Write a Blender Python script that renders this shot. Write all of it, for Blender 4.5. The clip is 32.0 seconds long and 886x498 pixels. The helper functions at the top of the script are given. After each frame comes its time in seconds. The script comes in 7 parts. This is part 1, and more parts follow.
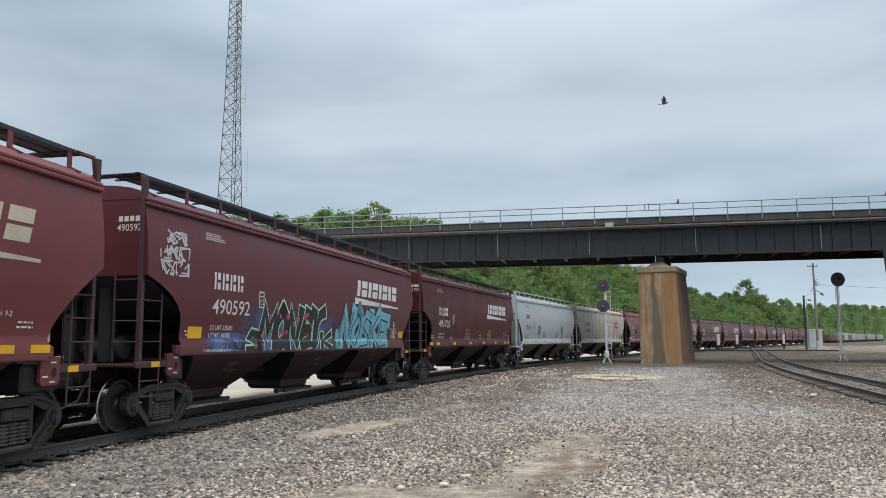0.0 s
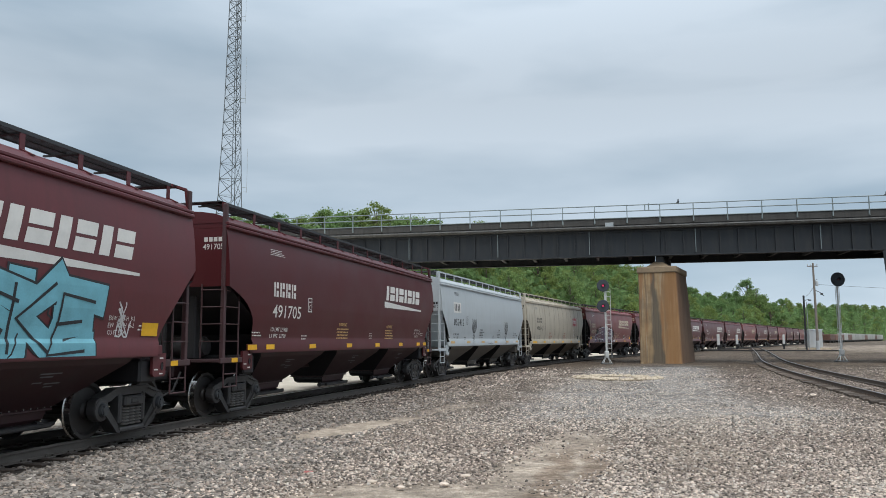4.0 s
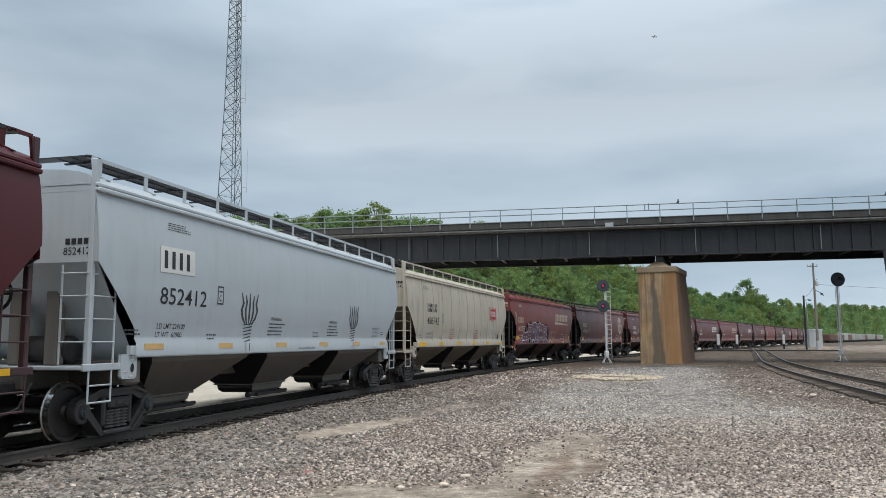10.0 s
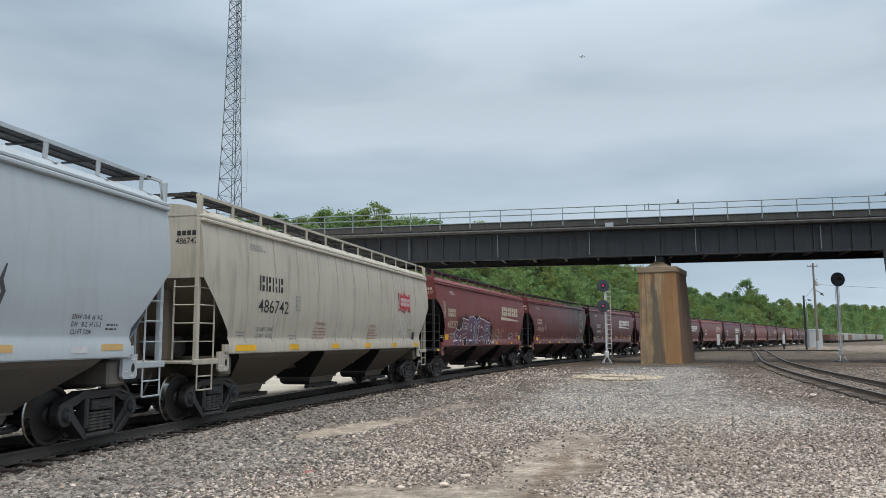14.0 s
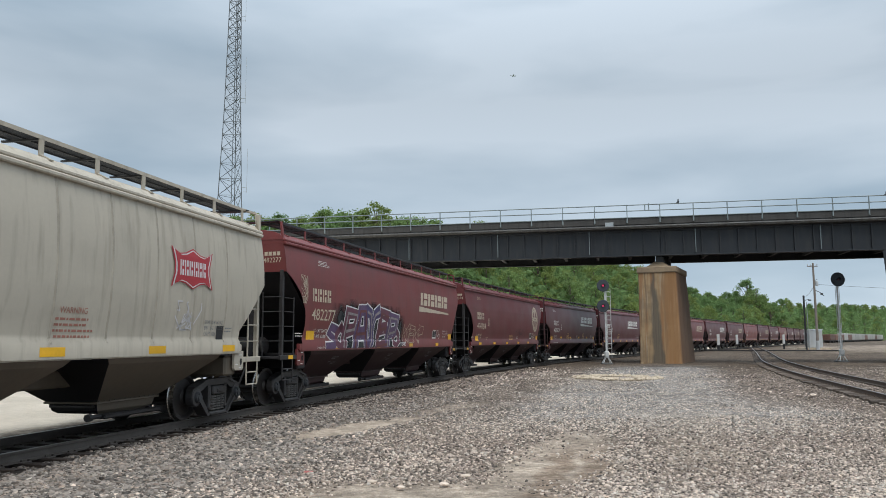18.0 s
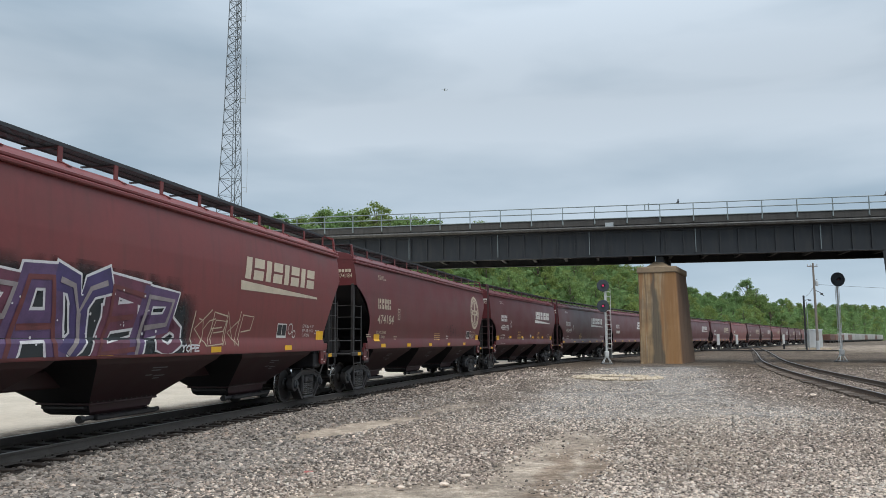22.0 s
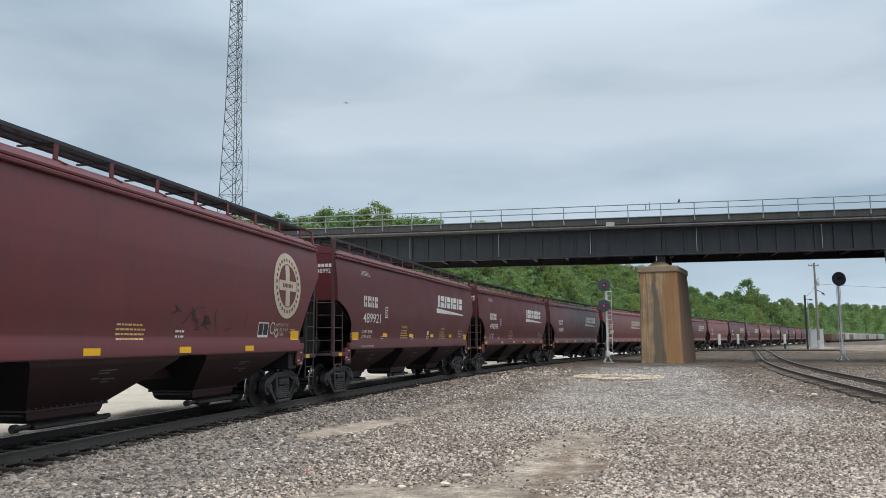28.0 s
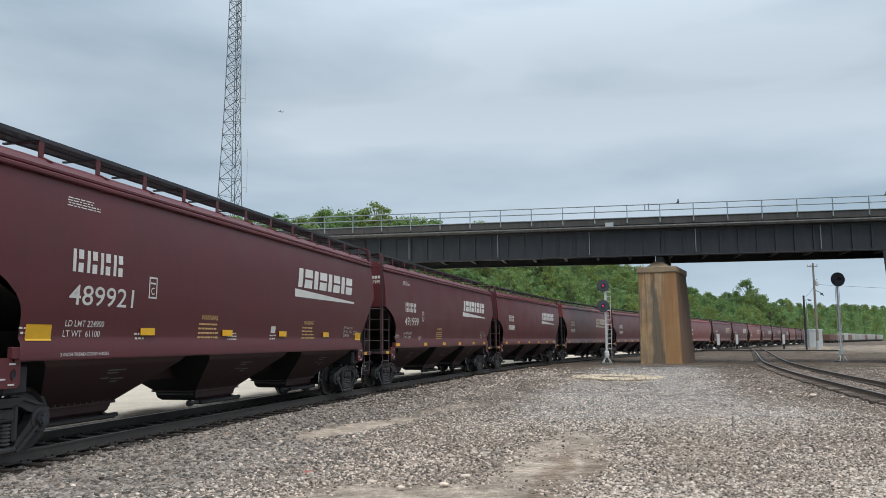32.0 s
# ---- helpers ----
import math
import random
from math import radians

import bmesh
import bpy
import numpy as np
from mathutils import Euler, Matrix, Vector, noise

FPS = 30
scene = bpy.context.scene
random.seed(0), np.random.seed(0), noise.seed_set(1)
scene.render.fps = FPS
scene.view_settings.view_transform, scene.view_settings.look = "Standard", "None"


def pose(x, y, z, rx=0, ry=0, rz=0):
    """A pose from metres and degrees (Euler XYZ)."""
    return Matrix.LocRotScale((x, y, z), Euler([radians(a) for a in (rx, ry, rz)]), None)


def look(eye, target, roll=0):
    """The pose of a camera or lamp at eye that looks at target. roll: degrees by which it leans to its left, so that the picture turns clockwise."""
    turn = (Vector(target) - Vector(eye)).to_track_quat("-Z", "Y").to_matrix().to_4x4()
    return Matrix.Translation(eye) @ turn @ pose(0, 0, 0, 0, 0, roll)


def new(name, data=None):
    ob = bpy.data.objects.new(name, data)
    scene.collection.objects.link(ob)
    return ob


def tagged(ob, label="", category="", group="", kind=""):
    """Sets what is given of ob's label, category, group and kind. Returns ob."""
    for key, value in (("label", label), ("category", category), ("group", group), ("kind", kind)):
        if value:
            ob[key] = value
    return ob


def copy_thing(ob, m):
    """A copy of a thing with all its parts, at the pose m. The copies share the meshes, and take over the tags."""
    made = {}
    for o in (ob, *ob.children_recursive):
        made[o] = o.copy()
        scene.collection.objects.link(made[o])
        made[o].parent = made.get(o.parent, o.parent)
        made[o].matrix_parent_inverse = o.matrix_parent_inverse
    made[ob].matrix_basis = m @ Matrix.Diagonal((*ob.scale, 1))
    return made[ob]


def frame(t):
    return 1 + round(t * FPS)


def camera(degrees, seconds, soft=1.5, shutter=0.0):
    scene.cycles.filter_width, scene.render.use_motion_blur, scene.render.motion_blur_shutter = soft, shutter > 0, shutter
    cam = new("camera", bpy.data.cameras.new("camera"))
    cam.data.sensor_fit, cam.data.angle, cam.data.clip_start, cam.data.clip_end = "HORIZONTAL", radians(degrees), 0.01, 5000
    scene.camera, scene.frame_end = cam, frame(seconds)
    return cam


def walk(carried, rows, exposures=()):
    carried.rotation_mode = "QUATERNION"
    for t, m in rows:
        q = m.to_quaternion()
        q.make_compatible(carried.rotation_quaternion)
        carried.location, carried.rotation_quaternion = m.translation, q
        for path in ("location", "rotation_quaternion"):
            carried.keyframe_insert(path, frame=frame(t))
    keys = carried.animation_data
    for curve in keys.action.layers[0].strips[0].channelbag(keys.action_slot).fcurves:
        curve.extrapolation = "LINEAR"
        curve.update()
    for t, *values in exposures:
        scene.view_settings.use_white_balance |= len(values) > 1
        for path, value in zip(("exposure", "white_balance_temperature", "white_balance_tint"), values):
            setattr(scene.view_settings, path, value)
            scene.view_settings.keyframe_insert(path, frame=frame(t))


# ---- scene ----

# ================= camera =================
cam = camera(59.5, 32.0, soft=0.5)
EYE_Z = 1.8436


def aim(yaw=0.0, lift=0.0):
    """The resting camera with a small nudge in degrees."""
    return Matrix.Translation((0, 0, EYE_Z)) @ pose(0, 0, 0, 0, 0, yaw) @ pose(0, 0, 0, 90 + 6.753 + lift) @ pose(0, 0, 0, 0, 0, -ROLL)


ROLL = 0.341
walk(cam, [(0.0, aim()), (27.3, aim()), (27.9, aim(0.07, -0.03)), (28.5, aim(0.07, -0.03)), (29.0, aim()), (32.0, aim())],
     exposures=[(0.0, 0.0), (8.0, 0.0), (10.5, -0.07), (14.0, -0.07), (19.0, -0.04), (23.0, -0.02), (26.0, 0.0), (32.0, 0.0)])

# ================= world, sun =================
SKY_STRENGTH = 0.10
world = bpy.data.worlds.new("overcast_sky")
scene.world = world
world.use_nodes = True
wn, wl = world.node_tree.nodes, world.node_tree.links
wn.clear()
w_out = wn.new("ShaderNodeOutputWorld")
w_bg = wn.new("ShaderNodeBackground")
w_sky = wn.new("ShaderNodeTexSky")
w_sky.sky_type = "NISHITA"
w_sky.sun_disc = False
w_sky.sun_elevation, w_sky.sun_rotation = radians(52), radians(200)
w_co = wn.new("ShaderNodeTexCoord")
w_map = wn.new("ShaderNodeMapping")
w_map.inputs["Scale"].default_value = (1.0, 1.0, 4.0)
w_map.inputs["Location"].default_value = (2.35, 0.4, 0.15)
w_map.inputs["Rotation"].default_value = (0, radians(9), 0)
w_n1 = wn.new("ShaderNodeTexNoise")
w_n1.inputs["Scale"].default_value, w_n1.inputs["Detail"].default_value, w_n1.inputs["Roughness"].default_value = 2.0, 5, 0.45
w_n1.inputs["Distortion"].default_value = 0.2
w_ramp = wn.new("ShaderNodeValToRGB")
w_ramp.color_ramp.elements[0].position, w_ramp.color_ramp.elements[0].color = 0.35, (3.15, 4.1, 5.0, 1)
w_ramp.color_ramp.elements[1].position, w_ramp.color_ramp.elements[1].color = 0.65, (5.65, 6.5, 7.35, 1)
w_mix = wn.new("ShaderNodeMix")
w_mix.data_type = "RGBA"
w_mix.inputs[0].default_value = 0.94
w_bg.inputs["Strength"].default_value = SKY_STRENGTH
wl.new(w_co.outputs["Generated"], w_map.inputs["Vector"])
wl.new(w_map.outputs[0], w_n1.inputs["Vector"])
wl.new(w_n1.outputs["Fac"], w_ramp.inputs["Fac"])
wl.new(w_sky.outputs[0], w_mix.inputs[6])
wl.new(w_ramp.outputs[0], w_mix.inputs[7])
w_sep = wn.new("ShaderNodeSeparateXYZ")
w_zen = wn.new("ShaderNodeMapRange")
w_zen.inputs["From Min"].default_value, w_zen.inputs["From Max"].default_value = 0.30, 0.95
w_zen.inputs["To Min"].default_value, w_zen.inputs["To Max"].default_value = 1.0, 2.8
w_mul = wn.new("ShaderNodeVectorMath")
w_mul.operation = "SCALE"
wl.new(w_co.outputs["Generated"], w_sep.inputs[0])
wl.new(w_sep.outputs["Z"], w_zen.inputs["Value"])
wl.new(w_mix.outputs[2], w_mul.inputs[0])
w_hor = wn.new("ShaderNodeMapRange")
w_hor.inputs["From Min"].default_value, w_hor.inputs["From Max"].default_value = 0.0, 0.34
w_hor.inputs["To Min"].default_value, w_hor.inputs["To Max"].default_value = 1.36, 0.96
w_both = wn.new("ShaderNodeMath")
w_both.operation = "MULTIPLY"
wl.new(w_sep.outputs["Z"], w_hor.inputs["Value"])
wl.new(w_zen.outputs[0], w_both.inputs[0])
wl.new(w_hor.outputs[0], w_both.inputs[1])
wl.new(w_both.outputs[0], w_mul.inputs["Scale"])
wl.new(w_mul.outputs[0], w_bg.inputs["Color"])
wl.new(w_bg.outputs[0], w_out.inputs["Surface"])

sun = new("sun", bpy.data.lights.new("sun", "SUN"))
sun.data.energy, sun.data.angle, sun.data.color = 2.3, radians(45), (1.0, 0.93, 0.84)
sun.matrix_world = look((0, 0, 60), (-7, 25, 0))
scene.view_settings.exposure = 0.0


# ================= materials =================
def shader(name, base, rough=0.6, metal=0.0, vary=0.15, scale=3.0, fine=40.0, bump=0.0, streak=0.0, streak_col=(0.05, 0.035, 0.025),
           shift=0.0, coat=0.0, spec=0.5, island=0.0, stretch=(1, 1, 0.12), thin=0.0, dirt=0.0, dirt_col=(0.12, 0.1, 0.08)):
    """Painted or natural surface: two scales of noise, optional vertical streaks, dirt blotches and bump."""
    m = bpy.data.materials.new(name)
    m.use_nodes = True
    n, l = m.node_tree.nodes, m.node_tree.links
    p = n["Principled BSDF"]
    p.inputs["Metallic"].default_value = metal
    p.inputs["Specular IOR Level"].default_value = spec
    p.inputs["Coat Weight"].default_value = coat
    co = n.new("ShaderNodeTexCoord")
    big, small = n.new("ShaderNodeTexNoise"), n.new("ShaderNodeTexNoise")
    for t, sc, dt in ((big, scale, 5), (small, fine, 3)):
        t.inputs["Scale"].default_value, t.inputs["Detail"].default_value = sc, dt
        l.new(co.outputs["Object"], t.inputs["Vector"])
    add = n.new("ShaderNodeMath")
    add.operation = "MULTIPLY_ADD"
    add.inputs[1].default_value = 0.35
    l.new(small.outputs["Fac"], add.inputs[0])
    l.new(big.outputs["Fac"], add.inputs[2])
    rng = n.new("ShaderNodeMapRange")
    rng.inputs["From Min"].default_value, rng.inputs["From Max"].default_value = 0.4, 0.95
    rng.inputs["To Min"].default_value, rng.inputs["To Max"].default_value = 1 - vary, 1 + vary
    l.new(add.outputs[0], rng.inputs["Value"])
    val = rng.outputs[0]
    if shift or island:
        mul = n.new("ShaderNodeMath")
        mul.operation = "MULTIPLY"
        r2 = n.new("ShaderNodeMapRange")
        k = shift or island
        r2.inputs["To Min"].default_value, r2.inputs["To Max"].default_value = max(0.15, 1 - k), 1 + k
        src = n.new("ShaderNodeObjectInfo").outputs["Random"] if shift else n.new("ShaderNodeNewGeometry").outputs["Random Per Island"]
        l.new(src, r2.inputs["Value"])
        l.new(val, mul.inputs[0])
        l.new(r2.outputs[0], mul.inputs[1])
        val = mul.outputs[0]
    sc = n.new("ShaderNodeVectorMath")
    sc.operation = "SCALE"
    sc.inputs[0].default_value = base
    l.new(val, sc.inputs["Scale"])
    col = sc.outputs[0]
    for amount, tint, vec in ((streak, streak_col, stretch), (dirt, dirt_col, (1, 1, 1))):
        if not amount:
            continue
        mp, st = n.new("ShaderNodeMapping"), n.new("ShaderNodeTexNoise")
        mp.inputs["Scale"].default_value = vec
        st.inputs["Scale"].default_value, st.inputs["Detail"].default_value = (6.0 if vec[2] != 1 else 1.1), 6
        l.new(co.outputs["Object"], mp.inputs["Vector"])
        l.new(mp.outputs[0], st.inputs["Vector"])
        rr = n.new("ShaderNodeMapRange")
        rr.inputs["From Min"].default_value, rr.inputs["From Max"].default_value = 0.5, 0.72
        rr.inputs["To Max"].default_value = amount
        l.new(st.outputs["Fac"], rr.inputs["Value"])
        mx = n.new("ShaderNodeMix")
        mx.data_type = "RGBA"
        mx.inputs[7].default_value = (*tint, 1)
        l.new(rr.outputs[0], mx.inputs[0])
        l.new(col, mx.inputs[6])
        col = mx.outputs[2]
    l.new(col, p.inputs["Base Color"])
    rg = n.new("ShaderNodeMapRange")
    rg.inputs["To Min"].default_value, rg.inputs["To Max"].default_value = max(0.05, rough - 0.12), min(1, rough + 0.12)
    l.new(big.outputs["Fac"], rg.inputs["Value"])
    l.new(rg.outputs[0], p.inputs["Roughness"])
    if bump:
        b = n.new("ShaderNodeBump")
        b.inputs["Strength"].default_value, b.inputs["Distance"].default_value = bump, 0.02
        l.new(small.outputs["Fac"], b.inputs["Height"])
        l.new(b.outputs[0], p.inputs["Normal"])
    if thin:
        tr, ms = n.new("ShaderNodeBsdfTranslucent"), n.new("ShaderNodeMixShader")
        l.new(col, tr.inputs["Color"])
        ms.inputs[0].default_value = thin
        l.new(p.outputs[0], ms.inputs[1])
        l.new(tr.outputs[0], ms.inputs[2])
        l.new(ms.outputs[0], n["Material Output"].inputs["Surface"])
    return m


LADDER_DARK = shader("dark_maroon_ladder_paint", (0.060, 0.027, 0.029), 0.55, vary=0.25, scale=3, fine=30)
MAROON_DEEP = shader("deep_maroon_paint", (0.080, 0.0148, 0.0172), 0.42, spec=0.30, vary=0.10, scale=0.8, fine=14, streak=0.12, streak_col=(0.05, 0.014, 0.015), dirt=0.12, dirt_col=(0.06, 0.022, 0.022))
MAROON_WORN = shader("worn_maroon_paint", (0.138, 0.0335, 0.0355), 0.42, spec=0.36, vary=0.12, scale=0.8, fine=14, streak=0.3, streak_col=(0.07, 0.03, 0.027), dirt=0.3, dirt_col=(0.09, 0.048, 0.042))
MAROON = shader("maroon_paint", (0.113, 0.0268, 0.0305), 0.42, spec=0.34, vary=0.12, scale=0.8, fine=14, streak=0.22, streak_col=(0.062, 0.024, 0.024), shift=0.08, dirt=0.18, dirt_col=(0.085, 0.036, 0.034))
BRICK_RED = shader("faded_oxide_red_paint", (0.186, 0.044, 0.042), 0.42, spec=0.36, vary=0.12, scale=0.8, fine=14, streak=0.3, streak_col=(0.085, 0.035, 0.03), shift=0.12, dirt=0.3, dirt_col=(0.11, 0.055, 0.045))
CAR_WHITE = shader("pale_grey_car_paint", (0.450, 0.486, 0.507), 0.4, vary=0.05, scale=0.7, fine=14, streak=0.18, streak_col=(0.29, 0.31, 0.31), dirt=0.15, dirt_col=(0.34, 0.36, 0.36))
CAR_TAN = shader("weathered_cream_car_paint", (0.48, 0.432, 0.352), 0.55, vary=0.07, scale=0.8, fine=14, streak=0.5, streak_col=(0.25, 0.21, 0.16), dirt=0.35, dirt_col=(0.33, 0.29, 0.23))
SEAM_TAN = shader("grimy_cream_seam", (0.35, 0.315, 0.255), 0.6, vary=0.25, scale=1.5, fine=12)
# grimy black paint; also painted on as the shade between hopper bays
BLACK_PAINT_AND_SHADE = shader("grimy_black_paint_and_bay_shade", (0.016, 0.0145, 0.016), 0.6, vary=0.3, scale=2, fine=20, dirt=0.3, dirt_col=(0.04, 0.034, 0.03))
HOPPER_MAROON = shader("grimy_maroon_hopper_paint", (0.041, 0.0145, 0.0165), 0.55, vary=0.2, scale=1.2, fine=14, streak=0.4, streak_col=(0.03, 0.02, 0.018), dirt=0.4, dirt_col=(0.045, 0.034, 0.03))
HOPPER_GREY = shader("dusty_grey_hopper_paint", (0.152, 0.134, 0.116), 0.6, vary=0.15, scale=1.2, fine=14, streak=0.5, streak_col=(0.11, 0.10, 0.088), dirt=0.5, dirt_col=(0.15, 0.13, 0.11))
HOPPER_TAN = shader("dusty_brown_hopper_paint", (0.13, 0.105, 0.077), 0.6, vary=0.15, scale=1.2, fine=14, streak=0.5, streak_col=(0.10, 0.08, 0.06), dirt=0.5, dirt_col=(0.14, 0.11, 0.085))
SPRING_STEEL = shader("dusty_spring_steel", (0.11, 0.103, 0.097), 0.5, metal=0.4, vary=0.2, scale=4, fine=50)
FRAME_STEEL = shader("dusty_cast_steel", (0.052, 0.049, 0.049), 0.5, metal=0.3, vary=0.3, scale=3, fine=40, bump=0.15, dirt=0.4, dirt_col=(0.05, 0.043, 0.038))
DARK_STEEL = shader("oily_cast_steel", (0.042, 0.039, 0.039), 0.5, metal=0.3, vary=0.3, scale=4, fine=50, bump=0.15, dirt=0.4, dirt_col=(0.04, 0.033, 0.028))
HUB_STEEL = shader("blue_grey_hub_cap", (0.050, 0.053, 0.058), 0.45, metal=0.3, vary=0.25, scale=6, fine=40)
WHEEL_STEEL = shader("brown_wheel_steel", (0.042, 0.037, 0.035), 0.5, metal=0.35, vary=0.25, scale=4, fine=50)
BRIGHT_STEEL = shader("polished_tread_steel", (0.55, 0.54, 0.52), 0.25, metal=1.0, vary=0.1, scale=6, fine=60)
GRATE_STEEL = shader("dark_grating_steel", (0.06, 0.06, 0.062), 0.5, metal=0.6, vary=0.2, scale=3, fine=30)
GALV = shader("galvanised_steel", (0.36, 0.39, 0.40), 0.45, metal=0.4, vary=0.15, scale=3, fine=30)
RAIL_SIDE = shader("rusty_rail_steel", (0.098, 0.084, 0.074), 0.65, metal=0.3, vary=0.25, scale=2, fine=30, bump=0.1)
RAIL_HEAD = shader("worn_rail_head_steel", (0.22, 0.205, 0.19), 0.35, metal=0.85, vary=0.15, scale=2, fine=30)
TIE_WOOD = shader("weathered_creosote_wood", (0.040, 0.030, 0.024), 0.85, vary=0.35, scale=5, fine=45, bump=0.4, shift=0.3)
TIE_DRY = shader("dry_grey_brown_tie_wood", (0.115, 0.09, 0.072), 0.9, vary=0.4, scale=5, fine=45, bump=0.4, shift=0.4)
RAIL_RUST = shader("brown_rusted_rail", (0.105, 0.078, 0.06), 0.75, metal=0.15, vary=0.3, scale=2, fine=30, bump=0.1)
CONCRETE_CAP = shader("dirty_cap_concrete", (0.27, 0.20, 0.13), 0.85, vary=0.2, scale=1.5, fine=12, bump=0.2, dirt=0.5, dirt_col=(0.12, 0.10, 0.08))
GIRDER = shader("black_painted_girder_steel", (0.016, 0.020, 0.025), 0.55, vary=0.25, scale=0.8, fine=10, streak=0.5, streak_col=(0.048, 0.045, 0.042), stretch=(0.6, 0.6, 0.06), dirt=0.4, dirt_col=(0.034, 0.034, 0.035))
DECK = shader("grey_deck_concrete", (0.13, 0.13, 0.125), 0.85, vary=0.25, scale=1, fine=12, bump=0.2, streak=0.6, streak_col=(0.05, 0.045, 0.04), stretch=(0.8, 0.8, 0.1))
def pier_concrete():
    """Tan concrete with long rust runs, dark water stains and a side face painted shaded."""
    m = shader("rust_run_concrete", (0.36, 0.25, 0.14), 0.88, vary=0.18, scale=0.8, fine=9, bump=0.25)
    n, l = m.node_tree.nodes, m.node_tree.links
    p = n["Principled BSDF"]
    col = p.inputs["Base Color"].links[0].from_socket
    co = n.new("ShaderNodeTexCoord")
    for k, (sx_, sz_, lo_, hi_, tint, amt) in enumerate(((2.2, 0.06, 0.50, 0.60, (0.27, 0.125, 0.05), 0.75), (1.7, 0.04, 0.53, 0.61, (0.12, 0.095, 0.07), 0.7), (5.0, 0.16, 0.54, 0.64, (0.42, 0.34, 0.24), 0.7), (7.0, 0.10, 0.56, 0.64, (0.13, 0.08, 0.045), 0.6), (0.7, 0.6, 0.50, 0.66, (0.16, 0.115, 0.075), 0.65))):
        mp, st, rr, mx = n.new("ShaderNodeMapping"), n.new("ShaderNodeTexNoise"), n.new("ShaderNodeMapRange"), n.new("ShaderNodeMix")
        mp.inputs["Scale"].default_value = (sx_, sx_, sz_)
        mp.inputs["Location"].default_value = (k * 3.7 + 1.2, k * 1.9, 0)
        st.inputs["Scale"].default_value, st.inputs["Detail"].default_value = 1.0, 7
        rr.inputs["From Min"].default_value, rr.inputs["From Max"].default_value, rr.inputs["To Max"].default_value = lo_, hi_, amt
        mx.data_type = "RGBA"
        mx.inputs[7].default_value = (*tint, 1)
        l.new(co.outputs["Object"], mp.inputs["Vector"])
        l.new(mp.outputs[0], st.inputs["Vector"])
        l.new(st.outputs["Fac"], rr.inputs["Value"])
        l.new(rr.outputs[0], mx.inputs[0])
        l.new(col, mx.inputs[6])
        col = mx.outputs[2]
    # one broad dark water run beside a broad rust run
    xyz, wob = n.new("ShaderNodeSeparateXYZ"), n.new("ShaderNodeTexNoise")
    mp = n.new("ShaderNodeMapping")
    mp.inputs["Scale"].default_value = (1.2, 1.2, 0.35)
    wob.inputs["Scale"].default_value, wob.inputs["Detail"].default_value = 1.6, 8
    l.new(co.outputs["Object"], mp.inputs["Vector"])
    l.new(mp.outputs[0], wob.inputs["Vector"])
    l.new(co.outputs["Object"], xyz.inputs[0])

    def calc(op, a, b):
        q = n.new("ShaderNodeMath")
        q.operation = op
        for k, v in ((0, a), (1, b)):
            if isinstance(v, (int, float)):
                q.inputs[k].default_value = v
            else:
                l.new(v, q.inputs[k])
        return q.outputs[0]

    shifted = calc("ADD", calc("ADD", calc("ADD", xyz.outputs[0], calc("MULTIPLY", xyz.outputs[2], 0.045)), calc("MULTIPLY", wob.outputs["Fac"], 0.7)), -0.22)
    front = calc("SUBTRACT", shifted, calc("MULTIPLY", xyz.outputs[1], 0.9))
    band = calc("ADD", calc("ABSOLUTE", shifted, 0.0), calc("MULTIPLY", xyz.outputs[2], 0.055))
    # the second tint darkens the side face: stain, with its shade painted in
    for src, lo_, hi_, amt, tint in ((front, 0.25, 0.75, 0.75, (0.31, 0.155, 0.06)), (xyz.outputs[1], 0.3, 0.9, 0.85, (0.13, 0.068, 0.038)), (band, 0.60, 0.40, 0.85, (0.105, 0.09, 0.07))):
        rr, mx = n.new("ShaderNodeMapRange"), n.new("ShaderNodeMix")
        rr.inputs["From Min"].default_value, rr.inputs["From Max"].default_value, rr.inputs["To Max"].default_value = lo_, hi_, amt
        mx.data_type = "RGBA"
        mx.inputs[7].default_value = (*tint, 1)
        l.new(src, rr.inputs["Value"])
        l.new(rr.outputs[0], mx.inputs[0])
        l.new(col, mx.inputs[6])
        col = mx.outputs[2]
    l.new(col, p.inputs["Base Color"])
    return m


PIER_CONCRETE = pier_concrete()
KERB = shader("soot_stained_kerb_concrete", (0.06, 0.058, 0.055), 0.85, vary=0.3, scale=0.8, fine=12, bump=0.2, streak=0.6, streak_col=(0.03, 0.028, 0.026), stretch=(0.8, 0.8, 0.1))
RAILING = shader("pale_grey_railing_paint", (0.22, 0.265, 0.275), 0.5, vary=0.12, scale=2, fine=20, dirt=0.2)
TOWER_STEEL = shader("weathered_tower_steel", (0.14, 0.152, 0.165), 0.6, metal=0.2, vary=0.2, scale=0.5, fine=5)
ALUMINIUM = shader("silver_mast_paint", (0.62, 0.63, 0.62), 0.45, metal=0.2, vary=0.1, scale=2, fine=20, dirt=0.2)
TARGET_BLACK = shader("flat_black_target", (0.042, 0.05, 0.06), 0.7, vary=0.2, scale=3, fine=20)
POLE_WOOD = shader("grey_pole_wood", (0.22, 0.19, 0.165), 0.85, vary=0.2, scale=1, fine=15, streak=0.4, streak_col=(0.10, 0.085, 0.07))
POST_DARK = shader("dark_steel_post", (0.02, 0.02, 0.022), 0.6, vary=0.2)
CABINET = shader("silver_cabinet_aluminium", (0.48, 0.50, 0.51), 0.45, metal=0.3, vary=0.08, scale=1.5, fine=12)
LETTER_WHITE = shader("white_lettering", (0.66, 0.64, 0.60), 0.55, vary=0.10, scale=2.5, fine=18)
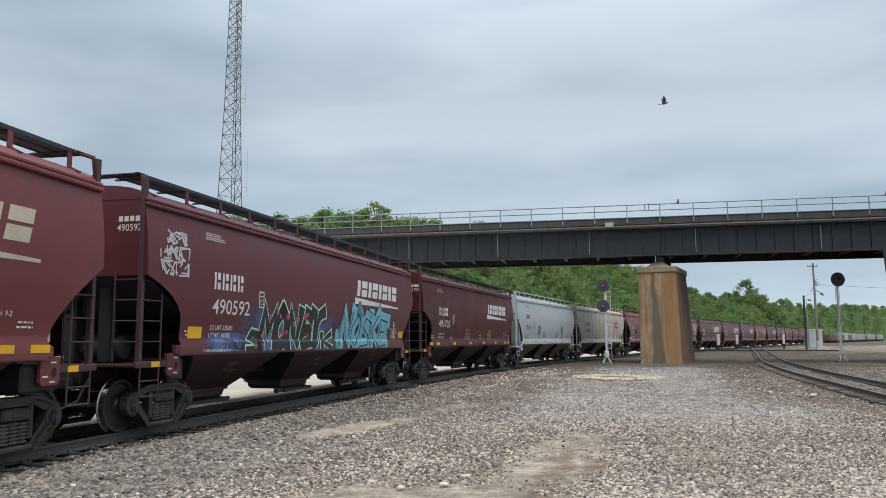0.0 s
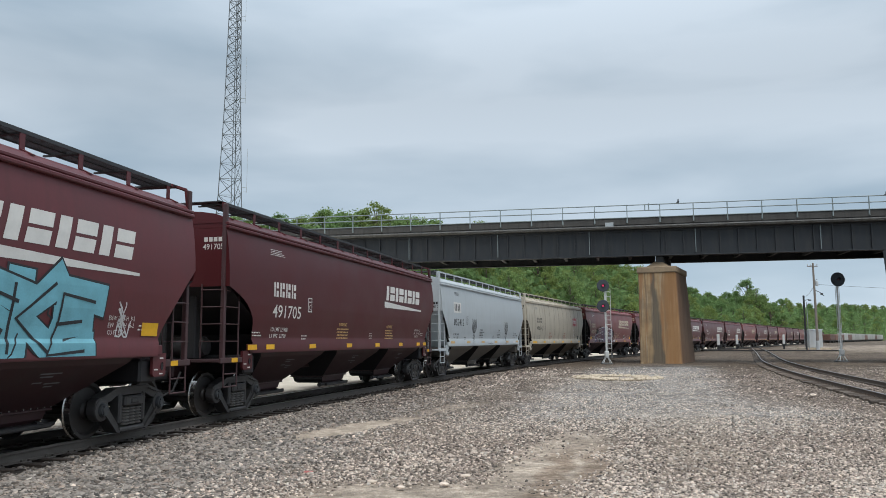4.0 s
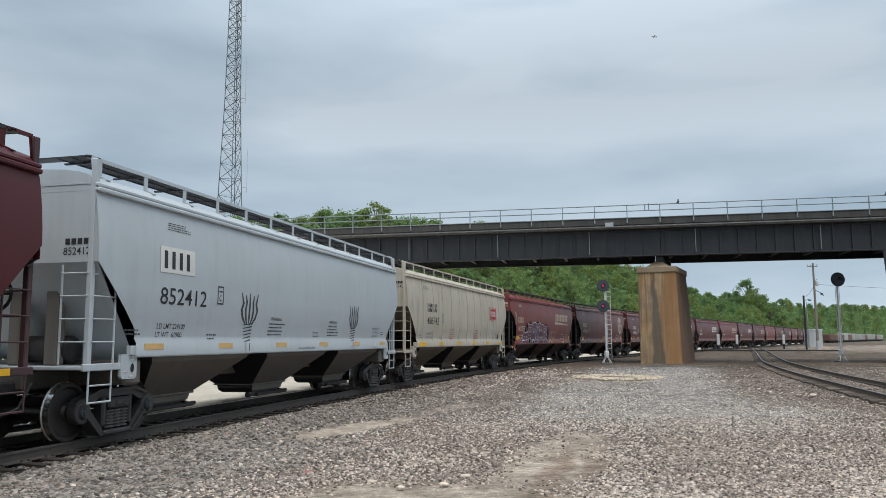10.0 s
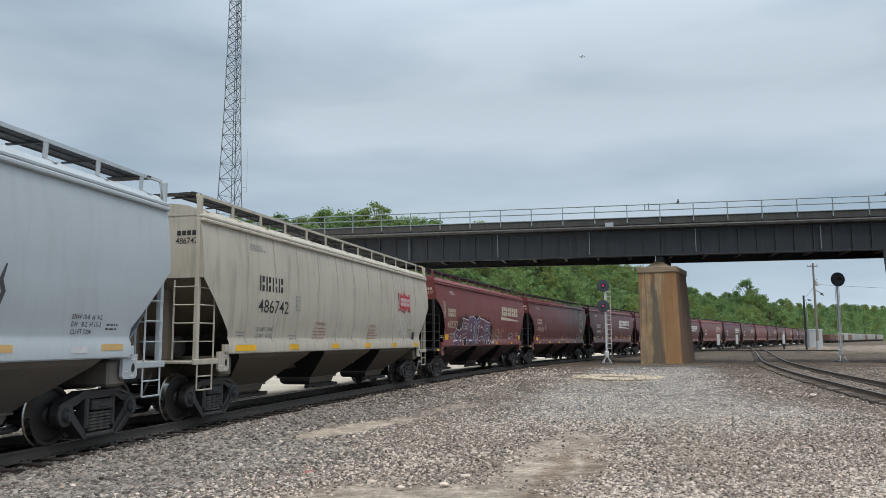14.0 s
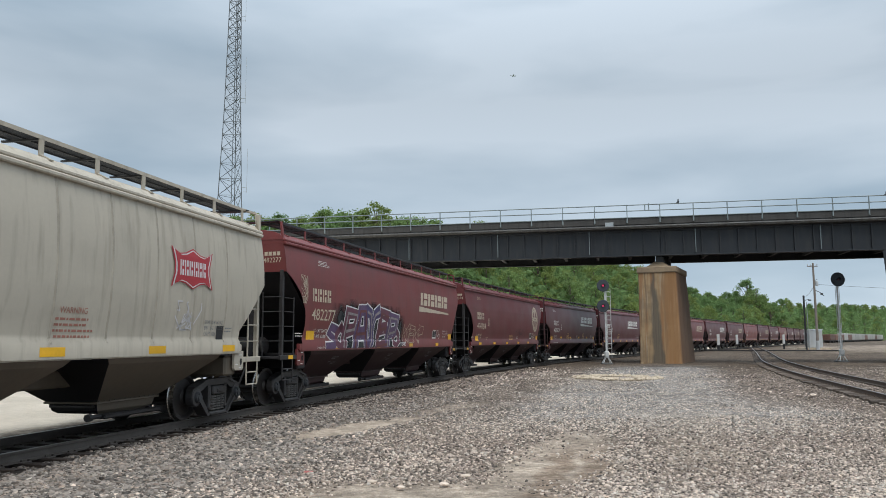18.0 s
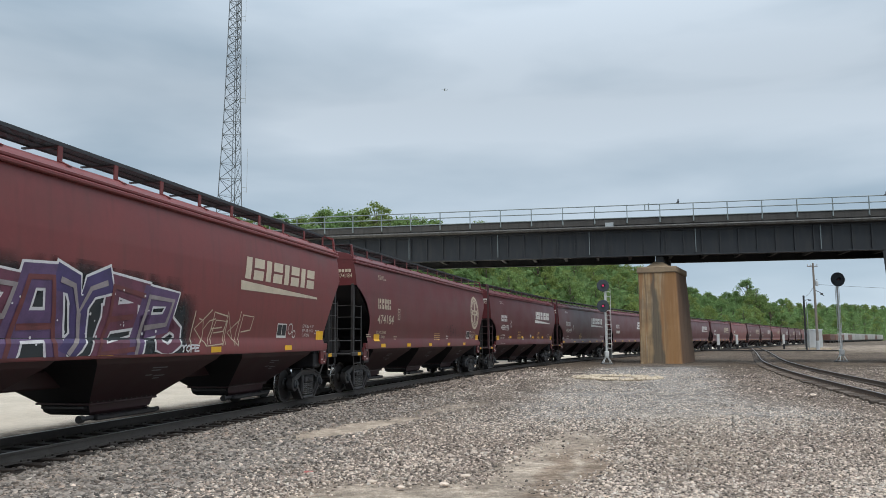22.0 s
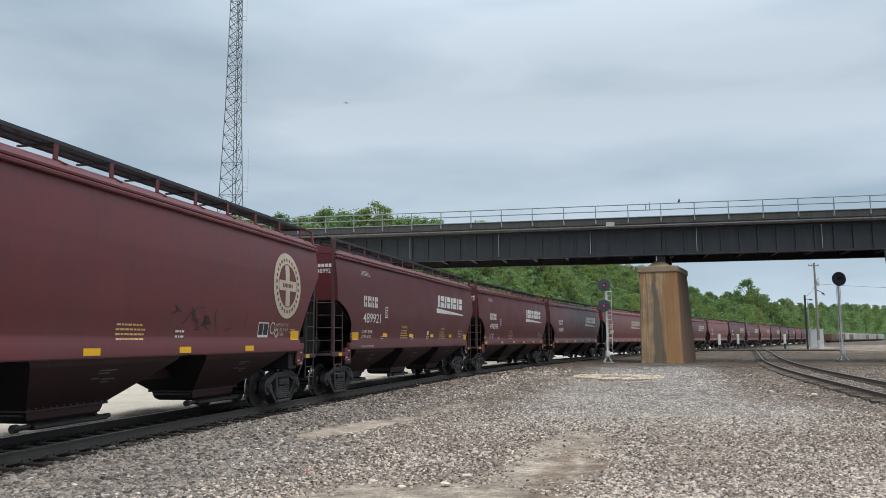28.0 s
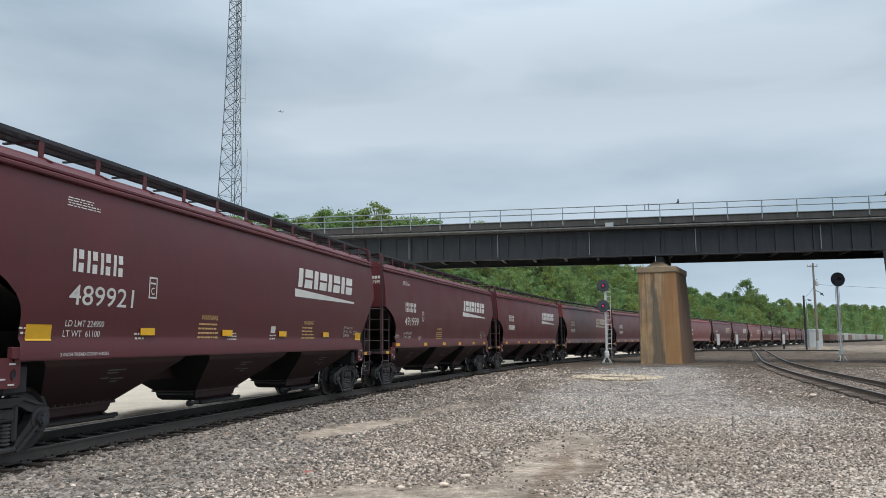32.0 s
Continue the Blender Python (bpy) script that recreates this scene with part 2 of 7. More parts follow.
LETTER_CREAM = shader("aged_cream_lettering", (0.52, 0.44, 0.33), 0.6, vary=0.15, scale=2.5, fine=18)
LETTER_BLACK = shader("black_lettering", (0.02, 0.02, 0.022), 0.55, vary=0.1)
LETTER_DARK = shader("dark_grey_stencil", (0.055, 0.058, 0.062), 0.55, vary=0.2, scale=6)
LETTER_GREY = shader("soft_grey_stencil", (0.20, 0.21, 0.22), 0.55, vary=0.1)
YELLOW = shader("yellow_reflector", (0.78, 0.42, 0.012), 0.4, vary=0.12, scale=4, fine=20, shift=0.12)
ORANGE_REFL = shader("faded_amber_reflector", (0.66, 0.42, 0.16), 0.45, vary=0.12, scale=4, fine=20)
RED_SIGN = shader("red_shield_paint", (0.42, 0.03, 0.04), 0.5, vary=0.1)
RED_FADED = shader("faded_red_stencil", (0.36, 0.15, 0.11), 0.6, vary=0.25, scale=4)
SPRAY_BLACK = shader("black_spray_paint", (0.018, 0.02, 0.024), 0.5, vary=0.3, scale=5)
SPRAY_CYAN = shader("pale_blue_spray_paint", (0.16, 0.42, 0.50), 0.5, vary=0.2, scale=3)
SPRAY_MINT = shader("mint_spray_paint", (0.42, 0.68, 0.46), 0.5, vary=0.2, scale=5)
SPRAY_PURPLE = shader("muted_purple_spray_paint", (0.10, 0.055, 0.125), 0.5, vary=0.35, scale=4)
SPRAY_MAUVE = shader("rose_mauve_spray_paint", (0.125, 0.036, 0.06), 0.5, vary=0.35, scale=4)
SPRAY_INDIGO = shader("indigo_spray_paint", (0.06, 0.04, 0.12), 0.5, vary=0.3, scale=4)
SPRAY_GREY = shader("warm_grey_spray_paint", (0.26, 0.22, 0.22), 0.5, vary=0.3, scale=4)
SPRAY_RED_DULL = shader("dull_red_spray_paint", (0.13, 0.035, 0.035), 0.5, vary=0.3, scale=4)
SPRAY_WHITE = shader("white_spray_paint", (0.62, 0.60, 0.60), 0.5, vary=0.15, scale=5)
SPRAY_RED = shader("salmon_spray_paint", (0.45, 0.10, 0.09), 0.5, vary=0.2, scale=5)
LEAF_A = shader("spring_green_leaves", (0.215, 0.305, 0.115), 0.7, spec=0.15, vary=0.3, scale=0.22, fine=3, island=0.16, shift=0.0, thin=0.5)
LEAF_B = shader("deep_green_leaves", (0.175, 0.27, 0.105), 0.7, spec=0.15, vary=0.3, scale=0.22, fine=3, island=0.16, thin=0.52)
LEAF_C = shader("yellow_green_leaves", (0.24, 0.305, 0.10), 0.7, spec=0.15, vary=0.3, scale=0.22, fine=3, island=0.16, thin=0.52)
BARK = shader("grey_brown_bark", (0.13, 0.105, 0.08), 0.9, vary=0.3, scale=2, fine=15)
PALE_BLOCK = shader("pale_crushed_limestone", (0.52, 0.43, 0.32), 0.9, vary=0.25, scale=2, fine=14, bump=0.5)
STONE = shader("crushed_limestone", (0.372, 0.308, 0.256), 0.85, vary=0.25, scale=6, fine=60, island=0.85, bump=0.2)
STONE_BROWN = shader("brown_ballast_stone", (0.20, 0.158, 0.129), 0.85, vary=0.25, scale=6, fine=60, island=0.85, bump=0.2)
STONE_GREY = shader("grey_ballast_stone", (0.192, 0.168, 0.146), 0.85, vary=0.25, scale=6, fine=60, island=0.8, bump=0.2)
STONE_PALE = shader("pale_limestone_chips", (0.50, 0.45, 0.39), 0.85, vary=0.2, scale=6, fine=60, island=0.3, bump=0.2)
RED_LITTER = shader("faded_red_plastic", (0.35, 0.06, 0.05), 0.5, vary=0.2)
BIRD_GREY = shader("grey_feathers", (0.07, 0.075, 0.085), 0.7, vary=0.3, scale=20)
PLANE_GREY = shader("grey_aircraft_paint", (0.36, 0.38, 0.41), 0.5, vary=0.1)
TANK_WHITE = shader("far_white_car_paint", (0.42, 0.41, 0.385), 0.5, vary=0.15, shift=0.2)
FAR_RUST = shader("far_rusty_car_paint", (0.17, 0.085, 0.06), 0.6, vary=0.2, shift=0.3)


def glow(name, col, strength):
    m = bpy.data.materials.new(name)
    m.use_nodes = True
    p = m.node_tree.nodes["Principled BSDF"]
    p.inputs["Base Color"].default_value = (*col, 1)
    p.inputs["Emission Color"].default_value = (*col, 1)
    p.inputs["Emission Strength"].default_value = strength
    return m


RED_LAMP = glow("lit_red_signal_lens", (0.9, 0.07, 0.18), 0.55)
DIM_LENS = glow("unlit_signal_lens", (0.10, 0.03, 0.035), 0.0)


# ================= mesh helpers =================
class Mesh:
    """Collects vertices and faces of one mesh."""

    def __init__(self):
        self.v, self.f, self.smooth = [], [], False

    def add(self, verts, faces):
        k = len(self.v)
        self.v += [tuple(p) for p in verts]
        self.f += [tuple(i + k for i in q) for q in faces]
        return self

    def box(self, x0, x1, y0, y1, z0, z1, m=None):
        c = [Vector((x, y, z)) for x in (x0, x1) for y in (y0, y1) for z in (z0, z1)]
        if m is not None:
            c = [m @ p for p in c]
        return self.add(c, [(0, 1, 3, 2), (4, 6, 7, 5), (0, 4, 5, 1), (2, 3, 7, 6), (0, 2, 6, 4), (1, 5, 7, 3)])

    def cbox(self, x0, x1, y0, y1, z0, z1, b=0.02, m=None):
        """A box with chamfered edges."""
        b = min(b, (x1 - x0) / 3, (y1 - y0) / 3, (z1 - z0) / 3)
        vs, idx = [], {}
        for i, x in enumerate((x0, x1)):
            for j, y in enumerate((y0, y1)):
                for k, z in enumerate((z0, z1)):
                    sx, sy, sz = (1, -1)[i] * b, (1, -1)[j] * b, (1, -1)[k] * b
                    for a, p in enumerate(((x, y + sy, z + sz), (x + sx, y, z + sz), (x + sx, y + sy, z))):
                        idx[i, j, k, a] = len(vs)
                        vs.append(Vector(p))
        fs = []
        for i in (0, 1):
            q = [idx[i, j, k, 0] for j, k in ((0, 0), (1, 0), (1, 1), (0, 1))]
            fs.append(q if i else q[::-1])
            q = [idx[j, i, k, 1] for j, k in ((0, 0), (1, 0), (1, 1), (0, 1))]
            fs.append(q[::-1] if i else q)
            q = [idx[j, k, i, 2] for j, k in ((0, 0), (1, 0), (1, 1), (0, 1))]
            fs.append(q if i else q[::-1])
        for j in (0, 1):
            for k in (0, 1):
                fs.append([idx[0, j, k, 1], idx[1, j, k, 1], idx[1, j, k, 2], idx[0, j, k, 2]])
                fs.append([idx[j, 0, k, 0], idx[j, 1, k, 0], idx[j, 1, k, 2], idx[j, 0, k, 2]])
                fs.append([idx[j, k, 0, 0], idx[j, k, 1, 0], idx[j, k, 1, 1], idx[j, k, 0, 1]])
                for i in (0, 1):
                    fs.append([idx[i, j, k, a] for a in range(3)])
        if m is not None:
            vs = [m @ p for p in vs]
        return self.add(vs, fs)

    def tube(self, a, b, r0, r1=None, n=8, caps=True):
        """A round bar from a to b."""
        a, b = Vector(a), Vector(b)
        r1 = r0 if r1 is None else r1
        w = (b - a).normalized()
        u = w.orthogonal().normalized()
        t = w.cross(u)
        vs = []
        for p, r in ((a, r0), (b, r1)):
            vs += [p + r * (math.cos(2 * math.pi * i / n) * u + math.sin(2 * math.pi * i / n) * t) for i in range(n)]
        fs = [(i, (i + 1) % n, n + (i + 1) % n, n + i) for i in range(n)]
        if caps:
            fs += [tuple(range(n))[::-1], tuple(range(n, 2 * n))]
        return self.add(vs, fs)

    def path(self, pts, r, n=6):
        for a, b in zip(pts, pts[1:]):
            self.tube(a, b, r, n=n)
        return self

    def bar(self, a, b, wide, deep):
        """A square bar from a to b."""
        a, b = Vector(a), Vector(b)
        w = b - a
        m = Matrix.Translation(a) @ w.to_track_quat("Z", "Y").to_matrix().to_4x4()
        return self.box(-wide / 2, wide / 2, -deep / 2, deep / 2, 0, w.length, m)

    def lathe(self, prof, axis="y", n=32, m=None):
        """Turns (radius, along) pairs about an axis."""
        vs, fs, k = [], [], len(prof)
        for i in range(n):
            c, s = math.cos(2 * math.pi * i / n), math.sin(2 * math.pi * i / n)
            for r, h in prof:
                p = {"y": (r * c, h, r * s), "z": (r * c, r * s, h), "x": (h, r * c, r * s)}[axis]
                vs.append(m @ Vector(p) if m is not None else p)
        for i in range(n):
            j = (i + 1) % n
            for q in range(k - 1):
                fs.append((i * k + q, i * k + q + 1, j * k + q + 1, j * k + q))
        return self.add(vs, fs)

    def prism(self, poly, y0, y1, m=None):
        """A flat outline in x, z drawn out from y0 to y1."""
        n = len(poly)
        vs = [Vector((x, y, z)) for y in (y0, y1) for x, z in poly]
        if m is not None:
            vs = [m @ p for p in vs]
        fs = [tuple(range(n)), tuple(range(n, 2 * n))[::-1]] + [(i, n + i, n + (i + 1) % n, (i + 1) % n) for i in range(n)]
        return self.add(vs, fs)

    def data(self, name, material, smooth=False):
        me = bpy.data.meshes.new(name)
        me.from_pydata(self.v, [], self.f)
        if material:
            me.materials.append(material)
        if smooth:
            me.polygons.foreach_set("use_smooth", [True] * len(me.polygons))
            me.set_sharp_from_angle(angle=radians(38))
        me.update()
        return me


def part(name, mesh, material, parent, label="", at=None, smooth=False):
    """One mesh object under a thing or a part. mesh: a Mesh, or mesh data to share."""
    me = mesh.data(name, material, smooth) if isinstance(mesh, Mesh) else mesh
    ob = new(name, me)
    ob.parent = parent
    if at is not None:
        ob.matrix_basis = at
    if label:
        ob["label"] = label
    return ob


def thing(name, label, category, at=None, group="", kind=""):
    ob = new(name)
    if at is not None:
        ob.matrix_basis = at
    return tagged(ob, label, category, group, kind)


# ================= the curved main line =================
RAIL_TOP = 0.24
S_KNOT = [-23.12, 9.25, 27.75, 46.25, 64.75, 92.5, 120.25, 157.25, 203.5, 277.5]
S_CURV = [-0.003478, -0.003311, -0.004198, -0.003649, -0.001759, -0.000218, 0.000146, -0.000052, 0.000075, 0.000265]
SG = np.arange(-190.0, 480.0, 0.5)
turn = np.cumsum(np.interp(SG, S_KNOT, S_CURV)) * 0.5
turn += 1.29882 - np.interp(0, SG, turn)
TX, TY = np.cumsum(np.cos(turn)) * 0.5, np.cumsum(np.sin(turn)) * 0.5
TX += -2.8531 - np.interp(0, SG, TX)
TY += 30.7117 - np.interp(0, SG, TY)


def on_track(s, side=0.0, z=RAIL_TOP):
    """A point of the main line; side is to the right of the way away from the camera."""
    a = np.interp(s, SG, turn)
    return Vector((np.interp(s, SG, TX) + side * math.sin(a), np.interp(s, SG, TY) - side * math.cos(a), z))


T_KNOT = [0, 4, 8, 12, 16, 20, 24, 28, 32]
T_SPEED = [4.0505, 3.7939, 3.8754, 3.6519, 3.6647, 3.6063, 3.5311, 3.4681, 3.4425]
TG = np.arange(0, 32.01, 0.05)
spd = np.interp(TG, T_KNOT, T_SPEED)
RUN = np.concatenate([[0], np.cumsum((spd[1:] + spd[:-1]) * 0.025)])


def rolled(t):
    """How far the train has rolled by t seconds."""
    return float(np.interp(t, TG, RUN))


# ================= words on the cars =================
WORDS = ["490592", "491705", "852412", "486742", "482277", "474184", "489921", "491999", "LD LMT 225000", "LT WT  61000", "LD LMT 223300",
         "LT WT  62700", "LD LMT 224100", "LT WT  61900", "LD LMT 224900", "LT WT  61100", "WARNING", "VENT CAR WHEN UNLOADING", "2 INCH HP COMP SHOES", "2 INCH TREAD COND SHOES", "LD LMT 224000", "LT WT  62000", "EXW 10-8  H  9-8", "EW   8-8  H 15-0", "CU FT 5161", "EXW 10-8  H  9-2", "EW   8-2  H 15-2", "CU FT 5204", "C"]
TEXT = {}
for w in WORDS:
    cu = bpy.data.curves.new("word", "FONT")
    cu.body, cu.resolution_u, cu.offset = w, 3, 0.004
    tmp = new("word", cu)
    bpy.context.view_layer.update()
    me = bpy.data.meshes.new_from_object(tmp.evaluated_get(bpy.context.evaluated_depsgraph_get()))
    vs = [(p.co.x, p.co.y) for p in me.vertices]
    lo, hi, bot, top = min(p[0] for p in vs), max(p[0] for p in vs), min(p[1] for p in vs), max(p[1] for p in vs)
    TEXT[w] = ([((x - lo) / (hi - lo), (y - bot) / (top - bot)) for x, y in vs], [tuple(p.vertices) for p in me.polygons])
    bpy.data.objects.remove(tmp)
    bpy.data.meshes.remove(me)
    bpy.data.curves.remove(cu)

# ================= ground =================
SIDE_X = [8.2, 10.6, 13.2, 15.9, 19.3, 23.2, 26.8, 41.6, 66.0]
SIDE_Y = [0.0, 10.0, 20.0, 30.0, 42.0, 54.0, 64.0, 102.0, 166.0]


def side_x(y):
    """The second track's middle at a distance y, rounded between its bends."""
    return sum(np.interp(np.asarray(y) + d, [-60] + SIDE_Y, [-3.0] + SIDE_X) for d in (-5, -2.5, 0, 2.5, 5)) / 5


CREST_AZ = np.radians([-60, -34, -17, -13, -8, -1, 4, 9, 14.2, 17.8, 19.5, 21.7, 23.5, 24.9, 30, 60])
CREST_R = np.array([150, 165, 165, 159, 154, 160, 173, 210, 280, 400, 465, 480, 620, 880, 1100, 1200.0])


def hill(az, r):
    """Height of the wooded bluff: it rises behind the railway and follows the valley."""
    rc = np.interp(az, CREST_AZ, CREST_R)
    t = np.clip((r / rc - 0.60) / 0.38, 0, 1)
    fade = np.clip((1.25 - np.abs(az + 0.1)) / 0.4, 0, 1)
    return 17.8 * np.clip(rc / 600, 1.0, 1.65) * t * t * (3 - 2 * t) * fade


def near_track(x, y):
    """Signed distance from the main line: positive on the camera's side."""
    out = np.empty(len(x))
    sub = slice(0, None, 3)
    px, py, pa = TX[sub], TY[sub], turn[sub]
    for i in range(0, len(x), 4000):
        dx, dy = x[i:i + 4000, None] - px, y[i:i + 4000, None] - py
        k = np.argmin(dx * dx + dy * dy, axis=1)
        r = np.arange(len(k))
        out[i:i + 4000] = dx[r, k] * np.sin(pa[k]) - dy[r, k] * np.cos(pa[k])
    return out


def smooth01(v, a, b):
    t = np.clip((v - a) / (b - a), 0, 1)
    return t * t * (3 - 2 * t)


def waves(x, y, k, seed):
    """Cheap smooth irregularity between -1 and 1."""
    rs = np.random.RandomState(seed)
    out = 0
    for i in range(7):
        a, f, p = rs.rand() * 6.28, k * (0.6 + 1.6 * rs.rand()), rs.rand() * 6.28
        out = out + np.sin((x * math.cos(a) + y * math.sin(a)) * f + p)
    return out / 4


def zones(x, y):
    """Where brown ballast, sandy patches, the brown bank and the pale yard lie."""
    d = near_track(x, y)
    wob = waves(x, y, 1.3, 3) * 0.7 + waves(x, y, 5, 4) * 0.25
    ballast = smooth01(-np.abs(d) + wob * 0.8, -4.4, -2.4)
    pale = smooth01(-d + wob * 0.5, 1.9, 3.2)
    e = x - side_x(y)
    bank = smooth01(-np.abs(e + 0.6) + wob * 1.1, -6.0, -2.6) * np.maximum(smooth01(y, 19, 26), smooth01(-np.abs(e + 0.3) + wob * 0.3, -2.4, -1.4))
    sand = np.zeros(len(x))
    for cx, cy, rx, ry, a, k in ((0.3, 9.6, 1.8, 0.95, 0.0, 1.0), (1.35, 11.0, 0.85, 1.9, 0.3, 0.95), (2.2, 13.8, 0.6, 2.3, 0.35, 0.85), (-2.1, 16.8, 0.55, 2.5, 0.495, 1.0), (0.2, 21.8, 0.4, 2.0, 0.45, 0.5),
                                 (4.2, 13.3, 0.7, 2.2, 0.3, 0.5), (5.2, 18.0, 0.9, 2.6, 0.3, 0.35), (7.9, 37.5, 1.6, 4.0, 0.25, 0.5), (110, 150, 30, 60, 0.6, 0.6)):
        c, s_ = math.cos(a), math.sin(a)
        u, v = ((x - cx) * c - (y - cy) * s_) / rx, ((x - cx) * s_ + (y - cy) * c) / ry
        sand = np.maximum(sand, k * smooth01(-(u * u + v * v) + wob * 0.9, -2.3, -0.35))
    lane = smooth01(-np.abs(x - 0.27 * y - 0.2) / 4.2 + wob * 0.25, -1.25, -0.6) * smooth01(y, 13, 20) * smooth01(-y, -60, -50)
    bank = np.maximum(bank, smooth01(y, 42, 56) * (1 - lane) * (0.75 + 0.25 * wob) * smooth01(-y, -190, -120) * (d > 0))
    bank = np.clip(bank, 0, 1)
    return d, ballast, pale, bank, sand, lane


def relief(x, y, d, ballast, sand, lane):
    """Small rises and hollows of the yard; the ballast lies low between the rails."""
    z = 0.035 * ballast - 0.02 * lane + 0.02 * waves(x, y, 2.2, 9) * (y < 120) - 0.03 * sand
    z = z - 0.085 * smooth01(-np.abs(d + 0.5), -1.45, -1.2) - 0.075 * smooth01(-np.abs(d - 1.05), -0.7, -0.35)
    e = x - side_x(y)
    return z - (0.012 * smooth01(-np.abs(e), -2.0, -1.4) + 0.085 * smooth01(-np.abs(e + 1.6), -1.4, -0.7)) * (y > -40) * (y < 165)


AZ = np.radians(np.concatenate([np.arange(-36, 36, 0.18), np.arange(36, 324, 3.0)]))
RR = np.concatenate([[1.5, 3, 5, 7], np.geomspace(8, 80, 190), np.geomspace(82, 1000, 60), [1300, 1800, 2600, 4200]])
ga, gr = np.meshgrid(AZ, RR)
gx, gy = (gr * np.sin(ga)).ravel(), (gr * np.cos(ga)).ravel()
g_az = np.arctan2(gx, gy)
g_d, g_ballast, g_pale, g_bank, g_sand, g_lane = zones(gx, gy)
gz = hill(g_az, np.hypot(gx, gy))
gz += relief(gx, gy, g_d, g_ballast, g_sand, g_lane)
na, nr = len(AZ), len(RR)
quads = [(i * na + j, i * na + (j + 1) % na, (i + 1) * na + (j + 1) % na, (i + 1) * na + j) for i in range(nr - 1) for j in range(na)]
gm = bpy.data.meshes.new("ground")
gm.from_pydata(np.column_stack([gx, gy, gz]).tolist() + [(0, 0, 0)], [], quads + [(na * nr, (j + 1) % na, j) for j in range(na)])
gm.polygons.foreach_set("use_smooth", [True] * len(gm.polygons))
g_hill = smooth01(gz, 0.25, 2.5)
# oily track bed strip that also carries the painted shade under the train
g_bed_shade = smooth01(-np.abs(g_d) + 0.15 * waves(gx, gy, 3.0, 12), -1.9, -1.3)
g_rut = np.zeros(len(gx))
for rx_ in (0.95, 1.5):
    off = np.abs(gx - rx_ - 0.27 * (gy - 9.0) + 0.08 * waves(gx, gy, 2.5, 41)) + 0.10 * waves(gx, gy, 7.0, 43)
    g_rut = np.maximum(g_rut, smooth01(-off, -0.30, -0.12) * smooth01(-gy, -15.0, -12.5))
for nm, arr in (("rut", g_rut), ("ballast", g_ballast), ("pale", g_pale), ("bank", g_bank), ("sand", g_sand), ("lane", g_lane), ("hill", g_hill), ("bed", g_bed_shade)):
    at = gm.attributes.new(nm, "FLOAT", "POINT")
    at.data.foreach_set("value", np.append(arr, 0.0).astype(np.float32))


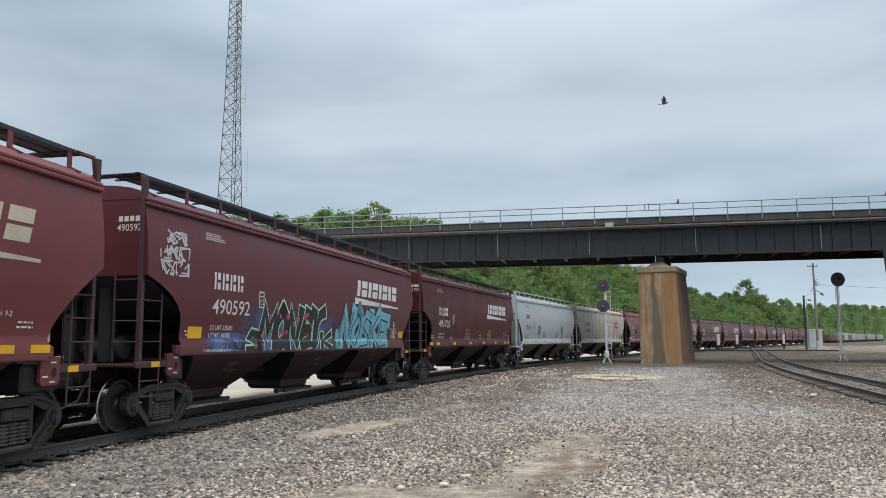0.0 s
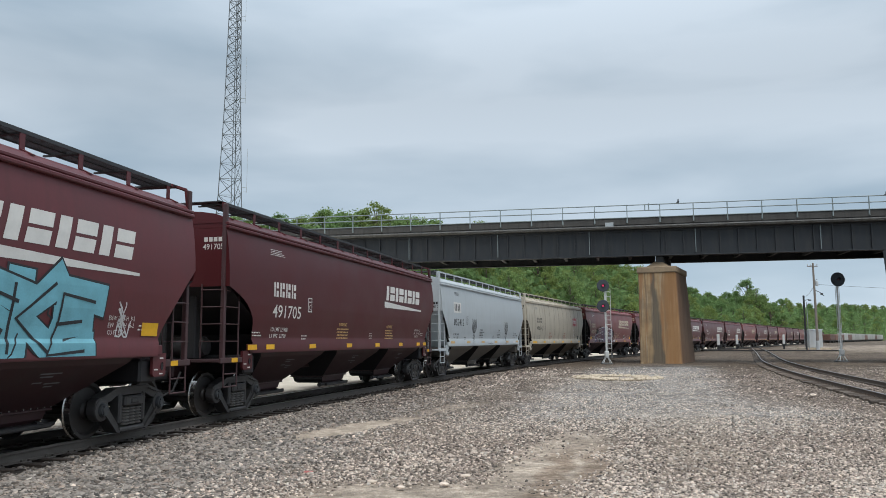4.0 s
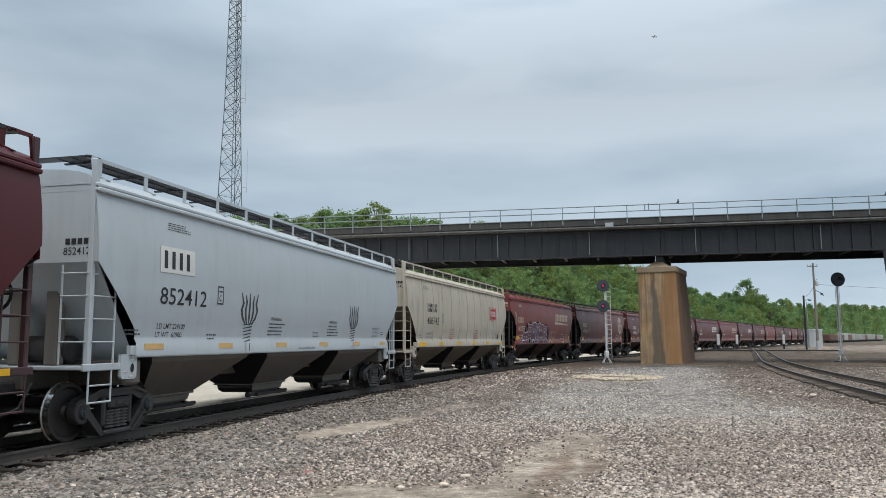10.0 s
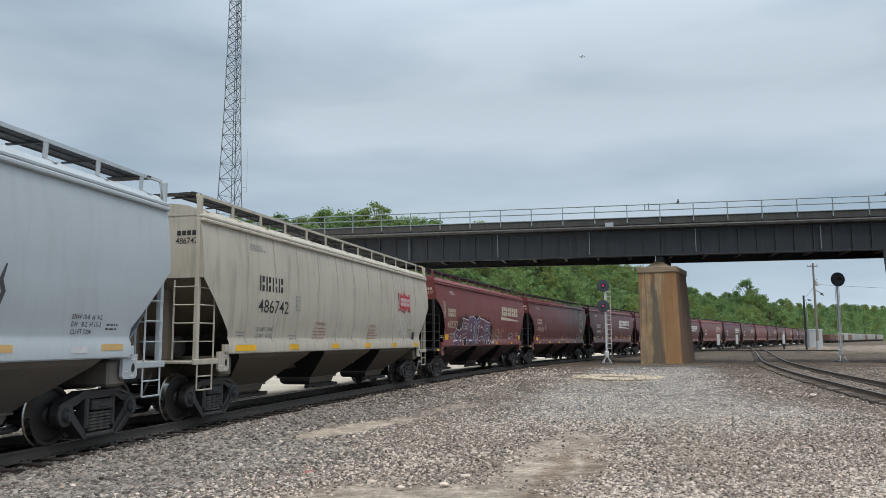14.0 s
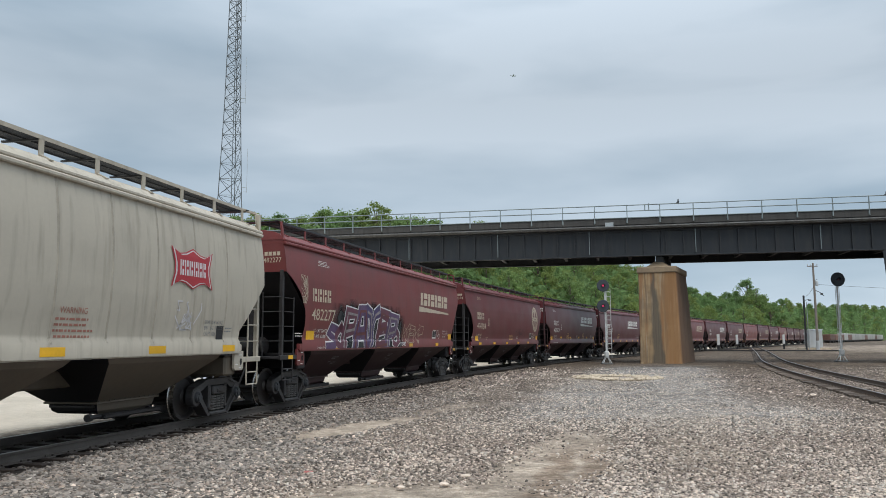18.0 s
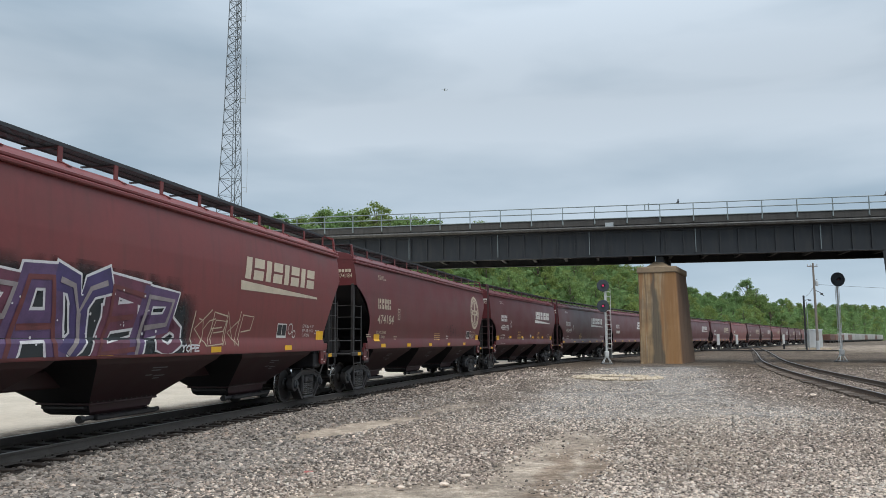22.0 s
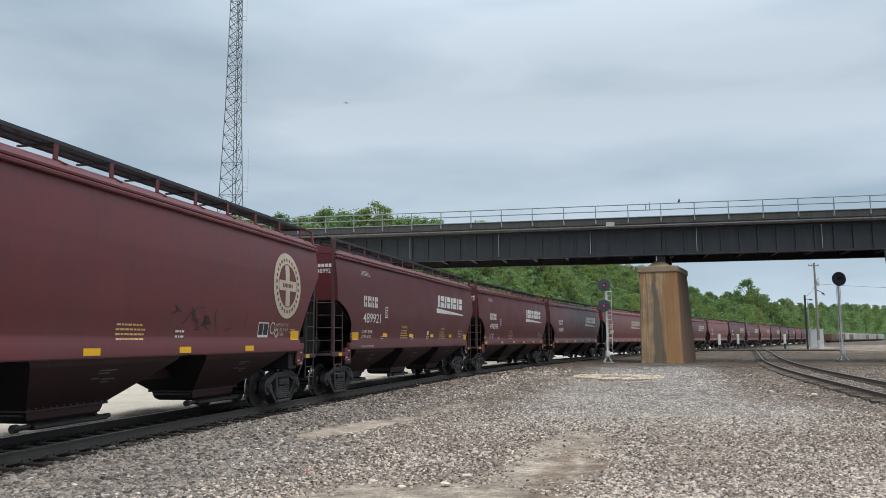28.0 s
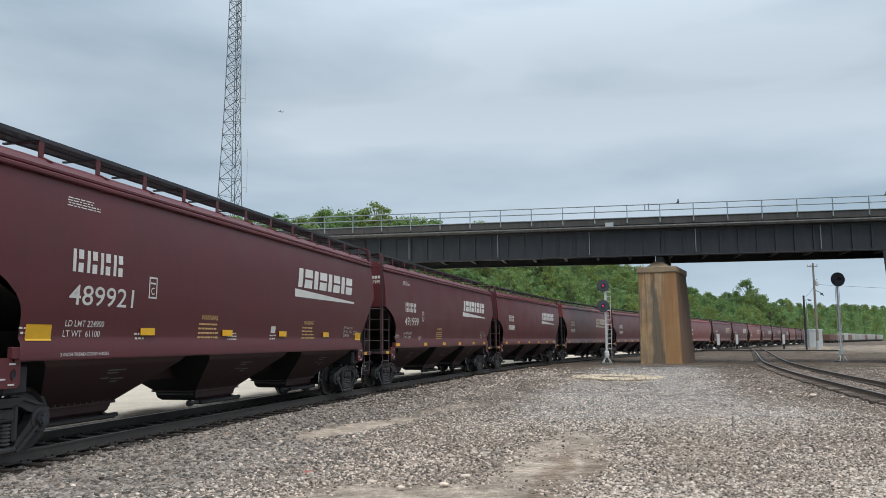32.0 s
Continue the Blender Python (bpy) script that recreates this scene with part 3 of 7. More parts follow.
def ground_material():
    m = bpy.data.materials.new("gravel_yard")
    m.use_nodes = True
    n, l = m.node_tree.nodes, m.node_tree.links
    p = n["Principled BSDF"]
    p.inputs["Roughness"].default_value = 0.92
    p.inputs["Specular IOR Level"].default_value = 0.06
    co = n.new("ShaderNodeTexCoord")

    def tex(kind, sc, detail=4):
        t = n.new(kind)
        t.inputs["Scale"].default_value = sc
        if kind == "ShaderNodeTexNoise":
            t.inputs["Detail"].default_value = detail
        l.new(co.outputs["Object"], t.inputs["Vector"])
        return t
    cell, cell2, patch, grit = tex("ShaderNodeTexVoronoi", 15), tex("ShaderNodeTexVoronoi", 34), tex("ShaderNodeTexNoise", 0.45, 6), tex("ShaderNodeTexNoise", 9, 6)

    def blend(fac, a, b):
        mx = n.new("ShaderNodeMix")
        mx.data_type = "RGBA"
        for k, src in ((0, fac), (6, a), (7, b)):
            if isinstance(src, tuple):
                mx.inputs[k].default_value = (*src, 1)
            else:
                l.new(src, mx.inputs[k])
        return mx.outputs[2]

    def attr(name):
        a = n.new("ShaderNodeAttribute")
        a.attribute_name = name
        return a.outputs["Fac"]

    def span(src, a, b, lo=0.0, hi=1.0):
        r = n.new("ShaderNodeMapRange")
        r.inputs["From Min"].default_value, r.inputs["From Max"].default_value = a, b
        r.inputs["To Min"].default_value, r.inputs["To Max"].default_value = lo, hi
        l.new(src, r.inputs["Value"])
        return r.outputs[0]
    # base under loose stones kept dark, painting the shade of their gaps
    c = blend(span(patch.outputs["Fac"], 0.35, 0.68), (0.10, 0.08, 0.064), (0.18, 0.148, 0.12))
    c = blend(attr("lane"), c, blend(span(patch.outputs["Fac"], 0.3, 0.7), (0.185, 0.172, 0.16), (0.27, 0.255, 0.24)))
    c = blend(attr("ballast"), c, blend(span(grit.outputs["Fac"], 0.3, 0.7), (0.045, 0.036, 0.03), (0.09, 0.072, 0.06)))
    c = blend(attr("bank"), c, blend(span(grit.outputs["Fac"], 0.3, 0.7), (0.085, 0.065, 0.05), (0.165, 0.13, 0.102)))
    c = blend(attr("sand"), c, blend(span(grit.outputs["Fac"], 0.3, 0.75), (0.36, 0.292, 0.23), (0.50, 0.42, 0.34)))
    c = blend(attr("rut"), c, blend(span(grit.outputs["Fac"], 0.3, 0.7), (0.21, 0.158, 0.118), (0.34, 0.265, 0.205)))
    c = blend(attr("pale"), c, blend(span(patch.outputs["Fac"], 0.3, 0.7), (0.53, 0.462, 0.375), (0.63, 0.56, 0.465)))
    # near-black: oil, with the shade beneath the cars put into the colour
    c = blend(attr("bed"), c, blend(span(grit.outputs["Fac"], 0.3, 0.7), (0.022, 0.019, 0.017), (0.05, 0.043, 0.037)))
    c = blend(attr("hill"), c, blend(span(patch.outputs["Fac"], 0.3, 0.7), (0.07, 0.10, 0.04), (0.11, 0.14, 0.06)))
    plain = c
    mott, mott2 = tex("ShaderNodeTexNoise", 1.7, 8), tex("ShaderNodeTexNoise", 0.22, 5)
    mul = n.new("ShaderNodeMath")
    mul.operation = "MULTIPLY"
    l.new(span(mott.outputs["Fac"], 0.3, 0.7, 0.68, 1.30), mul.inputs[0])
    l.new(span(mott2.outputs["Fac"], 0.35, 0.65, 0.82, 1.16), mul.inputs[1])
    mot = n.new("ShaderNodeVectorMath")
    mot.operation = "SCALE"
    l.new(c, mot.inputs[0])
    l.new(mul.outputs[0], mot.inputs["Scale"])
    c = mot.outputs[0]
    tone = n.new("ShaderNodeMath")
    tone.operation = "MULTIPLY"
    sep = n.new("ShaderNodeSeparateColor")
    l.new(cell.outputs["Color"], sep.inputs[0])
    l.new(span(sep.outputs[0], 0, 1, 0.62, 1.38), tone.inputs[0])
    sep2 = n.new("ShaderNodeSeparateColor")
    l.new(cell2.outputs["Color"], sep2.inputs[0])
    l.new(span(sep2.outputs[1], 0, 1, 0.75, 1.25), tone.inputs[1])
    sc = n.new("ShaderNodeVectorMath")
    sc.operation = "SCALE"
    l.new(c, sc.inputs[0])
    l.new(tone.outputs[0], sc.inputs["Scale"])
    l.new(blend(span(attr("sand"), 0, 1, 0, 0.55), blend(span(attr("pale"), 0, 1, 0, 0.85), sc.outputs[0], plain), c), p.inputs["Base Color"])
    hsum = n.new("ShaderNodeMath")
    hsum.operation = "ADD"
    l.new(cell.outputs["Distance"], hsum.inputs[0])
    l.new(cell2.outputs["Distance"], hsum.inputs[1])
    b = n.new("ShaderNodeBump")
    b.invert = True
    b.inputs["Strength"].default_value, b.inputs["Distance"].default_value = 0.9, 0.035
    l.new(hsum.outputs[0], b.inputs["Height"])
    l.new(b.outputs[0], p.inputs["Normal"])
    return m


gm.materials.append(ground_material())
ground = tagged(new("ground", gm), "grey and tan gravel yard with sandy wheel ruts", "ground", kind="structure")


def scatter_stones(name, label, material, x, y, size, z0, blocky):
    """Many small broken stones in one mesh: blocky ones have a ring of sides and a cut top, the rest are low pyramids."""
    n = len(x)
    rs = np.random.RandomState(len(name) + blocky)
    if blocky:
        base = np.array([(1, -0.1, -0.55), (0.1, 1, -0.55), (-1, 0.1, -0.55), (-0.1, -1, -0.55), (0.62, 0.5, 0.5), (-0.5, 0.66, 0.5), (-0.66, -0.5, 0.5), (0.5, -0.62, 0.5)])
        tri = np.array([(0, 1, 4), (1, 5, 4), (1, 2, 5), (2, 6, 5), (2, 3, 6), (3, 7, 6), (3, 0, 7), (0, 4, 7), (4, 5, 6), (4, 6, 7)])
        jit, lift = 0.14, 0.30
    else:
        base = np.array([(1, 0, -0.1), (-0.9, 0.2, -0.2), (0.1, 1, -0.2), (0, -1, -0.1), (0.2, 0.1, 0.62)]) * 1.15
        tri = np.array([(0, 2, 4), (2, 1, 4), (1, 3, 4), (3, 0, 4)])
        jit, lift = 0.2, 0.22
    k = len(base)
    v = base[None] * (0.8 + 0.4 * rs.rand(n, k, 1)) * (np.array([1.2, 0.95, 0.85]) * (0.7 + 0.6 * rs.rand(n, 1, 3))) + jit * rs.randn(n, k, 3)
    a, t, w = rs.rand(n) * 6.28, (rs.rand(n) - 0.5) * 0.9, (rs.rand(n) - 0.5) * 0.7
    ca, sa, ct, st, cw, sw = (q[:, None] for q in (np.cos(a), np.sin(a), np.cos(t), np.sin(t), np.cos(w), np.sin(w)))
    vx, vz = v[..., 0] * ct + v[..., 2] * st, -v[..., 0] * st + v[..., 2] * ct
    vy, vz = v[..., 1] * cw - vz * sw, v[..., 1] * sw + vz * cw
    vx, vy = vx * ca - vy * sa, vx * sa + vy * ca
    s = size[:, None]
    co = np.stack([vx * s + x[:, None], vy * s + y[:, None], vz * s + (z0 + size * lift)[:, None]], -1).reshape(-1, 3)
    fc = (tri[None] + k * np.arange(n)[:, None, None]).reshape(-1)
    me = bpy.data.meshes.new(name)
    me.vertices.add(len(co))
    me.vertices.foreach_set("co", co.astype(np.float32).ravel())
    me.loops.add(len(fc))
    me.loops.foreach_set("vertex_index", fc.astype(np.int32))
    me.polygons.add(len(fc) // 3)
    me.polygons.foreach_set("loop_start", np.arange(0, len(fc), 3, dtype=np.int32))
    if blocky:
        me.polygons.foreach_set("use_smooth", np.tile(rs.rand(n) < 0.75, (len(tri), 1)).T.ravel())
    me.materials.append(material)
    me.update(calc_edges=True)
    return tagged(new(name, me), label, "gravel", kind="stuff")


rs = np.random.RandomState(5)
N = 300000
sy = 8.7 * (95 / 8.7) ** (rs.rand(N) ** 1.3)
sx = (rs.rand(N) * 2 - 1) * 0.62 * sy
s_d, s_bal, s_pale, s_bank, s_sand, s_lane = zones(sx, sy)
s_size = (0.0095 + 0.0175 * rs.rand(N) ** 1.7) * (1 + 0.7 * smooth01(sy, 18, 60)) * (1 + 0.55 * smooth01(-s_d, -6.0, -3.5)) * (1 + 0.25 * s_bank * (sy < 40)) * (1 + 0.25 * smooth01(waves(sx, sy, 0.8, 31), 0.1, 0.9))
keep = (rs.rand(N) >= smooth01(sy, 40, 56)) & (s_d > 0.93) & ((s_d > 1.45) | (rs.rand(N) < 0.55)) & (rs.rand(N) > s_sand * 1.12 - 0.02) & (np.abs(np.abs(sx - side_x(sy)) - 0.755) > 0.12)
brown = rs.rand(N) < np.clip(np.maximum(s_bal, s_bank) * 0.8 + 0.52 * (1 - s_lane) * (0.85 + 0.5 * waves(sx, sy, 0.9, 33)) - 0.25 * smooth01(-sy, -11.5, -9.5) + 0.06, 0.05, 0.92)
s_z = relief(sx, sy, s_d, s_bal, s_sand, s_lane)
pale_chip = (rs.rand(N) < 0.11 + 0.08 * s_lane) & ~brown & ~((s_bank > 0.35) & (sy > 22))
near_stone = sy < 19.0
shoulder = (rs.rand(N) < 0.8 * smooth01(-s_d + 0.8 * waves(sx, sy, 0.9, 51), -6.4, -3.8) * smooth01(-sy, -40, -16)) & ~(pale_chip & (rs.rand(N) < 0.4))
for nm, lb, mt, k in (("pale_stones", "scattered pale limestone chips on the gravel", STONE_PALE, keep & pale_chip & ~shoulder), ("shoulder_stones", "coarse grey ballast on the track shoulder", STONE_GREY, keep & shoulder), ("gravel_stones", "loose pale grey crushed stone on the yard", STONE, keep & ~brown & ~pale_chip & ~shoulder), ("ballast_stones", "brown track ballast stones beside the rails", STONE_BROWN, keep & brown & ~shoulder)):
    for blocky, q in ((True, k & near_stone), (False, k & ~near_stone)):
        scatter_stones(nm, lb, mt, sx[q], sy[q], s_size[q], s_z[q], blocky)

# ================= tracks =================
RAIL_PROFILE = [(-0.07, 0.0), (0.07, 0.0), (0.07, 0.012), (0.012, 0.035), (0.012, 0.135), (0.036, 0.145), (0.036, 0.172), (0.026, 0.18), (-0.026, 0.18), (-0.036, 0.172), (-0.036, 0.145), (-0.012, 0.135), (-0.012, 0.035), (-0.07, 0.012)]


def rail_mesh(points, foot, steel):
    """A rail swept along points; the head's top carries the worn steel."""
    me, k = Mesh(), len(RAIL_PROFILE)
    for i, p in enumerate(points):
        a, b = points[max(0, i - 1)], points[min(len(points) - 1, i + 1)]
        t = (b - a).normalized()
        r = Vector((t.y, -t.x, 0))
        me.v += [tuple(p + r * u + Vector((0, 0, foot + h))) for u, h in RAIL_PROFILE]
    for i in range(len(points) - 1):
        me.f += [(i * k + j, i * k + (j + 1) % k, (i + 1) * k + (j + 1) % k, (i + 1) * k + j) for j in range(k)]
    d = me.data("rail", steel)
    d.materials.append(RAIL_HEAD)
    d.polygons.foreach_set("material_index", [1 if j in (6, 7, 8) else 0 for _ in range(len(points) - 1) for j in range(k)])
    return d


def tie_data(seed, wood):
    me = Mesh().cbox(-1.3, 1.3, -0.115, 0.115, -0.10, 0.06, 0.012)
    rt = random.Random(seed)
    me.v = [(x + rt.uniform(-0.03, 0.03), y + rt.uniform(-0.008, 0.008), z + rt.uniform(-0.008, 0.004)) for x, y, z in me.v]
    return me.data("tie", wood)


TIES = [tie_data(i, TIE_WOOD) for i in range(4)]
DRY_TIES = [tie_data(i + 9, TIE_DRY) for i in range(4)]


def build_track(name, label, at, heading, s0, s1, near0, near1, ties=TIES, wood=TIE_WOOD, steel=RAIL_SIDE, gauge=0.755):
    """Two rails on timber ties along a line; the ties between near0 and near1 are pieces of their own."""
    tr = tagged(new(name), label, "railway track", kind="structure")
    steps = np.concatenate([np.arange(s0, min(s1, 120), 1.0), np.arange(min(s1, 120), s1 + 0.1, 4.0)])
    for sd in (-gauge, gauge):
        part("rail", rail_mesh([at(s, sd) for s in steps], 0.01, steel), None, tr)
    far, plates = Mesh(), Mesh()
    for i, s in enumerate(np.arange(s0, s1, 0.54)):
        p = at(s, 0.0) - Vector((0, 0, 0.05))
        m = Matrix.Translation(p) @ Matrix.Rotation(heading(s) - math.pi / 2 + random.uniform(-0.02, 0.02), 4, "Z")
        if near0 < s < near1:
            part("tie", ties[i % 4], None, tr, at=m @ Matrix.Translation((random.uniform(-0.06, 0.06), 0, 0)))
            for sd in (-gauge, gauge):
                plates.box(sd - 0.17, sd + 0.17, -0.09, 0.09, 0.058, 0.074, m)
                for q in (-0.10, 0.10):
                    plates.box(sd + q - 0.015, sd + q + 0.015, -0.06, -0.03, 0.07, 0.105, m)
                    plates.box(sd + q - 0.02, sd + q + 0.02, 0.10, 0.125, 0.045, 0.10, m)
        else:
            far.box(-1.3, 1.3, -0.115, 0.115, -0.1, 0.055, m)
    part("ties", far, wood, tr)["kind"] = "stuff"
    part("tie_plates", plates, steel, tr)["kind"] = "stuff"
    return tr


build_track("track_main", "curved main track with rusty rails on dark timber ties", lambda s, d: on_track(s, d, 0.0), lambda s: float(np.interp(s, SG, turn)), -170, 440, -21, 46)


def side_at(s, d):
    a = side_heading(s)
    return Vector((float(side_x(s)) + d * math.sin(a), s - d * math.cos(a), 0.045 * d - 0.02))


def side_heading(s):
    return math.atan2(2.0, float(side_x(s + 1) - side_x(s - 1)))


build_track("track_side", "second track curving away on dark timber ties", side_at, side_heading, -40, 160, 20, 62, DRY_TIES, TIE_DRY, RAIL_RUST)

# ================= bridge =================
BR = Vector((-2.08, 64.6, 0))
BR_DIR = Vector((35.354, -7.1, 0)).normalized()
BR_BACK = Vector((0.197, 0.980, 0))
BR_M = Matrix((( BR_DIR.x, BR_BACK.x, 0, BR.x), (BR_DIR.y, BR_BACK.y, 0, BR.y), (0, 0, 1, 0), (0, 0, 0, 1)))
bridge = thing("bridge", "black plate-girder bridge with pale steel handrails on stained piers", "bridge", BR_M, kind="structure")
SPANS = [(-42, -21.5), (-21.46, 19.63), (19.67, 60)]
for sx0, sx1 in SPANS:
    for y0 in (0.0, 6.2):
        g = Mesh()
        g.box(sx0, sx1, y0 + 0.2, y0 + 0.23, 8.46, 10.5)
        g.cbox(sx0, sx1, y0, y0 + 0.43, 8.40, 8.48, 0.02).cbox(sx0, sx1, y0, y0 + 0.43, 10.5, 10.57, 0.02)
        g.box(sx0, sx1, y0 + 0.11, y0 + 0.2, 8.48, 8.60).box(sx0, sx1, y0 + 0.11, y0 + 0.2, 10.38, 10.5)
        gird = part("girder", g, GIRDER, bridge)
        if y0 == 0:
            st = Mesh().box(-0.05, 0.05, 0.06, 0.2, 8.48, 10.5).data("stiffener", GIRDER)
            x = sx0 + 0.4
            while x < sx1:
                if -16 < x < 40:
                    part("stiffener", st, None, gird, at=Matrix.Translation((x, 0, 0)))
                x += 1.36
    x = sx0 + 1
    fl = Mesh().box(0, 0.25, 0.25, 6.2, 8.7, 9.6).data("floor_beam", GIRDER)
    while x < sx1:
        part("floor_beam", fl, None, bridge, at=Matrix.Translation((x, 0, 0)))
        x += 2.7
conduit = Mesh().box(-0.025, 0.025, -0.03, 0.05, 8.62, 10.48).data("drain_pipe", RAILING)
for x in (-0.79, 6.72, 14.12, 22.3, 31.42):
    part("drain_pipe", conduit, None, bridge, "thin pale drain pipe", at=Matrix.Translation((x, 0, 0)))
dk = Mesh().cbox(-42, 60, -0.45, 7.1, 10.58, 10.86, 0.03)
part("deck", dk, DECK, bridge)
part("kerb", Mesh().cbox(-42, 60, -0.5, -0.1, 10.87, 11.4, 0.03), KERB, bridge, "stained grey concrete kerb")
part("kerb_lip", Mesh().cbox(-42, 60, -0.56, -0.1, 11.40, 11.47, 0.015), RAILING, bridge)
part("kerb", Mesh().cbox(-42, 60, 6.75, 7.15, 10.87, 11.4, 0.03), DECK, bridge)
part("pipe", Mesh().tube((-42, -0.55, 10.72), (60, -0.55, 10.72), 0.06), DECK, bridge)
post = Mesh().cbox(-0.035, 0.035, -0.62, -0.52, 11.0, 12.45, 0.01).box(-0.06, 0.06, -0.54, -0.49, 11.0, 11.3).data("railing_post", RAILING)
post_b = Mesh().cbox(-0.035, 0.035, 7.17, 7.25, 11.0, 12.45, 0.01).data("railing_post", RAILING)
for i in range(-13, 22):
    x = 2.0 + 2.52 * i
    part("railing_post", post, None, bridge, at=Matrix.Translation((x, 0, 0)))
    part("railing_post", post_b, None, bridge, at=Matrix.Translation((x + 0.9, 0, 0)))
for y in (-0.57, 7.2):
    for z in (12.43, 11.96):
        part("handrail", Mesh().tube((-40, y, z), (58, y, z), 0.042), RAILING, bridge)
part("railing_end", Mesh().tube((18.5, -0.57, 12.43), (18.5, -0.57, 11.96), 0.04).tube((18.8, -0.57, 11.96), (18.8, -0.57, 12.55), 0.04), RAILING, bridge)
part("sign_plate", Mesh().cbox(15.4, 16.05, -0.56, -0.505, 10.72, 11.1, 0.01), GALV, bridge, "small pale blank plate")


def build_pier(x, y, a, w_base, depth, top, label):
    """A battered concrete pier with an overhanging cap and a sloped crown."""
    pr = thing("bridge_pier", label, "bridge pier", Matrix.Translation((x, y, 0)) @ Matrix.Rotation(a, 4, "Z"), kind="structure")
    def ring(hw, y0, y1, z, c):
        o = -0.0155 * z
        return [(-hw + c + o, y0, z), (hw - c + o, y0, z), (hw + o, y0 + c, z), (hw + o, y1 - c, z), (hw - c + o, y1, z), (-hw + c + o, y1, z), (-hw + o, y1 - c, z), (-hw + o, y0 + c, z)]
    hw = w_base / 2
    levels = [(hw + 0.03, -0.05, -0.3), (hw, 0.0, 0.15), (hw - 0.04, 0.1, 2.5), (hw - 0.075, 0.2, 4.9), (hw - 0.11, 0.3, top)]
    sh = Mesh()
    for k, (h_, o, z) in enumerate(levels):
        sh.v += ring(h_, o, depth - 6 * o, z, 0.07)
    n = 8
    for i in range(len(levels) - 1):
        sh.f += [(i * n + j, i * n + (j + 1) % n, (i + 1) * n + (j + 1) % n, (i + 1) * n + j) for j in range(n)]
    sh.f.append(tuple(range((len(levels) - 1) * n, len(levels) * n)))
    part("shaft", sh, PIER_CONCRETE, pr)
    cp = Mesh()
    rings = [(hw - 0.05, 0.24, top - 0.05), (hw - 0.02, 0.20, top + 0.02), (hw - 0.02, 0.20, top + 0.38), (hw - 0.06, 0.24, top + 0.42), (hw - 0.7, 0.8, top + 0.50), (hw - 1.3, 1.2, top + 0.95)]
    for h_, o, z in rings:
        cp.v += ring(h_, o, depth - 1.6 - o, z, 0.06)
    for i in range(len(rings) - 1):
        cp.f += [(i * n + j, i * n + (j + 1) % n, (i + 1) * n + (j + 1) % n, (i + 1) * n + j) for j in range(n)]
    cp.f += [tuple(range(n))[::-1], tuple(range((len(rings) - 1) * n, len(rings) * n))]
    part("cap", cp, CONCRETE_CAP, pr)
    for y_ in (1.4, depth - 2.9):
        part("bearing", Mesh().cbox(-0.3, 0.3, y_ - 0.3, y_ + 0.3, top + 0.45, top + 1.31, 0.03), GIRDER, pr)
    return pr


build_pier(16.72, 60.33, math.radians(-25.5), 3.1, 7.5, 7.1, "battered rust-stained concrete pier under the girder bridge")

# steel bent at the far end of the span
bent = thing("bridge_bent", "dark steel column bent carrying the bridge", "bridge pier", Matrix.Translation((33.4, 57.4, 0)) @ Matrix.Rotation(math.radians(-30), 4, "Z"), kind="structure")
for y in (0.3, 7.0):
    part("column", Mesh().prism([(-0.55, 8.39), (-0.1, 0.0), (1.5, 0.0), (1.9, 8.39)], y - 0.35, y + 0.35), GIRDER, bent)
part("crossbeam", Mesh().cbox(-0.3, 1.6, 0.7, 6.6, 7.5, 8.3, 0.04), GIRDER, bent)

# ================= hopper cars =================
HULL_Z = [1.36, 1.60, 1.67, 1.85, 2.15, 2.5, 2.95, 3.3, 3.65, 3.95, 4.16]
HULL_W = [1.527, 1.527, 1.487, 1.50, 1.54, 1.565, 1.57, 1.56, 1.53, 1.49, 1.45]


def hull_w(z):
    return float(np.interp(z, HULL_Z, HULL_W))


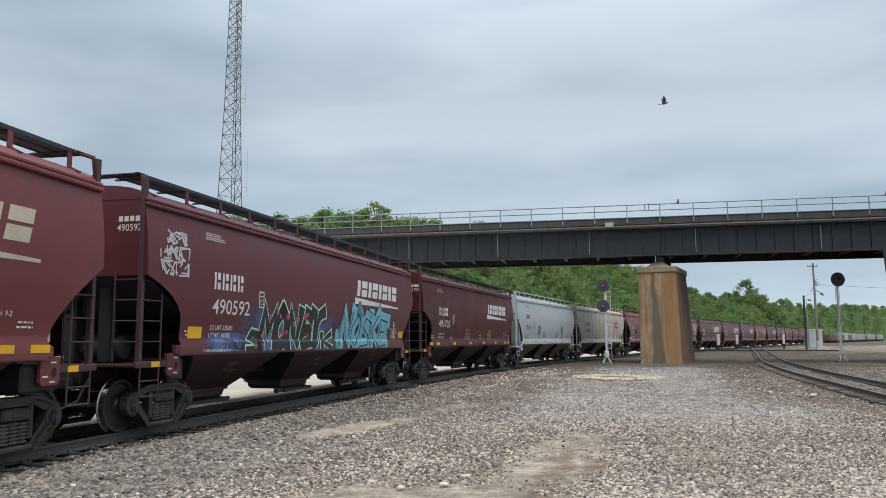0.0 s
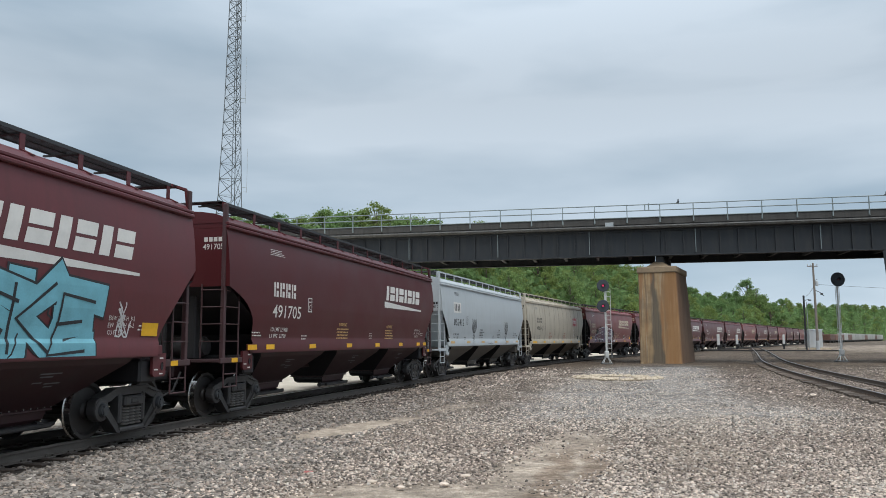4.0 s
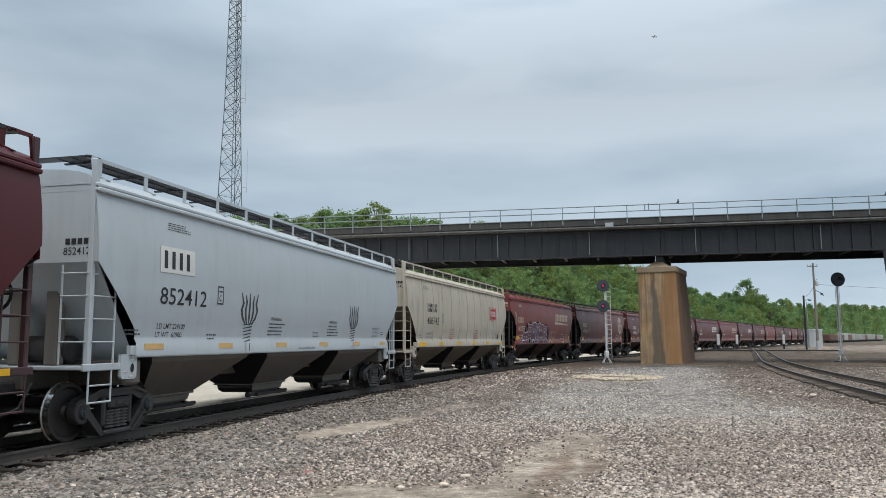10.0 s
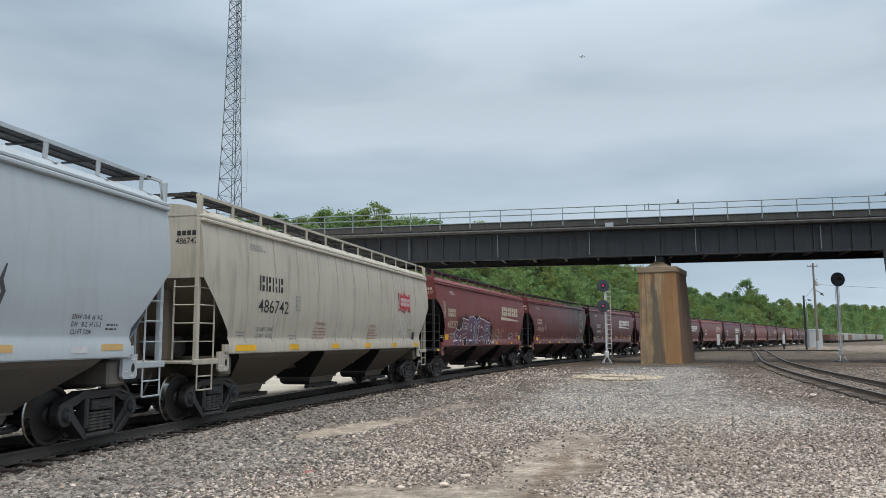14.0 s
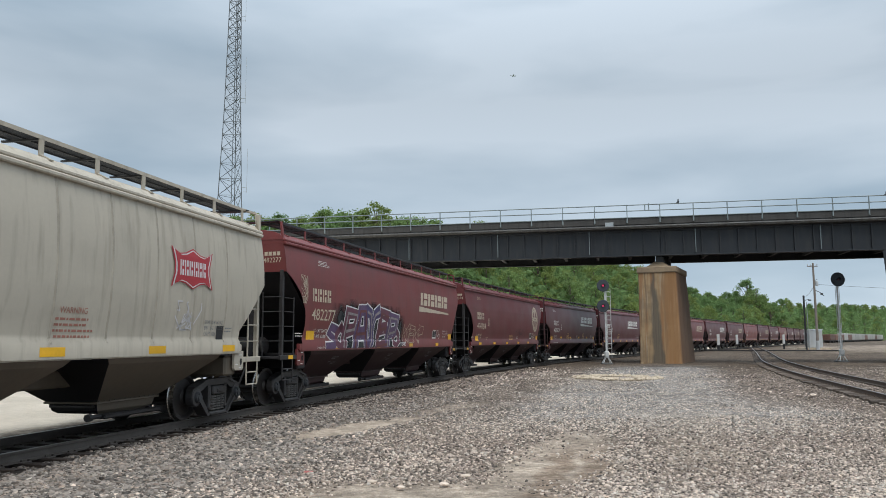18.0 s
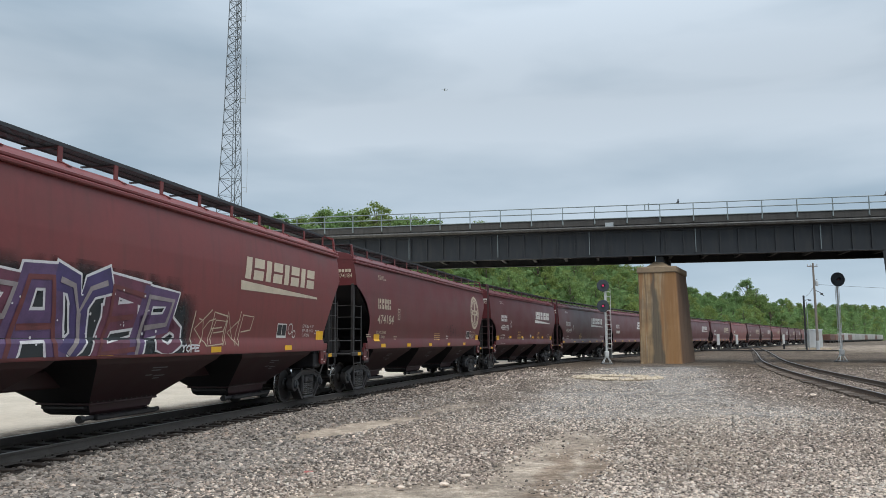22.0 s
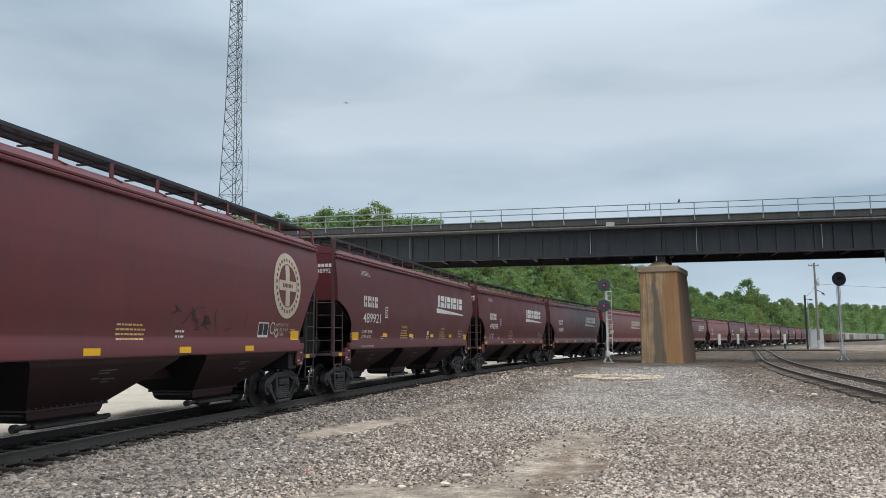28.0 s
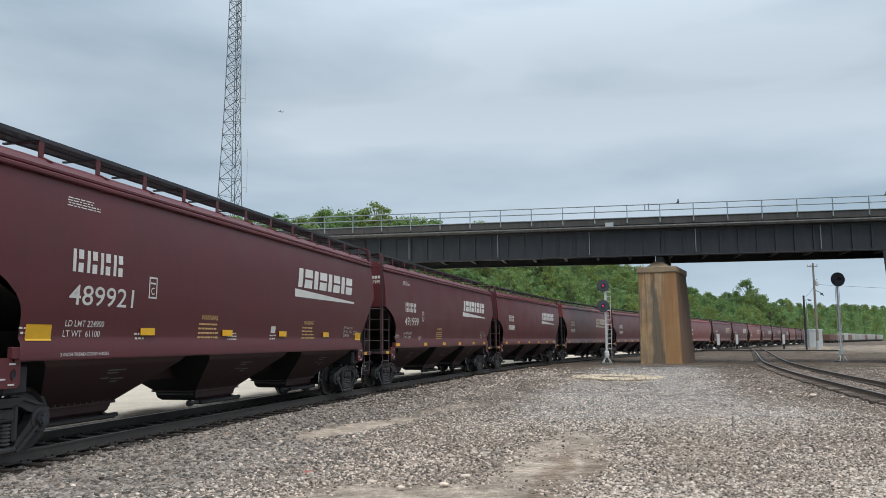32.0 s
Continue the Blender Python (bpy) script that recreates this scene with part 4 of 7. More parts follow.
def build_truck(car, x):
    """A three-piece freight truck: two side frames, springs, bolster, two wheelsets."""
    tk = new("truck")
    tk.parent = car
    tk.matrix_basis = Matrix.Translation((x, 0, -0.05))
    top = [(-1.08, 0.52), (-1.06, 0.64), (-0.96, 0.71), (-0.78, 0.75), (-0.5, 0.84), (0.5, 0.84), (0.78, 0.75), (0.96, 0.71), (1.06, 0.64), (1.08, 0.52), (0.80, 0.59), (0.62, 0.63), (0.46, 0.71), (-0.46, 0.71), (-0.62, 0.63), (-0.80, 0.59)]
    rib = [(-0.98, 0.70), (-0.78, 0.76), (-0.5, 0.85), (0.5, 0.85), (0.78, 0.76), (0.98, 0.70), (0.76, 0.72), (0.48, 0.80), (-0.48, 0.80), (-0.76, 0.72)]
    for y in (-1.0, 1.0):
        s = 1 if y > 0 else -1
        f = Mesh()
        f.prism(top, y - 0.08, y + 0.08).prism(rib, y - 0.12, y + 0.12)
        for q in (-1, 1):
            leg = [(q * 0.95, 0.56), (q * 0.80, 0.61), (q * 0.42, 0.22), (q * 0.30, 0.05), (q * 0.40, 0.05), (q * 0.48, 0.09)]
            f.prism(leg if q > 0 else leg[::-1], y - 0.08, y + 0.08)
            lip = [(q * 0.92, 0.49), (q * 0.89, 0.51), (q * 0.38, 0.07), (q * 0.41, 0.045), (q * 0.48, 0.07)]
            f.prism(lip if q > 0 else lip[::-1], y - 0.12, y + 0.12)
            f.cbox(q * 0.36 - 0.055, q * 0.36 + 0.055, y - 0.11, y + 0.11, 0.20, 0.74, 0.03)
            f.lathe([(0.11, -0.10), (0.19, -0.09), (0.20, -0.06), (0.20, 0.06), (0.19, 0.09), (0.11, 0.10)], "y", 18, Matrix.Translation((q * 0.889, y, 0.49)))
        f.cbox(-0.38, 0.38, y - 0.14, y + 0.14, 0.045, 0.14, 0.03)
        part("side_frame", f, FRAME_STEEL, tk)
        part("bolster_end", Mesh().cbox(-0.29, 0.29, y - 0.15, y + 0.15, 0.50, 0.69, 0.03).cbox(-0.13, 0.13, y - 0.17, y + 0.17, 0.55, 0.64, 0.02), FRAME_STEEL, tk)
        coil = [(0.05, 0.155)]
        for k in range(6):
            coil += [(0.070, 0.165 + 0.055 * k), (0.100, 0.177 + 0.055 * k), (0.100, 0.199 + 0.055 * k), (0.070, 0.211 + 0.055 * k)]
        for cx in (-0.19, 0.0, 0.19):
            part("spring", Mesh().lathe(coil, "z", 12, Matrix.Translation((cx, y + s * 0.04, 0))), SPRING_STEEL, tk, smooth=True)
        for q in (-0.889, 0.889):
            b = Mesh().lathe([(0.0, 0.17), (0.06, 0.17), (0.07, 0.15), (0.105, 0.15), (0.125, 0.11), (0.13, 0.0)], "y", 16, Matrix.Translation((q, y, 0.49)) @ Matrix.Diagonal((1, s, 1, 1)))
            for k in range(3):
                a = k * 2.094
                b.tube((q + 0.075 * math.cos(a), y + s * 0.145, 0.49 + 0.075 * math.sin(a)), (q + 0.075 * math.cos(a), y + s * 0.175, 0.49 + 0.075 * math.sin(a)), 0.02, n=6)
            part("bearing_cap", b, HUB_STEEL, tk, smooth=True)
    bl = Mesh().cbox(-0.2, 0.2, -1.1, 1.1, 0.5, 0.68, 0.03).cbox(-0.6, -0.5, -0.8, 0.8, 0.30, 0.42, 0.02).cbox(0.5, 0.6, -0.8, 0.8, 0.30, 0.42, 0.02)
    part("bolster", bl, DARK_STEEL, tk)
    for q in (-0.889, 0.889):
        wh = Mesh()
        for s in (-1, 1):
            prof = [(0.08, 0.84), (0.13, 0.83), (0.16, 0.78), (0.36, 0.76), (0.40, 0.805), (0.452, 0.805), (0.460, 0.70), (0.485, 0.69), (0.482, 0.67), (0.40, 0.672), (0.36, 0.70), (0.16, 0.70), (0.13, 0.66), (0.08, 0.66)]
            wh.lathe([(r * 1.07, s * h) for r, h in prof], "y", 36)
        wh.tube((0, -0.9, 0), (0, 0.9, 0), 0.082, n=12)
        d = wh.data("wheelset", WHEEL_STEEL, True)
        d.materials.append(BRIGHT_STEEL)
        ring = [1 if k in (5, 6) else 0 for _ in range(36) for k in range(13)] * 2
        d.polygons.foreach_set("material_index", ring + [0] * (len(d.polygons) - len(ring)))
        part("wheelset", d, None, tk, "brown wheels with bright worn treads", at=Matrix.Translation((q, 0, 0.49)))
    return tk


def build_hopper(label, L, paint, lower, slope_paint, bracket, cut=0.6, stakes=False, sill_paint=None):
    """A curved-side covered hopper; its middle at rail height is the origin, x runs away down the train."""
    car = thing("hopper_car", label, "freight car", group="hopper cars of the train")
    half = (L - 1.35) / 2
    sill_paint = sill_paint or paint

    old = bracket is DARK_STEEL
    z_cut = 2.95 if cut > 0.8 else 3.42 if old else 2.84
    straight = paint in (MAROON, MAROON_DEEP) and not old
    roof_mat = paint if bracket in (DARK_STEEL, LADDER_DARK) else bracket
    deep = 1.3 if paint is CAR_WHITE else 2.9

    def hx(z):
        u = max(0.0, (z_cut - z) / (z_cut - 1.55))
        if cut > 0.8:
            return half - 1.15 * min(1.0, u * 1.25)
        return half - 1.18 * (1 - max(0.0, 1 - u / 0.72) ** 2.4) + (0.16 * max(0.0, min(1.0, u) - 0.78) / 0.22 if old else 0.0)

    def hx_rear(z):
        if cut > 0.8:
            return hx(z)
        z1 = 3.05 if straight else z_cut
        u = min(1.0, max(0.0, (z1 - z) / (z1 - 1.6)))
        return half - 1.2 * (1 - (1 - u) ** (1.25 if straight else 1.6))
    levels = sorted(set(HULL_Z + [3.05, z_cut, z_cut - 0.04, z_cut - 0.09, z_cut - 0.16, z_cut - 0.25, z_cut - 0.38, z_cut - 0.55, 1.73, 2.0, 2.3]))
    us = np.linspace(-1, 1, 15)
    for s in (-1, 1):
        b, nz = Mesh(), len(levels)
        for z in levels:
            w = hull_w(z)
            b.v += [(u * (hx(z) if u < 0 else hx_rear(z)), s * w, z) for u in us]
        for i in range(nz - 1):
            for j in range(len(us) - 1):
                q = (i * 15 + j, i * 15 + j + 1, (i + 1) * 15 + j + 1, (i + 1) * 15 + j)
                b.f.append(q if s < 0 else q[::-1])
        part("side_sheet", b, paint, car, smooth=True)
        if stakes:
            sk = Mesh()
            for z0, z1 in zip(HULL_Z[1:], HULL_Z[2:]):
                sk.add([(-0.03, s * (hull_w(z0)), z0), (0.0, s * (hull_w(z0) + 0.016), z0), (0.03, s * hull_w(z0), z0), (-0.03, s * hull_w(z1), z1), (0.0, s * (hull_w(z1) + 0.016), z1), (0.03, s * hull_w(z1), z1)],
                       [(0, 1, 4, 3), (1, 2, 5, 4)])
            sk = sk.data("seam_strip", SEAM_TAN)
            for x in np.linspace(-half + 1.9, half - 1.9, 11):
                part("seam_strip", sk, None, car, at=Matrix.Translation((x, 0, 0)))
        ch = Mesh().cbox(-half, half, s * 1.47 - 0.055, s * 1.47 + 0.055, 4.13, 4.21, 0.02).cbox(-half, half, s * 1.455 - 0.05, s * 1.455 + 0.05, 4.215, 4.29, 0.02)
        part("top_chord", ch, paint, car)
        sl = Mesh().cbox(-hx(1.5) - 0.12, hx(1.5) + 0.12, s * 1.47 - 0.05, s * 1.47 + 0.05, 1.38, 1.55, 0.012).box(-hx(1.5) - 0.05, hx(1.5) + 0.05, s * 1.44 - 0.06, s * 1.44 + 0.06, 1.34, 1.38)
        part("side_sill", sl, sill_paint, car)
    rf = Mesh()
    prof = [(1.44, 4.27), (1.40, 4.34), (1.30, 4.42), (1.12, 4.49), (0.8, 4.54), (0.4, 4.57), (0, 4.58)]
    prof = prof + [(-w, z) for w, z in prof[-2::-1]]
    for x in (-half + 0.02, half - 0.02):
        rf.v += [(x, w, z) for w, z in prof]
    k = len(prof)
    rf.f += [(i, i + 1, k + i + 1, k + i) for i in range(k - 1)] + [tuple(range(k)), tuple(range(k, 2 * k))[::-1]]
    part("roof", rf, paint, car, smooth=True)
    hatch = Mesh().cbox(-half + 1.0, half - 1.0, -0.38, 0.38, 4.56, 4.70, 0.04)
    part("hatch_trough", hatch, paint, car)
    for s in (-1, 1):
        bd = Mesh()
        x = -half + 0.1
        while x < half - 0.1:
            bd.box(x, x + 0.024, s * 0.86 - 0.28, s * 0.86 + 0.28, 4.775, 4.787)
            x += 0.05
        for w in (1.14, 0.86, 0.58):
            bd.box(-half + 0.1, half - 0.1, s * w - 0.01, s * w + 0.01, 4.755, 4.80 if w > 1 else 4.79)
        part("running_board", bd, GRATE_STEEL, car, "dark open-grating walkway")
        part("edge_bar", Mesh().box(-half + 0.1, half - 0.1, s * 1.165 - 0.008, s * 1.165 + 0.008, 4.742, 4.806), bracket if roof_mat is bracket else GRATE_STEEL, car)
        br = Mesh().box(-0.055, 0.055, s * 1.16 - 0.008, s * 1.16 + 0.008, 4.46, 4.80).bar((0, s * 1.15, 4.50), (0, s * 1.36, 4.40), 0.09, 0.02).data("bracket", roof_mat)
        arm = Mesh().bar((0, s * 1.14, 4.745), (0, s * 0.45, 4.745), 0.05, 0.03).data("board_arm", GRATE_STEEL)
        for x in np.linspace(-half + 0.45, half - 0.45, 13):
            hold = part("bracket", br, None, car, at=Matrix.Translation((x, 0, 0)))
            part("board_arm", arm, None, hold)
        cap = half - 0.06
        for e in (-1, 1):
            part("end_bracket", Mesh().bar((e * cap, s * 1.40, 4.28), (e * cap, s * 1.34, 4.72), 0.08, 0.05).bar((e * cap, s * 1.34, 4.72), (e * (cap - 0.3), s * 1.15, 4.78), 0.07, 0.05), roof_mat, car)
    for e in (-1, 1):
        x = e * (half - 0.35)
        part("crosswalk", Mesh().box(min(x, x + e * 0.28), max(x, x + e * 0.28), -1.25, 1.25, 4.765, 4.785), GRATE_STEEL, car)
    for e in (-1, 1):
        x = e * (half - 0.03)
        up = [z for z in levels if z >= z_cut]
        sh = Mesh().add([(x, -hull_w(z) + 0.005, z) for z in up] + [(x, hull_w(z) - 0.005, z) for z in up[::-1]], [tuple(range(2 * len(up)))])
        sh.add([(x, -1.44, 4.15), (x, 1.44, 4.15), (x, 1.44, 4.29), (x, -1.44, 4.29)], [(0, 1, 2, 3)])
        part("end_sheet", sh, paint, car)
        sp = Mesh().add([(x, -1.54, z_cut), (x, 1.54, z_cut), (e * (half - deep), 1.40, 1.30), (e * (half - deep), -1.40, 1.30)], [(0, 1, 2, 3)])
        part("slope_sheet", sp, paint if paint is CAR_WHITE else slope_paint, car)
        post_x = e * (half - 0.05)
        for s in (-1, 1):
            part("corner_post", Mesh().cbox(post_x - 0.05, post_x + 0.05, s * 1.40 - 0.05, s * 1.40 + 0.05, 1.22, z_cut + 0.05 if old else 4.70, 0.012), bracket, car)
            ld = Mesh()
            x2 = e * (half - 0.62)
            ld.tube((x2, s * 1.46, 1.25), (x2, s * 1.46, 2.78), 0.02, n=6)
            for z in (1.62, 2.0, 2.38, 2.74):
                ld.tube((x2, s * 1.47, z), (post_x, s * 1.47, z), 0.013, n=6)
            part("side_ladder", ld, bracket, car)
            le = Mesh().tube((post_x + e * 0.04, s * 0.88, 1.25), (post_x + e * 0.04, s * 0.88, 2.9), 0.02, n=6)
            for z in (1.62, 2.0, 2.38, 2.76):
                le.tube((post_x + e * 0.06, s * 0.88, z), (post_x + e * 0.06, s * 1.40, z), 0.013, n=6)
            part("end_ladder", le, bracket, car)
            stp = Mesh().path([(post_x, s * 1.44, 1.22), (post_x, s * 1.44, 0.62), (x2, s * 1.44, 0.62), (x2, s * 1.44, 1.22)], 0.018)
            stp.tube((post_x, s * 1.44, 0.90), (x2, s * 1.44, 0.90), 0.016, n=6)
            part("stirrup", stp, bracket, car)
            ft = Mesh().prism([(e * (half - 1.06) - 0.22, 1.40), (e * (half - 1.06) - 0.22, 1.02), (e * (half - 1.06) - 0.17, 0.97), (e * (half - 1.06) + 0.17, 0.97), (e * (half - 1.06) + 0.22, 1.02), (e * (half - 1.06) + 0.22, 1.40)], s * 1.44 - 0.03, s * 1.44 + 0.03)
            pad = part("jacking_pad", ft, sill_paint, car)
            # black disc laid on the pad: the dark of its hole is painted
            part("pad_slot", Mesh().lathe([(0.0, 0.0), (0.055, 0.0), (0.06, -0.01)], "y", 12, Matrix.Translation((e * (half - 1.06) + 0.08, s * 1.474, 1.16)) @ Matrix.Diagonal((0.7, -s, 1.3, 1))), BLACK_PAINT_AND_SHADE, pad)
            if s < 0:
                for q_, z_ in ((-0.12, 1.10), (0.06, 1.31), (0.05, 1.02)):
                    part("pad_stencil", Mesh().box(e * (half - 1.06) + q_ - 0.06, e * (half - 1.06) + q_ + 0.06, -1.478, -1.474, z_ - 0.012, z_ + 0.012), LETTER_WHITE, pad)
        lo, hi = sorted((e * (half - 1.1), e * (half + 0.10)))
        pl = Mesh().cbox(lo, hi, -1.42, 1.42, 1.16, 1.22, 0.01).cbox(lo, hi, -1.46, -1.40, 1.14, 1.26, 0.012).cbox(lo, hi, 1.40, 1.46, 1.14, 1.26, 0.012)
        plat = part("end_platform", pl, sill_paint if cut > 0.8 else bracket, car)
        if cut < 0.8:
            part("pull_sticker", Mesh().box(lo + 0.46, lo + 0.72, -1.464, -1.461, 1.15, 1.25), YELLOW, plat, "yellow sticker")
        lo, hi = sorted((e * (half - 2.6), e * (half + 0.12)))
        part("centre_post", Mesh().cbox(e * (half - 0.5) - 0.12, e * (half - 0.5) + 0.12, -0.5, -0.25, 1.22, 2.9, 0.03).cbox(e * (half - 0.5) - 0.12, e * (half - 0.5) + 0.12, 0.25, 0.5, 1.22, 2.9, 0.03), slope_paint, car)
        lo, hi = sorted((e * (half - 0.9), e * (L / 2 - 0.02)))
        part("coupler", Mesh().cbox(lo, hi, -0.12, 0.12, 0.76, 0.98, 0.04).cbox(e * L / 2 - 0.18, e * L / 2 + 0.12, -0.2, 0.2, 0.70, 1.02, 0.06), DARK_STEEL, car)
        part("air_hose", Mesh().path([(e * (half + 0.05), -0.45, 0.95), (e * (half + 0.3), -0.42, 0.55), (e * (L / 2 - 0.05), -0.3, 0.42), (e * (L / 2), -0.2, 0.5)], 0.025), BLACK_PAINT_AND_SHADE, car)
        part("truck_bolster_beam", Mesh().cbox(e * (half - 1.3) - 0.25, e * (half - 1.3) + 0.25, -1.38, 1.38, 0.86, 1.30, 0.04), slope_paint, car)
    part("reservoir", Mesh().lathe([(0, -0.6), (0.2, -0.58), (0.24, -0.5), (0.24, 0.5), (0.2, 0.58), (0, 0.6)], "y", 14, Matrix.Translation((-half + 0.75, 0.0, 1.50))), DARK_STEEL, car, smooth=True)
    part("brake_wheel", Mesh().lathe([(0.25, -0.02), (0.28, 0), (0.25, 0.02), (0.22, 0)], "x", 18, Matrix.Translation((half + 0.12, -0.75, 2.35))).box(half + 0.1, half + 0.13, -1.0, -0.5, 2.33, 2.37), DARK_STEEL, car)
    part("centre_sill", Mesh().cbox(-half - 0.05, half + 0.05, -0.26, 0.26, 0.82, 1.14, 0.03), lower, car)
    bay = (half - 1.35) / 3
    for i in (-1, 0, 1):
        cx = i * 2 * bay
        hp = Mesh()
        bt, b2 = bay * 0.36, bay * 0.32
        t = bt + (bay - bt) * 0.72
        lv = [(bay - 0.02, 1.36, 1.78), (t, 1.43, 1.36), (t - 0.13, 1.36, 1.24), (bt + 0.06, 0.50, 0.50), (bt, 0.48, 0.36), (b2, 0.42, 0.30)]
        for a_, w_, z_ in lv:
            hp.v += [(cx - a_, -w_, z_), (cx + a_, -w_, z_), (cx + a_, w_, z_), (cx - a_, w_, z_)]
        for q in range(len(lv) - 1):
            hp.f += [(q * 4 + j, q * 4 + 4 + j, q * 4 + 4 + (j + 1) % 4, q * 4 + (j + 1) % 4) for j in range(4)]
        hp.f.append((20, 21, 22, 23))
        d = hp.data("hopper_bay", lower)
        # end faces and floor are blackened: the shade between bays is painted in
        d.materials.append(BLACK_PAINT_AND_SHADE)
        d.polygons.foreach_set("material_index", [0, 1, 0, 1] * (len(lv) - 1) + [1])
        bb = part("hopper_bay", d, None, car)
        part("flange", Mesh().cbox(cx - bt - 0.13, cx + bt + 0.13, -0.56, 0.56, 0.49, 0.53, 0.008), lower, bb)
        bolts = Mesh()
        for k in range(13):
            bx = cx - bt - 0.08 + (2 * bt + 0.16) * k / 12
            bolts.cbox(bx - 0.018, bx + 0.018, -0.572, -0.555, 0.535, 0.57, 0.005)
        part("flange_bolts", bolts, SPRING_STEEL, bb)["kind"] = "stuff"
        if lower is HOPPER_MAROON:
            st = Mesh()
            for q, (a_, w_, z_) in enumerate(((0.0, 0.5, 1.12), (0.06, 0.3, 1.07), (0.02, 0.22, 0.98), (0.32, 0.36, 0.96), (0.38, 0.2, 0.91))):
                y_ = -(0.50 + 0.86 * (z_ - 0.5) / 0.74)
                st.add([(cx - 0.2 + a_, y_ - 0.012, z_), (cx - 0.2 + a_ + w_, y_ - 0.012, z_), (cx - 0.2 + a_ + w_, y_ - 0.038, z_ + 0.022), (cx - 0.2 + a_, y_ - 0.038, z_ + 0.022)], [(0, 1, 2, 3)])
            part("faint_stencil", st, LETTER_GREY, bb)["kind"] = "stuff"
        gt = Mesh().cbox(cx - bt - 0.12, cx + bt + 0.12, -0.45, 0.45, 0.42, 0.47, 0.01).cbox(cx - bt - 0.02, cx + bt + 0.02, -0.66, -0.40, 0.22, 0.30, 0.02)
        for a_, b_ in ((cx - bt - 0.32, cx - bt + 0.25), (cx + bt - 0.2, cx + bt + 0.18)):
            gt.tube((a_, -0.55, 0.27), (b_, -0.55, 0.27), 0.04, n=8)
            gt.lathe([(0, -0.05), (0.07, -0.05), (0.07, 0.05), (0, 0.05)], "x", 8, Matrix.Translation((a_ - 0.02, -0.55, 0.27)))
        part("outlet_gate", gt, DARK_STEEL, bb)
    for e in (-1, 1):
        build_truck(car, e * (half - 1.3))
    return car, half


def on_hull(pts, faces, name, material, car, lift=0.006, label="", side=-1, split=True):
    """Paint laid on the car's side: points are x along the car and z, cut where the side bends."""
    bm = bmesh.new()
    vs = [bm.verts.new((x, 0, z)) for x, z in pts]
    for f in faces:
        f = list(dict.fromkeys(f))
        if len(f) > 2:
            bm.faces.new([vs[i] for i in f])
    lo, hi = min(z for _, z in pts), max(z for _, z in pts)
    for z in HULL_Z if split else ():
        if lo + 1e-4 < z < hi - 1e-4:
            bmesh.ops.bisect_plane(bm, geom=bm.verts[:] + bm.edges[:] + bm.faces[:], dist=1e-5, plane_co=(0, 0, z), plane_no=(0, 0, 1))
    for v in bm.verts:
        v.co.y = side * (hull_w(v.co.z) + lift)
    me = bpy.data.meshes.new(name)
    bm.to_mesh(me)
    bm.free()
    me.materials.append(material)
    return part(name, me, None, car, label)


def bars(car, name, material, items, lift=0.006, label="", lean=0.0):
    """Plain blocks: (x0, x1, z0, z1)."""
    p, f = [], []
    for x0, x1, z0, z1 in items:
        k = len(p)
        n = max(1, int((z1 - z0) / 0.12))
        for i in range(n + 1):
            z = z0 + (z1 - z0) * i / n
            dx = lean * (z - z0)
            p += [(x0 + dx, z), (x1 + dx, z)]
        f += [(k + 2 * i, k + 2 * i + 1, k + 2 * i + 3, k + 2 * i + 2) for i in range(n)]
    return on_hull(p, f, name, material, car, lift, label)


def write(car, name, word, x0, x1, z0, z1, material, label=""):
    p, f = TEXT[word]
    return on_hull([(x0 + u * (x1 - x0), z0 + v * (z1 - z0)) for u, v in p], f, name, material, car, 0.006, label)


def small_print(car, material, x0, x1, z0, z1, rows, seed):
    """Stencilled lines too small to read."""
    rt = random.Random(seed)
    out = []
    h = (z1 - z0) / rows
    for r in range(rows):
        x = x0 + rt.uniform(0, 0.06)
        end = x1 - rt.uniform(0, 0.25) * (x1 - x0)
        while x < end:
            w = rt.uniform(0.04, 0.13)
            out.append((x, min(x + w, end), z1 - (r + 0.72) * h, z1 - (r + 0.32) * h))
            x += w + 0.025
    bars(car, "stencil_print", material, out)["kind"] = "stuff"


def glyph_block(car, name, x, z, w, h, material, lean, lift=0.006, gap=0.14):
    """One plain emblem block: an upright bar beside two stacked squares."""
    g, v = gap * w, gap * h * 0.8
    cells = [(0, 0.30 * w, 0, h), (0.30 * w + g, w, 0, (h - v) / 2), (0.30 * w + g, w, (h + v) / 2, h)]
    p, f = [], []
    for a, b, c_, d_ in cells:
        k = len(p)
        for q in range(3):
            zz = c_ + (d_ - c_) * q / 2
            p += [(x + a + lean * zz, z + zz), (x + b + lean * zz, z + zz)]
        f += [(k, k + 1, k + 3, k + 2), (k + 2, k + 3, k + 5, k + 4)]
    return on_hull(p, f, name, material, car, lift)


def owner_mark(car, x, z, w, h, material):
    """A four-block owner's mark."""
    b = w / 4
    for i in range(4):
        glyph_block(car, "owner_mark", x + i * b, z, b * 0.74, h, material, 0.0, gap=0.22)


